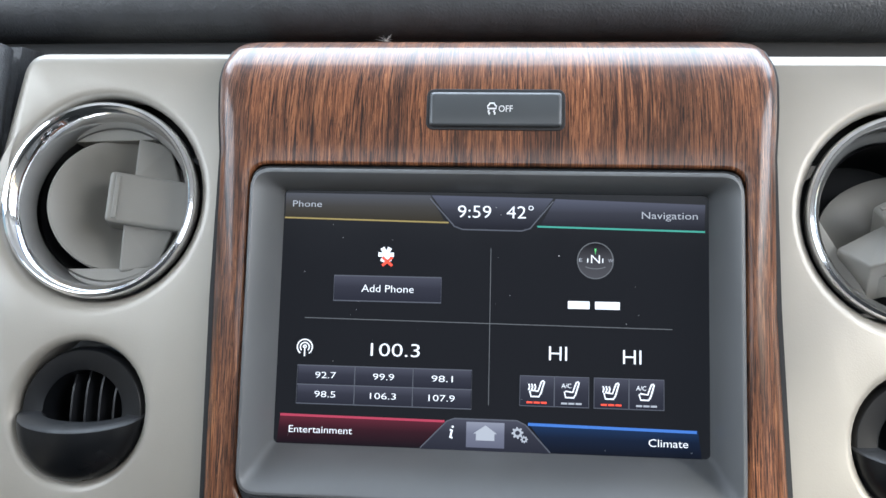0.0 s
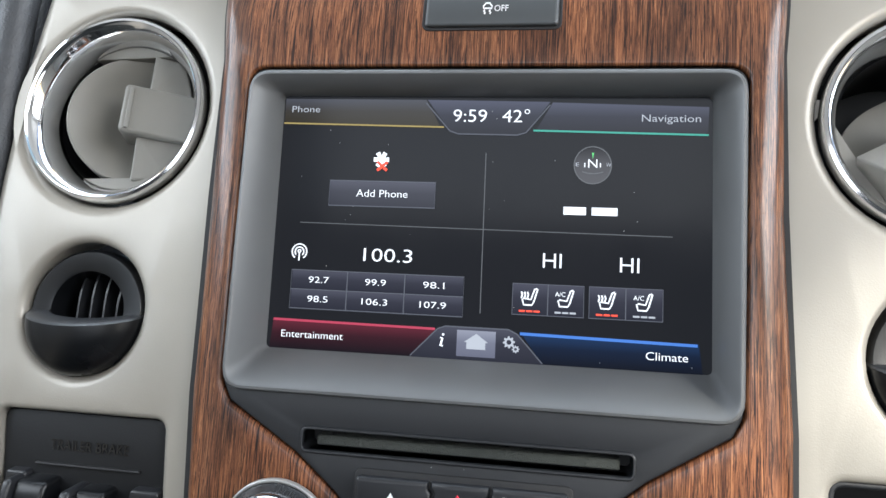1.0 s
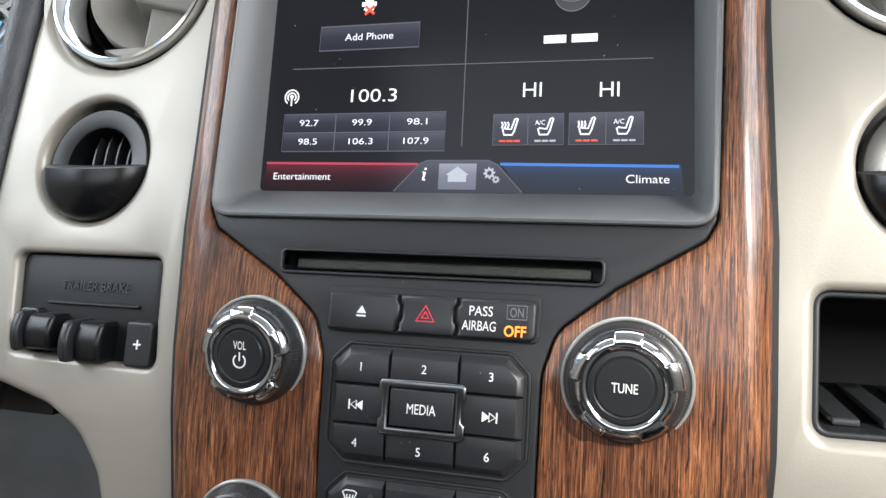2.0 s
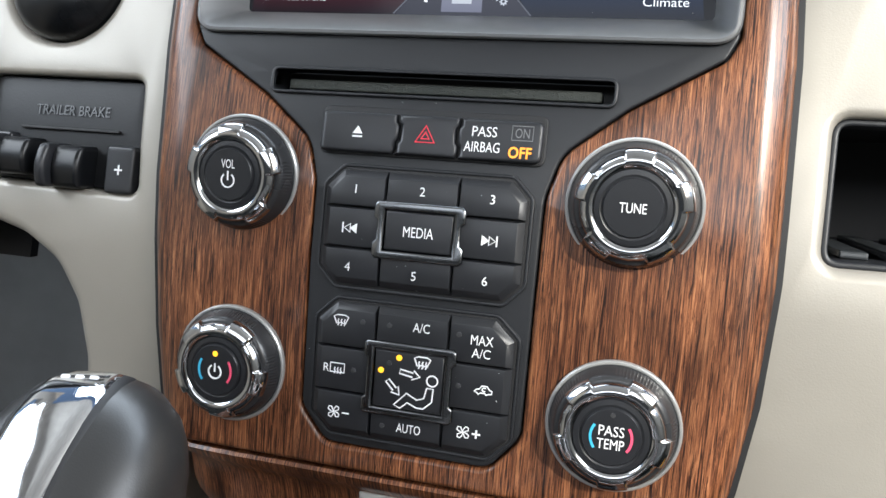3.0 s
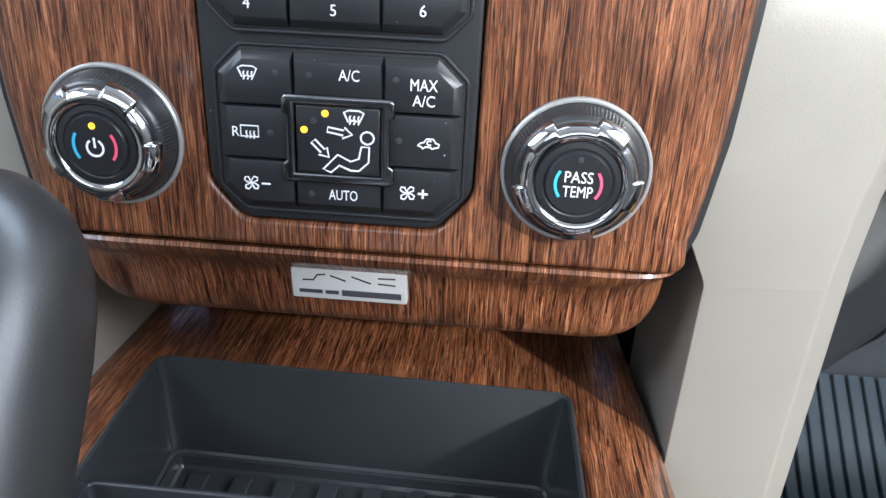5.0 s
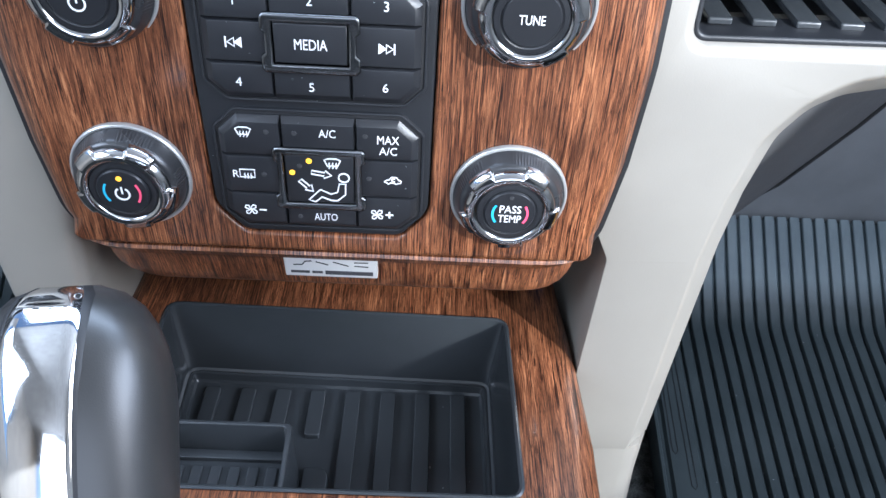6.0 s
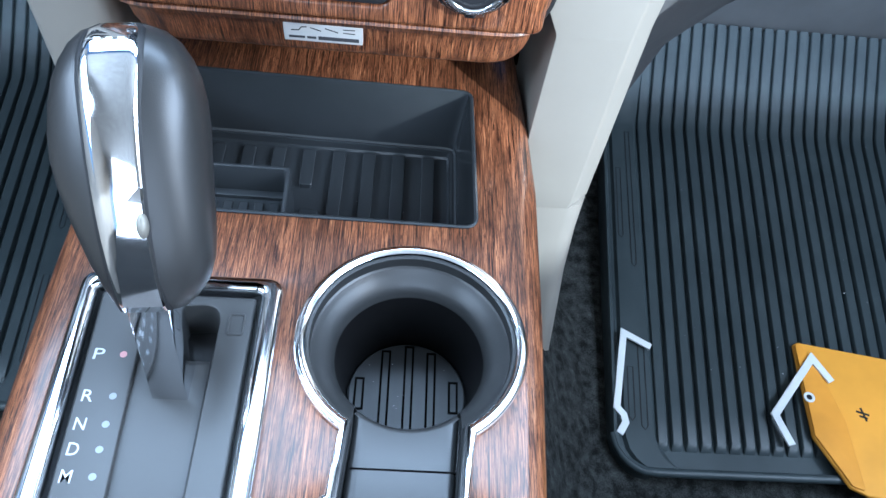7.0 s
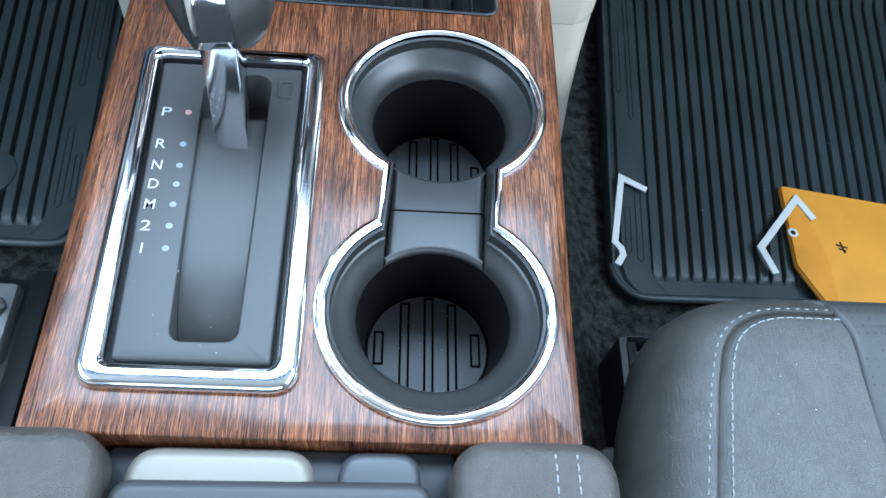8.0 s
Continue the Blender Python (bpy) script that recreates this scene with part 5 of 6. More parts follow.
plus = part("plus_button", slab(rect(-0.1545, 0.6005, -0.1405, 0.6195, 0.002), 0.0010, -0.006, 0.0010, mapf=on_brake), BUTTON, brake)
part("legend", stroke([[(-0.1495, 0.6100), (-0.1455, 0.6100)], [(-0.1475, 0.6080), (-0.1475, 0.6120)]], 0.0007, 0.0010, on_brake), PRINT, plus)
minus = part("minus_button", slab(rect(-0.2180, 0.6045, -0.2075, 0.6225, 0.002), 0.0000, -0.006, 0.0010, mapf=on_brake), BUTTON, brake)
part("legend", stroke([[(-0.2150, 0.6140), (-0.2118, 0.6140)]], 0.0007, 0.0, on_brake), PRINT, minus)

# ---- open cubby in the dash ----
bm = bmesh.new()
rings_strip(bm, [[on_dash(u, v, -0.024) for u, v in offset(ccw(CUBBY), -0.0005)], [on_dash(u, v, -0.10) for u, v in offset(ccw(CUBBY), 0.003)]])
slab(offset(ccw(CUBBY), 0.002), -0.099, -0.101, mapf=on_dash, bm=bm)
part("cubby_liner", bm, SOFT_BLACK, dashboard, "black open cubby")
part("cubby_rim", slab(offset(ccw(CUBBY), -0.0005), -0.0035, -0.012, 0.0012, [offset(ccw(CUBBY), 0.0022)], -0.02, 0.001, on_dash), BLACK, dashboard)
for k in range(9):
    part("cubby_rib", slab(rect(0.136 + k * 0.016, 0.5990, 0.145 + k * 0.016, 0.6016, 0.0008), -0.012, -0.09, 0.0008, mapf=on_dash), TRAY, dashboard)

# ---- instrument cluster beyond the wheel side ----
cluster = thing("instrument_cluster", "dark instrument cluster with blue-lit gauges", "instrument cluster")
part("hood_edge", tube([(-0.2325 - 0.006 * i / 10, 0.343 - 0.0057 * i, 0.848 - 0.026 * i) for i in range(11)], 0.0085, n=12), DASH_PAD, cluster, "dark grained cluster surround")
part("hood_side", slab([(-0.60, 0.56), (-0.236, 0.56), (-0.233, 0.70), (-0.226, 0.85), (-0.60, 0.85)], -0.012, -0.03, mapf=on_dash, holes=[rounded([(-0.58, 0.60), (-0.252, 0.60), (-0.248, 0.70), (-0.241, 0.835), (-0.58, 0.835)], 0.02)], hole_back=-0.07), DASH_PAD, cluster)
GAUGE = plastic("gauge_face", (0.012, 0.013, 0.016), 0.4, 1500, 0.0001, 0.2)
GAUGE_BLUE = glow("gauge_blue", (0.02, 0.40, 0.95), 1.3)
GAUGE_WHITE = glow("gauge_white", (0.62, 0.80, 0.95), 0.55)


def on_cluster(u, v, w):
    return Vector((u + 0.018, 0.378 + (v - 0.75) * 0.15 - w, v - 0.004))


part("face", slab([(-0.62, 0.56), (-0.255, 0.56), (-0.25, 0.85), (-0.62, 0.85)], 0.0, -0.005, mapf=on_cluster), GAUGE, cluster)
for gu, gv, gr, n in ((-0.362, 0.742, 0.060, 22), (-0.345, 0.832, 0.040, 12)):
    dial = part("gauge", lathe([(gr + 0.003, 0.0), (gr + 0.003, 0.004), (gr, 0.005), (gr - 0.002, 0.001), (gr - 0.003, 0.0006)], gu, gv, on_cluster, 64), RING_GREY, cluster, "round gauge with lit ticks")
    for k in range(n):
        a = radians(-60 + 170 * k / n)
        r0 = gr - (0.016 if k % 2 else 0.020)
        part("tick", stroke([[(gu + r0 * math.cos(a), gv + r0 * math.sin(a)), (gu + (gr - 0.006) * math.cos(a), gv + (gr - 0.006) * math.sin(a))]], 0.0016, 0.001, on_cluster), GAUGE_BLUE if k % 2 else GAUGE_WHITE, dial)
part("legend", text("20", -0.314, 0.722, 0.0052, 0.001, on_cluster, 0.0085), GAUGE_WHITE, cluster)
part("legend", text("0", -0.312, 0.690, 0.0052, 0.001, on_cluster, 0.0040), GAUGE_WHITE, cluster)
part("lit_bar", stroke([[(-0.35, 0.702), (-0.298, 0.707)]], 0.0024, 0.001, on_cluster), GAUGE_BLUE, cluster)

# ---- console: tray ----
bm = bmesh.new()
floor_loop = rounded([(-0.0935, 0.2200), (0.0785, 0.2200), (0.0775, 0.3230), (-0.0985, 0.3262)], 0.006)
rings = [[on_console(u, v, w) for u, v in offset(ccw(TRAY_OUT), d)] for d, w in ((-0.0008, 0.0006), (0.0004, 0.0012), (0.0016, 0.0006), (0.0022, -0.004))]
for d, w in ((-0.0014, -0.0490), (0.0, -0.0500), (0.0010, -0.0496), (0.0022, -0.0500), (0.0030, -0.0545), (0.0042, -0.0560)):
    rings.append([on_console(u, v, w) for u, v in offset(ccw(floor_loop), d)])
rings_strip(bm, rings)
slab(offset(ccw(floor_loop), 0.0042), -0.0560, -0.058, mapf=on_console, bm=bm)
part("storage_tray", bm, TRAY, console, "black rubber-lined storage tray", 28)
for k in range(8):
    u0 = -0.0870 + k * 0.0204
    v0 = 0.2600 if k < 3 else 0.2838 if k == 3 else 0.2250
    part("tray_rib", slab(rect(u0, v0, u0 + 0.0090, 0.3165, 0.0022), -0.0520, -0.0575, 0.0009, mapf=on_console), TRAY, console)
part("tray_boss", slab(rounded([(-0.0225, 0.2215), (-0.0085, 0.2215), (-0.0085, 0.2620), (-0.0225, 0.2620)], [0, 0.002, 0.009, 0.002]), -0.0500, -0.0575, 0.0014, mapf=on_console), TRAY, console)
# coin pocket in the tray's corner
pocket = part("coin_pocket", slab(rounded([(-0.0965, 0.2185), (-0.0225, 0.2185), (-0.0235, 0.2575), (-0.1000, 0.2575)], 0.004), -0.0060, -0.0565, 0.0012, [rounded([(-0.0940, 0.2205), (-0.0250, 0.2205), (-0.0262, 0.2548), (-0.0975, 0.2548)], 0.003)], -0.032, 0.0008, on_console), TRAY, console, "black coin pocket")
part("pocket_floor", slab(rect(-0.098, 0.2190, -0.0245, 0.2560), -0.0290, -0.034, mapf=on_console), TRAY, pocket)
for k in range(7):
    part("pocket_rib", slab(rect(-0.0915 + k * 0.0092, 0.2215, -0.0858 + k * 0.0092, 0.2455, 0.001), -0.0268, -0.030, 0.0008, mapf=on_console), TRAY, pocket)
part("pocket_step", slab(rect(-0.0965, 0.2490, -0.0258, 0.2545, 0.0006), -0.0262, -0.032, 0.0006, mapf=on_console), TRAY, pocket)

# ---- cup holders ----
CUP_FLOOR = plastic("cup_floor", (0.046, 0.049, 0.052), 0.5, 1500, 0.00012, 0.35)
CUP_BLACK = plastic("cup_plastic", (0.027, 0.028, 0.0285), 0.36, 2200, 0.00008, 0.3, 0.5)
# well walls painted blacker than the shoulder, for the shade of their depth
WELL_SHADE = plastic("well_shade", (0.0045, 0.0045, 0.005), 0.5, 2200, 0.00008, 0.3, 0.2)
cups = thing("cup_holder", "double cup holder with a chrome rim and ribbed floors", "cup holder")


bm = bmesh.new()
rings = []
for g, w in ((0.0015, -0.003), (0.0016, 0.0012), (0.0006, 0.0030), (-0.0012, 0.0040), (-0.0030, 0.0038), (-0.0044, 0.0026), (-0.0050, -0.001), (-0.0052, -0.003)):
    rings.append([on_console(u, v, w) for u, v in cup_outline(g)])
rings_strip(bm, rings)
part("chrome_rim", bm, CHROME, cups, "polished chrome rim")
bm = bmesh.new()
rings = []
for g, w in ((-0.0048, 0.0006), (-0.0062, 0.0000), (-0.0066, -0.0060), (-0.0076, -0.0068)):
    rings.append([on_console(u, v, w) for u, v in cup_outline(g)])
rings_strip(bm, rings)
part("inner_wall", bm, CUP_BLACK, cups)
groove = plastic("groove_black", (0.0015, 0.0015, 0.0018), 0.8, 1200, 0.0001, 0.2, 0.08)
NECK_X, BRIDGE_W, WELL_R = 0.0266, -0.0192, 0.0394
# each row: radius, depth, and how far its centre has moved from the rim's to that of the well
SHOULDER = [(0.0517, -0.0060, 0.0), (0.0508, -0.0068, 0.05), (0.0490, -0.0088, 0.3), (0.0466, -0.0108, 0.6), (0.0442, -0.0128, 0.85), (0.0424, -0.0146, 1.0), (0.0410, -0.0166, 1.0), (0.0400, -0.0192, 1.0), (WELL_R, -0.0224, 1.0)]
WELLS = ((CUP_1, (0.0525, 0.1406), (0.0537, 0.1475), -90.0), (CUP_2, (0.0490, 0.0140), (0.0505, 0.0232), 90.0))


def between(p, q, f):
    return p[0] + (q[0] - p[0]) * f, p[1] + (q[1] - p[1]) * f


for rim_at, well_at, floor_at, neck in WELLS:
    # sloping shoulder, cut off along both sides of the neck
    bm = bmesh.new()
    rows = []
    for r, w, f in SHOULDER:
        gap = math.degrees(math.asin(NECK_X / r))
        cx, cy = between(rim_at, well_at, f)
        rows.append([on_console(x, y, w) for x, y in arc(cx, cy, r, neck + gap, neck + 360 - gap, 80)])
    rings_strip(bm, rows, closed=False)
    well = part("well", bm, CUP_BLACK, cups, "deep black cup well", 50)
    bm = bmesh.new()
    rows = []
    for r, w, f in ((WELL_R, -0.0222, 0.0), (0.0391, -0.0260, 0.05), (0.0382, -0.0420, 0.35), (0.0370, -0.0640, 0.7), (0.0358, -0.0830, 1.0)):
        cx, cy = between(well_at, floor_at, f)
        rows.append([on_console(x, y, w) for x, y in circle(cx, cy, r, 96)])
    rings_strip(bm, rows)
    part("well_wall", bm, WELL_SHADE, well)
    cx, cy = floor_at
    part("well_floor", lathe([(0.0362, -0.0850), (0.0353, -0.0820), (0.0344, -0.0812), (0.0001, -0.0812)], cx, cy, on_console, 48), CUP_FLOOR, well)
    for du, half in ((-0.0285, 0.0106), (-0.0136, 0.0300), (0.0006, 0.0338), (0.0142, 0.0298), (0.0278, 0.0106)):
        part("floor_rib", slab(rect(cx + du - 0.0030, cy - half, cx + du + 0.0030, cy + half, 0.0005), -0.0806, -0.0815, 0.0002, [rect(cx + du - 0.0017, cy - half + 0.0013, cx + du + 0.0017, cy + half - 0.0013)], -0.0815, mapf=on_console), groove, well)
# bridge between the two wells, and the upright sides of the neck
ga = math.degrees(math.asin(NECK_X / 0.0400))
(x1, y1), (x2, y2) = WELLS[0][1], WELLS[1][1]
part("bridge", slab(arc(x2, y2, 0.0396, 90 + ga, 90 - ga, 22) + arc(x1, y1, 0.0396, -90 + ga, -90 - ga, 22), BRIDGE_W, -0.0226, 0.0032, mapf=on_console, steps=5), CUP_BLACK, cups)
part("bridge_seam", slab(rect(0.0262, 0.0782, 0.0772, 0.0791), BRIDGE_W + 0.0003, -0.022, mapf=on_console), groove, cups)
for side in (-1, 1):
    top = []
    for rim_at, well_at, floor_at, neck in reversed(WELLS):
        line = []
        for r, w, f in SHOULDER:
            cx, cy = between(rim_at, well_at, f)
            line.append((cx + side * NECK_X, cy + math.copysign(math.sqrt(r * r - NECK_X ** 2), neck), w))
        top += line[::-1] if neck > 0 else line
    bm = bmesh.new()
    rings_strip(bm, [[on_console(x, y, w) for x, y, w in top], [on_console(x + side * 0.0002, y, min(w, BRIDGE_W) - 0.003) for x, y, w in top], [on_console(x + side * 0.004, y, min(w, BRIDGE_W) - 0.003) for x, y, w in top], [on_console(x + side * 0.004, y, w - 0.001) for x, y, w in top]])
    part("neck_wall", bm, CUP_BLACK, cups)

# ---- gear selector ----
WORN_CHROME = chrome_material("worn_chrome", 0.05, 0.16, 0.78)
GEAR_PRINT = plastic("gear_print", (0.46, 0.48, 0.50), 0.5, 900, 0.0001, 0.0)
shifter = thing("gear_selector", "chrome and black gear selector lever in a chrome frame", "gear selector")
part("chrome_frame", slab(FRAME_OUT, 0.0052, -0.004, 0.0050, [FRAME_IN], -0.006, 0.0044, on_console, steps=7), WORN_CHROME, shifter, "polished chrome frame")
CHANNEL = rounded([(-0.0735, -0.0122), (-0.0428, -0.0117), (-0.0440, 0.1545), (-0.0805, 0.1500)], [0.007, 0.007, 0.010, 0.006])
part("plate_well", slab(offset(ccw(FRAME_IN), -0.002), -0.0050, -0.008, mapf=on_console, holes=[offset(ccw(CHANNEL), -0.001)]), SOFT_BLACK, shifter)
plate = part("plate", slab(offset(ccw(FRAME_IN), 0.0022), 0.0005, -0.006, 0.0018, [CHANNEL], -0.030, 0.0008, on_console), PLATE, shifter, "dark grey gear plate")
bm = bmesh.new()
rings = []
for y, w in ((0.1240, -0.0060), (0.1232, -0.0030), (0.120, -0.0024), (0.10, -0.0024), (0.06, -0.0029), (0.04, -0.0036), (0.028, -0.0046), (0.018, -0.0062), (0.010, -0.0084), (0.003, -0.0112), (-0.003, -0.0145), (-0.008, -0.0180), (-0.0118, -0.0215)):
    k = (y + 0.0115) / 0.152
    xl, xr = -0.0732 - 0.0072 * k, -0.0431 - 0.0014 * k
    rings.append([on_console(xl + (xr - xl) * i / 8, y, w) for i in range(9)])
rings_strip(bm, rings, closed=False)
part("slide_cover", bm, PLATE, plate, "", 85)
part("cover_seam", slab([(-0.0438, 0.010), (-0.0433, 0.010), (-0.0443, 0.1225), (-0.0449, 0.1225)], -0.0020, -0.004, mapf=on_console), SOFT_BLACK, plate)
part("channel_floor", slab(offset(ccw(CHANNEL), -0.002), -0.028, -0.034, mapf=on_console), SOFT_BLACK, plate)
for ch, y in (("P", 0.1225), ("R", 0.1005), ("N", 0.0865), ("D", 0.0745), ("M", 0.0620), ("2", 0.0492), ("1", 0.0362)):
    x = -0.0968 + 0.0028 * (0.1225 - y) / 0.0863
    part("legend", text(ch, x, y, 0.0060, 0.0005, on_console, 0.0 if ch == "1" else 0.0050, bold=0.0 if ch == "1" else 0.003), GEAR_PRINT, plate)
    part("position_dot", lathe([(0.0017, 0.0005), (0.0017, 0.0007), (0.0001, 0.0008)], x + 0.0112, y + 0.0003, on_console, 14), plastic("dot_red", (0.45, 0.22, 0.22), 0.5, 900, 0.0001, 0.0) if ch == "P" else plastic("dot_grey", (0.22, 0.24, 0.26), 0.5, 900, 0.0001, 0.0), plate)
part("release_cover", slab(rect(-0.0400, 0.1365, -0.0314, 0.1492, 0.0020), 0.0014, 0.0, 0.0005, [rect(-0.0388, 0.1377, -0.0326, 0.1480, 0.001)], 0.0003, 0.0004, on_console), PLATE, plate)

LAY = ARM_FRAME
# lever: chrome blade, black two-sided grip, chrome spine
bm = bmesh.new()
rings = []
for z, y, hw, hd in ((0.400, 0.1091, 0.0082, 0.0100), (0.425, 0.1147, 0.0084, 0.0100), (0.445, 0.1192, 0.0085, 0.0100), (0.464, 0.1235, 0.0087, 0.0100), (0.482, 0.1276, 0.0088, 0.0100)):
    rings.append([Vector((-0.0598 - 0.0006 * (z - 0.405) / 0.06 + sx, y + sy, z)) for sx, sy in rounded([(-hw, -hd), (hw, -hd), (hw, hd), (-hw, hd)], 0.0009, 2)])
loft(rings, bm)
part("blade", bm, plastic("smoked_chrome", (0.62, 0.63, 0.65), 0.09, 900, 0.00003, 0.1, 0.5, 1.0, 0.05), shifter, "polished chrome blade")
GRIP_A, GRIP_B = Vector((-0.0606, 0.1218, 0.4655)), Vector((-0.0710, 0.1930, 0.5440))
AX = (GRIP_B - GRIP_A).normalized()
SIDE = (Vector((1, 0, 0)) - AX * AX.x).normalized()
UPN = SIDE.cross(AX)
GRIP = ((0.00, 0.0150, 0.0105), (0.04, 0.0178, 0.0140), (0.10, 0.0212, 0.0165), (0.19, 0.0249, 0.0190), (0.30, 0.0280, 0.0208), (0.40, 0.0302, 0.0220), (0.50, 0.0322, 0.0228), (0.60, 0.0332, 0.0234), (0.70, 0.0328, 0.0236), (0.80, 0.0312, 0.0232), (0.89, 0.0288, 0.0220), (0.96, 0.0260, 0.0200), (1.02, 0.0222, 0.0166), (1.065, 0.0168, 0.0118), (1.09, 0.0090, 0.0055))


def grip(width, thick, power, bm=None, n=40):
    rings = []
    for s, a, b in GRIP:
        c = GRIP_A + (GRIP_B - GRIP_A) * s - SIDE * 0.0014 * math.sin(math.pi * max(0.0, min(1.0, s)))
        ring = []
        for i in range(n):
            t = 2 * math.pi * i / n
            cx, sy = math.cos(t), math.sin(t)
            ex = math.copysign(abs(cx) ** (2 / power), cx)
            ey = math.copysign(abs(sy) ** (2 / power), sy)
            ring.append(c + SIDE * ex * width(a, s, ex) + UPN * ey * thick(b, s))
        rings.append(ring)
    return loft(rings, bm)


RIGHT = ((0.0, 0.0150), (0.04, 0.0200), (0.10, 0.0250), (0.19, 0.0285), (0.30, 0.0300), (0.50, 0.0308), (0.70, 0.0312), (0.80, 0.0305), (0.89, 0.0285), (0.96, 0.0255), (1.02, 0.0215), (1.065, 0.0160), (1.09, 0.0085))
LEFT = ((0.0, 0.0130), (0.04, 0.0150), (0.10, 0.0178), (0.19, 0.0212), (0.30, 0.0245), (0.40, 0.0275), (0.50, 0.0300), (0.60, 0.0315), (0.70, 0.0312), (0.80, 0.0300), (0.89, 0.0280), (0.96, 0.0248), (1.02, 0.0210), (1.065, 0.0160), (1.09, 0.0085))
SPINE = ((0.0, 0.0105), (0.10, 0.0112), (0.30, 0.0120), (0.50, 0.0128), (0.70, 0.0134), (0.90, 0.0138), (1.0, 0.0132), (1.065, 0.0110), (1.09, 0.0070))
SPINE_CHROME = chrome_material("spine_chrome", 0.03, 0.10, 0.80, 0.22)
part("grip", grip(lambda a, s, e: lerp_table(RIGHT if e > 0 else LEFT, s), lambda b, s: b, 2.45), GRIP_SKIN, shifter, "black leather-grained grip")
part("spine_seam", grip(lambda a, s, e: lerp_table(SPINE, s) + 0.0011, lambda b, s: b + 0.0003, 6.0), SOFT_BLACK, shifter)
part("spine", grip(lambda a, s, e: lerp_table(SPINE, s), lambda b, s: b + 0.0013, 5.0), SPINE_CHROME, shifter, "polished chrome spine")
c = GRIP_A + (GRIP_B - GRIP_A) * 0.36 + UPN * 0.0236 + SIDE * 0.0072
bm = bmesh.new()
bmesh.ops.create_uvsphere(bm, u_segments=16, v_segments=10, radius=1.0)
for v in bm.verts:
    v.co = c + AX * v.co.y * 0.0052 + SIDE * v.co.x * 0.0024 + UPN * v.co.z * 0.0028
part("thumb_button", bm, LATCH, shifter, "satin thumb button")
# raised facet that runs down the spine to the blade
bm = bmesh.new()
rings = []
for f, wide, lift in ((0.50, 0.0008, 0.0012), (0.46, 0.0030, 0.0018), (0.40, 0.0052, 0.0022), (0.30, 0.0066, 0.0024), (0.15, 0.0078, 0.0024), (0.03, 0.0086, 0.0024)):
    b = lerp_table([(q[0], q[2]) for q in GRIP], f)
    mid = GRIP_A + (GRIP_B - GRIP_A) * f - SIDE * 0.0014 * math.sin(math.pi * f) + SIDE * (0.0098 - wide)
    rings.append([mid + SIDE * x + UPN * (b + d) for x, d in ((-wide, 0.0004), (-wide + 0.0006, lift), (wide - 0.0006, lift), (wide, 0.0004))] + [mid + SIDE * wide, mid - SIDE * wide])
loft(rings, bm)
part("spine_facet", bm, SPINE_CHROME, shifter, "flat chrome facet", 20)
top = GRIP_A + (GRIP_B - GRIP_A) * 1.00 + UPN * 0.0165
bm = bmesh.new()
for k in (-1, 0, 1):
    own = bmesh.new()
    bmesh.ops.create_cube(own, size=1.0)
    for v in own.verts:
        v.co = top + SIDE * (k * 0.0045 + v.co.x * 0.0022) + AX * (0.003 + v.co.y * 0.0012) + UPN * v.co.z * 0.0018
    me = bpy.data.meshes.new("scratch")
    own.to_mesh(me)
    own.free()
    bm.from_mesh(me)
    bpy.data.meshes.remove(me)
part("top_mark", bm, PRINT, shifter)


LAY = FLOOR_FRAME

# ---- footwells ----
def mat_z(y):
    return lerp_table(((0.0, 0.034), (0.690, 0.034), (0.702, 0.0348), (0.712, 0.0372), (0.724, 0.0425), (0.738, 0.0500), (0.831, 0.1100)), y)


YS = [-0.5, -0.2, 0.0, 0.10, 0.2, 0.3, 0.4, 0.5, 0.6, 0.7, 0.745, 0.80, 0.86, 0.95, 1.1]
for s, name in ((1, "tunnel_carpet"), (-1, "tunnel_carpet")):
    bm = bmesh.new()
    rings = [[Vector((s * (x - 0.06 * max(0.0, min(1.0, (y - 0.38) / 0.2))), y, z + max(0.0, mat_z(y) - 0.034))) for x, z in ((0.100, 0.33), (0.128, 0.30), (0.140, 0.24), (0.165, 0.15), (0.205, 0.075), (0.245, 0.032), (0.30, 0.020), (0.95, 0.020))] for y in YS]
    rings_strip(bm, rings, closed=False)
    tagged(part(name, bm, CARPET), "dark carpet over the tunnel and floor", "carpet", kind="structure")

FELT = plastic("hush_panel", (0.17, 0.176, 0.182), 0.75, 700, 0.0004, 0.5)
bm = bmesh.new()
rings_strip(bm, [[Vector((x, y, z)) for x in (0.10, 0.95)] for y, z in ((0.86, 0.05), (0.846, 0.09), (0.838, 0.115), (0.798, 0.371), (0.76, 0.62))], closed=False)
tagged(part("footwell_panel", bm, FELT), "dark grey panel at the front of the footwell", "panel", kind="structure")
bm = bmesh.new()
rings_strip(bm, [[Vector(p) for p in row] for row in (((0.19, 0.45, 0.05), (0.265, 0.64, 0.05), (0.365, 0.83, 0.07)), ((0.15, 0.45, 0.12), (0.25, 0.66, 0.12), (0.404, 0.823, 0.119)), ((0.14, 0.45, 0.18), (0.28, 0.66, 0.18), (0.464, 0.812, 0.182)),
                                                        ((0.14, 0.45, 0.28), (0.33, 0.66, 0.28), (0.524, 0.803, 0.2755)), ((0.14, 0.45, 0.38), (0.38, 0.64, 0.38), (0.578, 0.796, 0.371)), ((0.14, 0.45, 0.62), (0.45, 0.60, 0.62), (0.68, 0.75, 0.62)))], closed=False)
tagged(part("tunnel_side", bm, LINER), "grainy grey side panel of the footwell", "panel", kind="structure")
bm = bmesh.new()
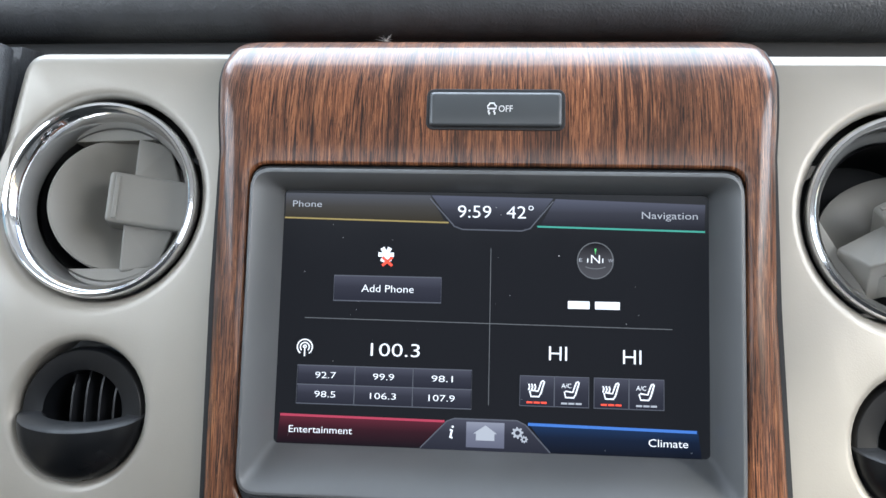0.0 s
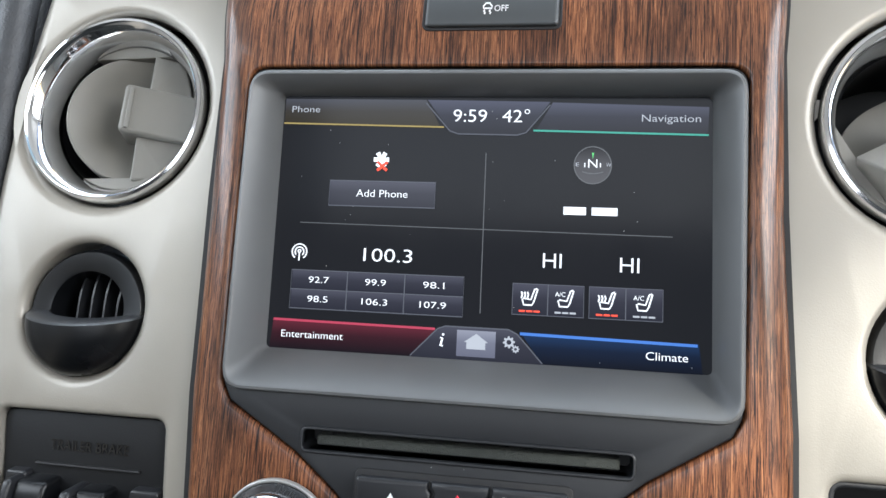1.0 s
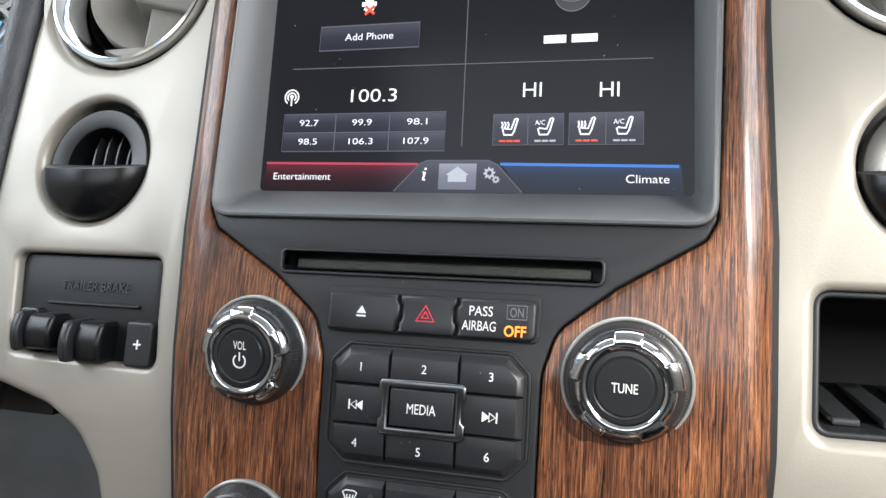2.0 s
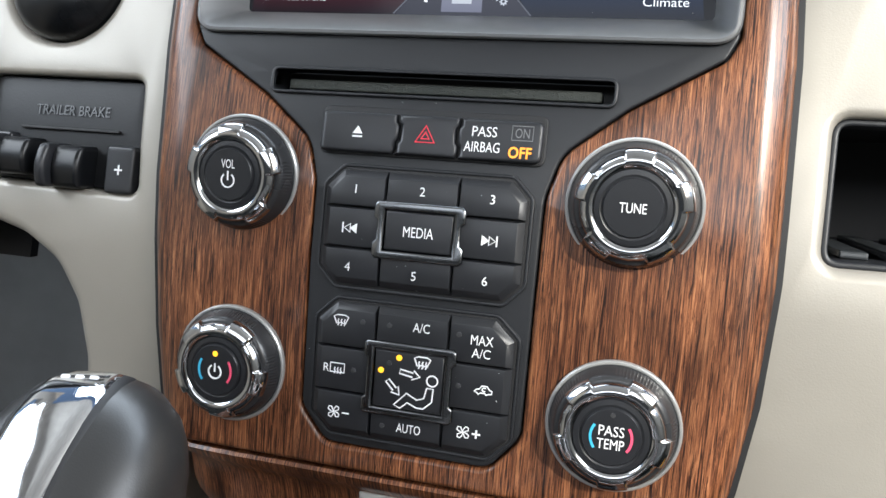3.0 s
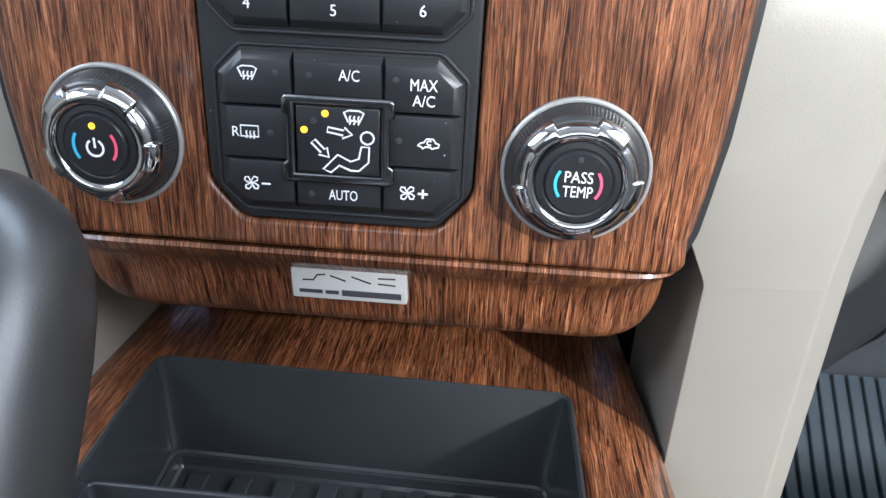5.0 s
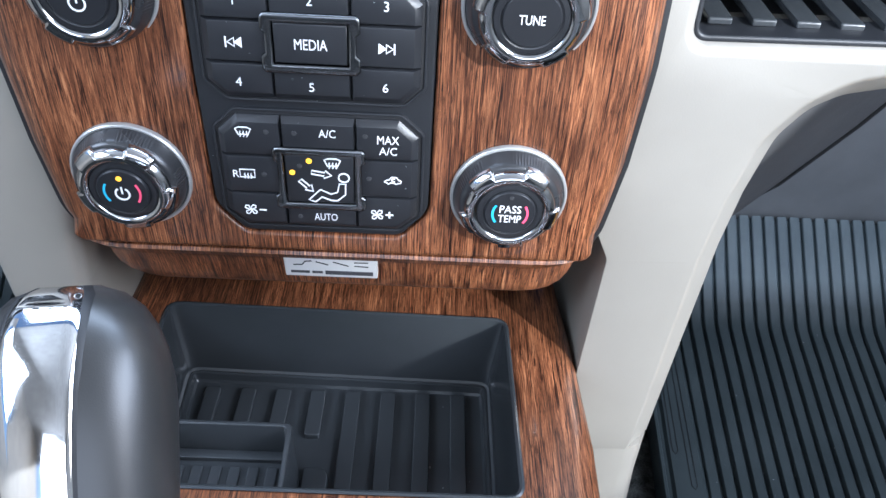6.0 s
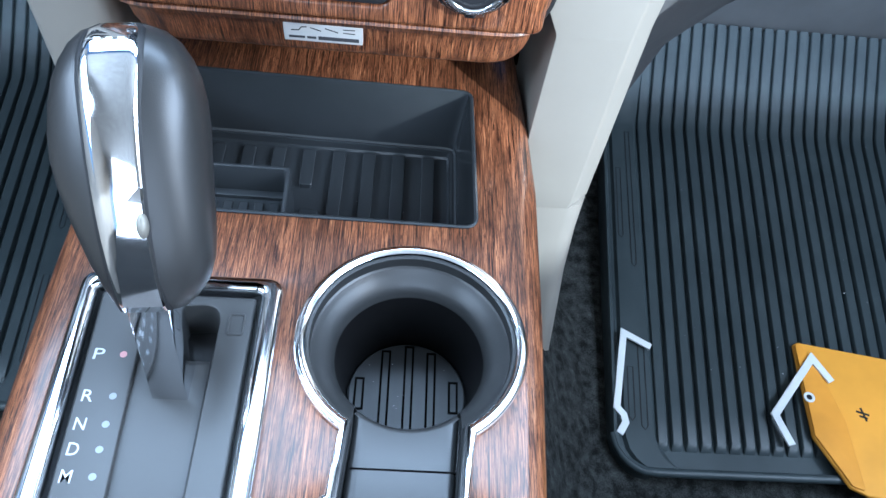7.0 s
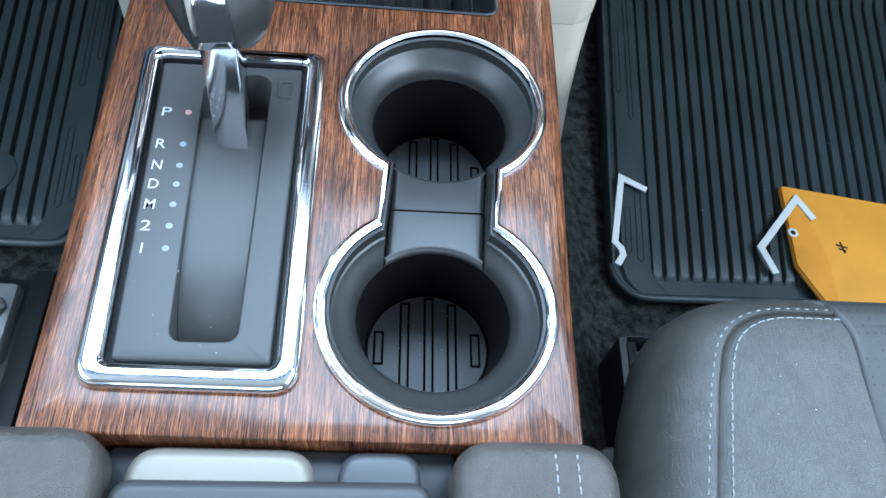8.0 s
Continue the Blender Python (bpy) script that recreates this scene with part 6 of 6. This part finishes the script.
rings_strip(bm, [[Vector((-0.10, 0.95, 0.05)), Vector((-0.95, 0.95, 0.05))], [Vector((-0.10, 0.88, 0.62)), Vector((-0.95, 0.88, 0.62))]], closed=False)
tagged(part("footwell_panel", bm, FELT), "dark grey panel at the front of the footwell", "panel", kind="structure")
bm = bmesh.new()
rings_strip(bm, [[Vector((-0.172, 0.335, 0.34)), Vector((-0.19, 0.36, 0.05)), ], [Vector((-0.21, 0.95, 0.40)), Vector((-0.23, 0.95, 0.05))]], closed=False)
tagged(part("tunnel_side", bm, LINER), "grainy grey side panel of the footwell", "panel", kind="structure")
tagged(part("footwell_seam", tube([(0.366, 0.829, 0.072), (0.405, 0.822, 0.119), (0.465, 0.811, 0.182), (0.525, 0.802, 0.2755), (0.579, 0.795, 0.371), (0.66, 0.77, 0.54)], 0.0026, n=8), SOFT_BLACK), "dark seam between the footwell panels", "seam", kind="structure")
# lower legs of the dash below the joint
LAY = Matrix()
for s in (1, -1):
    bm = bmesh.new()
    rings = []
    for z, x0, x1, y0 in ((0.3555, 0.116, 0.1680, 0.2905), (0.32, 0.116, 0.1690, 0.2905), (0.27, 0.114, 0.1725, 0.2900), (0.20, 0.112, 0.1800, 0.288), (0.09, 0.110, 0.192, 0.286)):
        rings.append([Vector((s * x, y, z)) for x, y in ((x0 - 0.02, y0 + 0.14), (x0, y0 + 0.002), (x0 + 0.003, y0), (x1 - 0.014, y0), (x1 - 0.005, y0 + 0.004), (x1, y0 + 0.012), (x1 + 0.004, y0 + 0.14))])
    loft(rings, bm)
    part("lower_leg", bm, SILVER_DARK if s < 0 else SILVER, dashboard)
LAY = FLOOR_FRAME


# ---- floor mats ----
def floor_mat(s, x0, x1, near, label):
    mat = thing("floor_mat", label, "floor mat", "front floor mats")
    ys = [near, 0.30 if near < 0.25 else 0.32, 0.40, 0.50, 0.60, 0.69, 0.702, 0.712, 0.724, 0.738, 0.76, 0.79, 0.831]

    def edge(y):
        round_off = max(0.0, near + 0.038 - y)
        return x0 + 0.038 - math.sqrt(max(0.0, 0.038 ** 2 - round_off ** 2)) + 0.085 * max(0.0, y - 0.27) + 0.9 * max(0.0, y - 0.70) ** 2

    def rib_x(k, y):
        # the ribs fan out a little towards the front of the cab
        return x0 + 0.0605 + 0.0155 * k + (0.091 + 0.0038 * k) * (min(y, 0.722) - 0.404) + 0.05 * max(0.0, y - 0.722)

    bm = bmesh.new()
    rings = []
    for y in [near + d for d in (0.0, 0.0008, 0.003, 0.007, 0.014, 0.024, 0.038)] + ys[1:]:
        a = edge(y)
        rings.append([Vector((s * x, y, mat_z(y) + z)) for x, z in ((a, -0.012), (a + 0.001, 0.010), (a + 0.003, 0.0125), (a + 0.006, 0.012), (a + 0.0095, 0.002), (a + 0.013, 0.0025), (a + 0.0160, 0.0066), (a + 0.045, 0.0066), (a + 0.052, 0.0005), (x1, 0.0005), (x1, -0.012))])
    rings_strip(bm, rings, closed=False)
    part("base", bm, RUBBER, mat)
    # raised lip along the near edge
    bend = [(s * (edge(y) + 0.003), y, mat_z(0.25) + 0.0075) for y in [near + d for d in (0.038, 0.026, 0.016, 0.009, 0.0045, 0.0015)]]
    part("rim", tube(bend + [(s * (x0 + 0.045), near + 0.0005, mat_z(0.25) + 0.0075), (s * (x0 + 0.2), near + 0.0015, mat_z(0.25) + 0.0075), (s * x1, near + 0.004, mat_z(0.25) + 0.0075)], 0.0045, n=10), RUBBER, mat)
    k = 0
    while rib_x(k, 0.404) < x1 - 0.03:
        bm = bmesh.new()
        rings = []
        ya = near + 0.025
        for y in [ya, ya + 0.003, ya + 0.008] + [v for v in ys if v > ya + 0.012]:
            h = 0.0008 if y == ya else 0.0045 if y < ya + 0.004 else 0.0066
            xa, xb = rib_x(k, y), rib_x(k + 1, y) - 0.0032
            rings.append([Vector((s * x, y, mat_z(y) + z)) for x, z in ((xa, 0.0), (xa + 0.0004, h * 0.8), (xa + 0.0016, h), (xb - 0.0016, h), (xb - 0.0004, h * 0.8), (xb, 0.0))])
        loft(rings, bm)
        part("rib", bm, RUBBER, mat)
        k += 1
    # shallow oblong marks pressed into the smooth border
    for d, d2, ya, yb in ((0.0190, 0.0245, 0.515, 0.625), (0.0330, 0.0385, 0.474, 0.690), (0.0210, 0.0270, near + 0.053, near + 0.113), (0.0335, 0.0400, near + 0.044, near + 0.148)):
        loop = [(edge(ya) + d, ya + 0.004), (edge(ya) + (d + d2) / 2, ya), (edge(ya) + d2, ya + 0.004), (edge(yb) + d2, yb), (edge(yb) + d, yb), (edge(ya) + d, ya + 0.004)]
        part("mark", stroke([[(s * x, y) for x, y in loop]], 0.0011, 0.0062, lambda u, v, w: Vector((u, v, mat_z(v) + w)), thick=0.0007), BLACK, mat)
    return mat


passenger_mat = floor_mat(1, 0.262, 0.86, 0.232, "black ribbed rubber floor mat flecked with dust on the passenger side")
left_mat = floor_mat(-1, 0.278, 0.86, 0.266, "black ribbed rubber floor mat on the driver side")
part("maker_mark", lathe([(0.030, 0.004), (0.029, 0.0075), (0.026, 0.0082), (0.0001, 0.0078)], -0.398, 0.350, lambda u, v, w: Vector((u, v, 0.034 + w)), 32), RUBBER, left_mat, "plain raised oval")

# ---- things on the floor ----
WHITE_STRIP = plastic("white_strip", (0.70, 0.72, 0.72), 0.55, 600, 0.0002, 0.2)


def strip(points, width, z, name, label):
    bm = bmesh.new()
    m = lambda u, v, w: Vector((u, v, z + w))
    lines = [Vector(p) for p in points]
    left, right = [], []
    for i, p in enumerate(lines):
        a, b = lines[max(0, i - 1)], lines[min(len(lines) - 1, i + 1)]
        e, f = (p - a), (b - p)
        e = e.normalized() if e.length else f.normalized()
        f = f.normalized() if f.length else e
        n1, n2 = Vector((-e.y, e.x)), Vector((-f.y, f.x))
        mm = (n1 + n2).normalized()
        k = width / 2 / max(0.4, mm.dot(n1))
        left.append(p + mm * k)
        right.append(p - mm * k)
    slab([tuple(p) for p in left] + [tuple(p) for p in reversed(right)], 0.0022, 0.0, 0.0004, mapf=m, bm=bm)
    return tagged(part(name, bm, WHITE_STRIP), label, "strip", "white strips on the mat")


strip([(0.316, 0.366), (0.2885, 0.3820), (0.2705, 0.296), (0.2765, 0.288), (0.2775, 0.280), (0.2700, 0.268)], 0.0072, 0.0455, "plastic_strip", "white angled plastic strip lying on the floor mat")
strip([(0.505, 0.335), (0.491, 0.3620), (0.4335, 0.2950), (0.4430, 0.2630)], 0.0080, 0.0495, "plastic_strip", "white angled plastic strip lying by the envelope")

envelope = thing("envelope", "orange padded envelope lying on the floor mat", "envelope")
ORANGE = plastic("orange_paper", (0.78, 0.36, 0.035), 0.6, 500, 0.0003, 0.3, 0.4, 0, 0.10)
flat = lambda u, v, w: Vector((u - 0.005, v, 0.0440 + w + 0.035 * (0.33 - v)))
part("sheet", slab(rounded([(0.4735, 0.2740), (0.4960, 0.2230), (0.5120, 0.2150), (0.78, 0.19), (0.80, 0.335), (0.4880, 0.3830), (0.4820, 0.3800)], 0.004), 0.0040, 0.0, 0.0018, mapf=flat), ORANGE, envelope)
part("flap", slab(rounded([(0.4745, 0.2745), (0.4970, 0.2240), (0.5090, 0.2190), (0.5120, 0.2900), (0.5050, 0.3300), (0.4900, 0.3800), (0.4830, 0.3790)], 0.003), 0.0062, 0.0036, 0.0010, mapf=flat), plastic("orange_flap", (0.74, 0.32, 0.028), 0.6, 500, 0.0003, 0.3, 0.4, 0, 0.14), envelope, "folded orange flap")
part("eyelet", lathe([(0.0060, 0.0058), (0.0058, 0.0068), (0.0032, 0.0068), (0.0028, 0.0060)], 0.4805, 0.3160, flat, 20), WHITE_STRIP, envelope, "pale paper eyelet")
part("eyelet_hole", lathe([(0.0030, 0.0058), (0.0030, 0.0064), (0.0001, 0.0064)], 0.4805, 0.3160, flat, 14), SOFT_BLACK, envelope)
part("scribble", stroke([[(0.528, 0.304), (0.541, 0.300)], [(0.534, 0.308), (0.536, 0.293)], [(0.530, 0.299), (0.538, 0.296)]], 0.0022, 0.0040, flat), SOFT_BLACK, envelope)

# ---- passenger seat ----
seat = thing("passenger_seat", "black leather passenger seat with pale double stitching", "car seat")


def seat_xy(x, y):
    """The outer side runs outwards towards the back of the seat."""
    return x + 0.22 * min(0.0, y - 0.03) * max(0.0, min(1.0, (0.30 - x) / 0.10)), y


def seat_loop(inset, z, r=0.085):
    """Outline of the cushion in plan, inset, at a height."""
    x0, x1, y0, y1 = 0.163 + inset, 0.70 - inset, -0.55 + inset, 0.0885 - 0.62 * inset
    pts = rounded([(x0, y0), (x1, y0), (x1, y1), (x0, y1)], [0.06, 0.06, r, r], 12)
    # extra points down the outer side, where it bends
    side = [(x0, y1 - r - (y1 - r - y0 - 0.06) * k / 8) for k in range(1, 8)]
    return [Vector((*seat_xy(x, y), z)) for x, y in pts + side]


bm = bmesh.new()
prof = [(0.075, 0.12), (0.052, 0.17), (0.030, 0.22), (0.012, 0.265), (0.003, 0.295), (0.002, 0.312), (0.006, 0.328), (0.014, 0.3420), (0.022, 0.3500), (0.030, 0.3550), (0.0370, 0.3578), (0.0395, 0.3582), (0.0416, 0.3558), (0.0437, 0.3584), (0.0470, 0.3592), (0.060, 0.3605), (0.08, 0.3615), (0.16, 0.359)]
rings = [seat_loop(i, z, max(0.03, 0.085 - 0.9 * i)) for i, z in prof]
rows = rings_strip(bm, rings)
bm.faces.new(rows[-1])
part("cushion", bm, LEATHER, seat, "creased black leather cushion", 60)
THREAD = plastic("pale_thread", (0.25, 0.265, 0.275), 0.6, 1500, 0.0001, 0.2)


def stitching(points, owner, name="stitching", step=0.0062, size=0.00043):
    """Short thread stitches end to end along a line."""
    pts = [Vector(p) for p in points]
    bm = bmesh.new()
    run, d = [], 0.0
    for a, b in zip(pts, pts[1:]):
        n = max(1, int((b - a).length / 0.0008))
        for i in range(n):
            run.append(a.lerp(b, i / n))
    k = max(2, int(step / 0.0008))
    for i in range(0, len(run) - k, k):
        piece = run[i:i + max(2, int(k * 0.9))]
        mid = len(piece) // 2
        tube([piece[0] - Vector((0, 0, 0.0006)), piece[mid] + Vector((0, 0, 0.0004)), piece[-1] - Vector((0, 0, 0.0006))], size, bm, 6)
    return part(name, bm, THREAD, owner, "pale grey stitching")


for inset, z, reach in ((0.0365, 0.3574, 0.277), (0.0470, 0.3596, 0.281)):
    r = max(0.03, 0.085 - 0.9 * inset)
    x0, y1 = 0.163 + inset, 0.0885 - 0.62 * inset
    corner = [Vector((*seat_xy(x, y), z)) for x, y in rounded([(x0, -0.30), (0.70, -0.30), (0.70, y1), (x0, y1)], [0, 0, 0, r], 14)[3:]]
    tail = [Vector((*seat_xy(x0, y1 - r - 0.02 * k), z)) for k in range(1, 12)]
    stitching([Vector((reach, y1, z))] + corner + tail, seat, step=0.0060)


def perforated():
    m, nodes, links, p = shader("perforated_leather")
    v = nodes.new("ShaderNodeTexVoronoi")
    v.inputs["Scale"].default_value, v.inputs["Randomness"].default_value = 210.0, 0.15
    links.new(coords(nodes, links, (1, 1, 0.0)), v.inputs["Vector"])
    links.new(ramp_of(nodes, links, v.outputs["Distance"], [(0.09, (0.004, 0.004, 0.004)), (0.15, (0.040, 0.041, 0.041))]), p.inputs["Base Color"])
    p.inputs["Roughness"].default_value = 0.45
    bump_of(nodes, links, v.outputs["Distance"], 0.2, 0.0005, p)
    return m


part("seat_insert", slab(rounded([(0.2805, -0.40), (0.62, -0.40), (0.62, 0.0800), (0.266, 0.0775), (0.2765, 0.070), (0.2825, 0.050), (0.2825, 0.0)], [0, 0, 0, 0, 0.004, 0.02, 0.02]), 0.0, -0.03, 0.004, mapf=lambda u, v, w: Vector((u, v, lerp_table(prof[4:], (0.0885 - v) / 0.62) + 0.0024 + w)), slices=[0.0, 0.02, 0.03, 0.04, 0.05, 0.055, 0.06, 0.065, 0.07, 0.0735]), perforated(), seat, "perforated black leather insert")
part("side_shield", box(0.168, -0.5, 0.06, 0.188, 0.02, 0.24, 0.008), LINER, seat, "fuzzy grey side valance")
RAIL = plastic("rail_black", (0.008, 0.0085, 0.009), 0.45, 900, 0.0002, 0.3, 0.25)
rail = thing("seat_rail", "black steel seat rail bolted to the floor", "seat rail")
part("cover", slab(rounded([(0.236, 0.06), (0.31, 0.06), (0.31, 0.159), (0.244, 0.159), (0.2375, 0.156)], 0.003), 0.020, -0.09, 0.001, mapf=lambda u, v, w: Vector((u, v, 0.09 + w)), holes=[rounded([(0.239, 0.063), (0.307, 0.063), (0.307, 0.1565), (0.2455, 0.1565)], 0.002)], hole_back=-0.08), BLACK, rail)
part("post", box(0.2440, 0.07, 0.02, 0.2530, 0.152, 0.112, 0.002), RAIL, rail)
part("bracket", box(0.2555, 0.075, 0.06, 0.300, 0.152, 0.090, 0.002), plastic("rail_steel", (0.10, 0.105, 0.11), 0.4, 900, 0.0002, 0.3, 0.5, 0.4), rail, "grey steel bracket")
part("bolt", lathe([(0.0085, 0.0), (0.0085, 0.006), (0.0060, 0.0085), (0.0001, 0.009)], 0.270, 0.136, lambda u, v, w: Vector((u, v, 0.090 + w)), 6), RAIL, rail)
part("rail_bar", box(0.212, -0.3, 0.02, 0.226, 0.060, 0.075, 0.004), RAIL, rail)
rail2 = thing("seat_rail", "black steel seat rail bolted to the floor", "seat rail")
part("rail_bar", box(-0.300, -0.3, 0.03, -0.280, 0.215, 0.085, 0.004), RAIL, rail2)
STEEL = plastic("rail_steel_dark", (0.22, 0.225, 0.22), 0.45, 900, 0.0002, 0.3, 0.5, 0.3)
part("foot", box(-0.37, 0.10, 0.02, -0.30, 0.225, 0.045, 0.003), RAIL, rail2)
part("bracket", box(-0.3475, 0.138, 0.03, -0.3215, 0.214, 0.060, 0.006), STEEL, rail2, "pale steel bracket")
part("bolt", lathe([(0.0095, 0.0), (0.0095, 0.006), (0.007, 0.0085), (0.0001, 0.009)], -0.3345, 0.186, lambda u, v, w: Vector((u, v, 0.060 + w)), 6), STEEL, rail2)

LAY = ARM_FRAME
# ---- armrest behind the console ----
armrest = thing("armrest", "black leather console armrest with a satin latch", "armrest")


def pad_block(x0, x1, y0, y1, z1, r, drop=0.12):
    return slab(rounded([(x0, y0), (x1, y0), (x1, y1), (x0, y1)], r, 10), z1, z1 - drop, 0.010, mapf=lambda u, v, w: Vector((u, v, w)), steps=5)


part("pad", pad_block(-0.158, -0.0895, -0.40, -0.0535, 0.4235, 0.020, 0.13), PAD_LEATHER, armrest)
part("pad", pad_block(0.0545, 0.128, -0.40, -0.0555, 0.4235, 0.020, 0.13), PAD_LEATHER, armrest)
part("pad", pad_block(-0.10, 0.065, -0.40, -0.0950, 0.4200, 0.020), PAD_LEATHER, armrest)
part("lid_front", slab(rounded([(-0.0875, -0.105), (0.0475, -0.105), (0.0475, -0.0725), (-0.0875, -0.0730)], 0.011, 8), 0.4140, 0.34, 0.006, mapf=lambda u, v, w: Vector((u, v, w)), steps=5), plastic("lid_grey", (0.036, 0.037, 0.039), 0.45, 1800, 0.0001, 0.3), armrest)
part("recess", box(-0.093, -0.095, 0.33, 0.058, -0.0572, 0.4015, 0.002), BLACK, armrest)
part("latch", slab(rounded([(-0.0835, -0.090), (-0.0035, -0.090), (-0.0035, -0.0580), (-0.0835, -0.0580)], [0, 0, 0.016, 0.016], 10), 0.4105, 0.37, 0.007, mapf=lambda u, v, w: Vector((u, v, w)), steps=6), LATCH, armrest, "satin silver latch")
part("latch", slab(rounded([(0.0065, -0.090), (0.0425, -0.090), (0.0425, -0.0585), (0.0065, -0.0585)], [0, 0, 0.012, 0.012], 8), 0.4090, 0.37, 0.005, mapf=lambda u, v, w: Vector((u, v, w)), steps=5), plastic("latch_grey", (0.045, 0.049, 0.054), 0.4, 1800, 0.0001, 0.3), armrest, "dark grey latch")
part("side", loft([[Vector((x, y, z)) for x, z in ((-0.150, 0.385), (-0.165, 0.15), (0.165, 0.15), (0.124, 0.385))] for y in (-0.40, -0.055)]), SILVER_DARK, armrest, "grey plastic sides")
for x in (0.0990, 0.1085):
    stitching([(x, -0.20, 0.4237), (x, -0.0660, 0.4237), (x, -0.0600, 0.4218), (x, -0.0570, 0.4185)], armrest, step=0.005, size=0.00045)

LAY = Matrix()
# ---- dust specks ----
DUST = plastic("dust", (0.55, 0.56, 0.57), 0.8, 800, 0.0001, 0.0)


def specks(owner, count, seed, spot, size):
    """Tiny flakes of lint and dust lying on a surface: spot(a, b) gives a place and its normal for a, b in 0 to 1."""
    rng = random.Random(seed)
    bm = bmesh.new()
    for k in range(count):
        p, n = spot(rng.random(), rng.random())
        a = n.orthogonal().normalized()
        b = n.cross(a)
        r = size * rng.uniform(0.4, 1.0) * (2.0 if rng.random() < 0.08 else 1.0)
        turn, long = rng.uniform(0, 6.28), rng.uniform(1.0, 2.2)
        e = (a * math.cos(turn) + b * math.sin(turn)) * r * long
        f = (b * math.cos(turn) - a * math.sin(turn)) * r
        low = [bm.verts.new(p + e * u + f * v) for u, v in ((1, 0), (0.2, 0.9), (-1, 0.3), (-0.4, -0.8))]
        top = bm.verts.new(p + n * r * 0.8)
        for i in range(4):
            bm.faces.new((low[i], low[(i + 1) % 4], top))
    return tagged(part("dust_specks", bm, DUST, owner, "pale dust specks"), kind="stuff")


BACK = Vector((0, -1, 0.1)).normalized()
UP = Vector((0, 0, 1))
specks(touchscreen, 26, 1, lambda a, b: (on_screen(-0.09 + 0.175 * a, 0.681 + 0.10 * b, 0.0004), BACK), 0.00022)
specks(stack, 34, 2, lambda a, b: (on_stack(-0.042 + 0.08 * a, 0.5190 + 0.125 * b, 0.0031 if 0.06 < b < 0.8 and 0.08 < a < 0.92 else -0.0004), BACK), 0.00013)
specks(console, 24, 3, lambda a, b: (on_console(-0.005 + 0.080 * a, 0.225 + 0.092 * b, -0.0556), UP), 0.00018)
specks(cups, 26, 5, lambda a, b: (on_console(0.0290 + 0.048 * a, (0.1475 if b < 0.5 else 0.0232) - 0.022 + 0.088 * (b % 0.5), -0.0805), UP), 0.0002)
specks(shifter, 24, 6, lambda a, b: (on_console(-0.100 + 0.070 * a, -0.018 + 0.045 * b, 0.0006), UP), 0.00013)
LAY = FLOOR_FRAME
specks(passenger_mat, 60, 7, lambda a, b: (Vector((0.33 + 0.40 * a, 0.28 + 0.44 * b, 0.0410)), UP), 0.00045)
specks(seat, 7, 8, lambda a, b: (Vector((0.225 + 0.05 * a, -0.06 + 0.10 * b, 0.3622)), UP), 0.0004)
LAY = Matrix()

# ---- bit of fluff on the dash ----
bm = bmesh.new()
rng = random.Random(4)
for k in range(18):
    a, e = rng.uniform(0, 6.28), rng.uniform(0.1, 1.2)
    p = Vector((-0.0553, 0.3800, 0.8570))
    d = Vector((math.cos(a) * math.cos(e), math.sin(a) * math.cos(e) * 0.6 - 0.3, math.sin(e))) * rng.uniform(0.003, 0.0065)
    tube([p, p + d * 0.6, p + d + Vector((0, 0, -0.0006))], [0.00012, 0.00009, 0.00004], bm, 4)
tagged(part("fluff", bm, PRINT), "tiny pale seed fluff caught under the dash pad", "fluff")
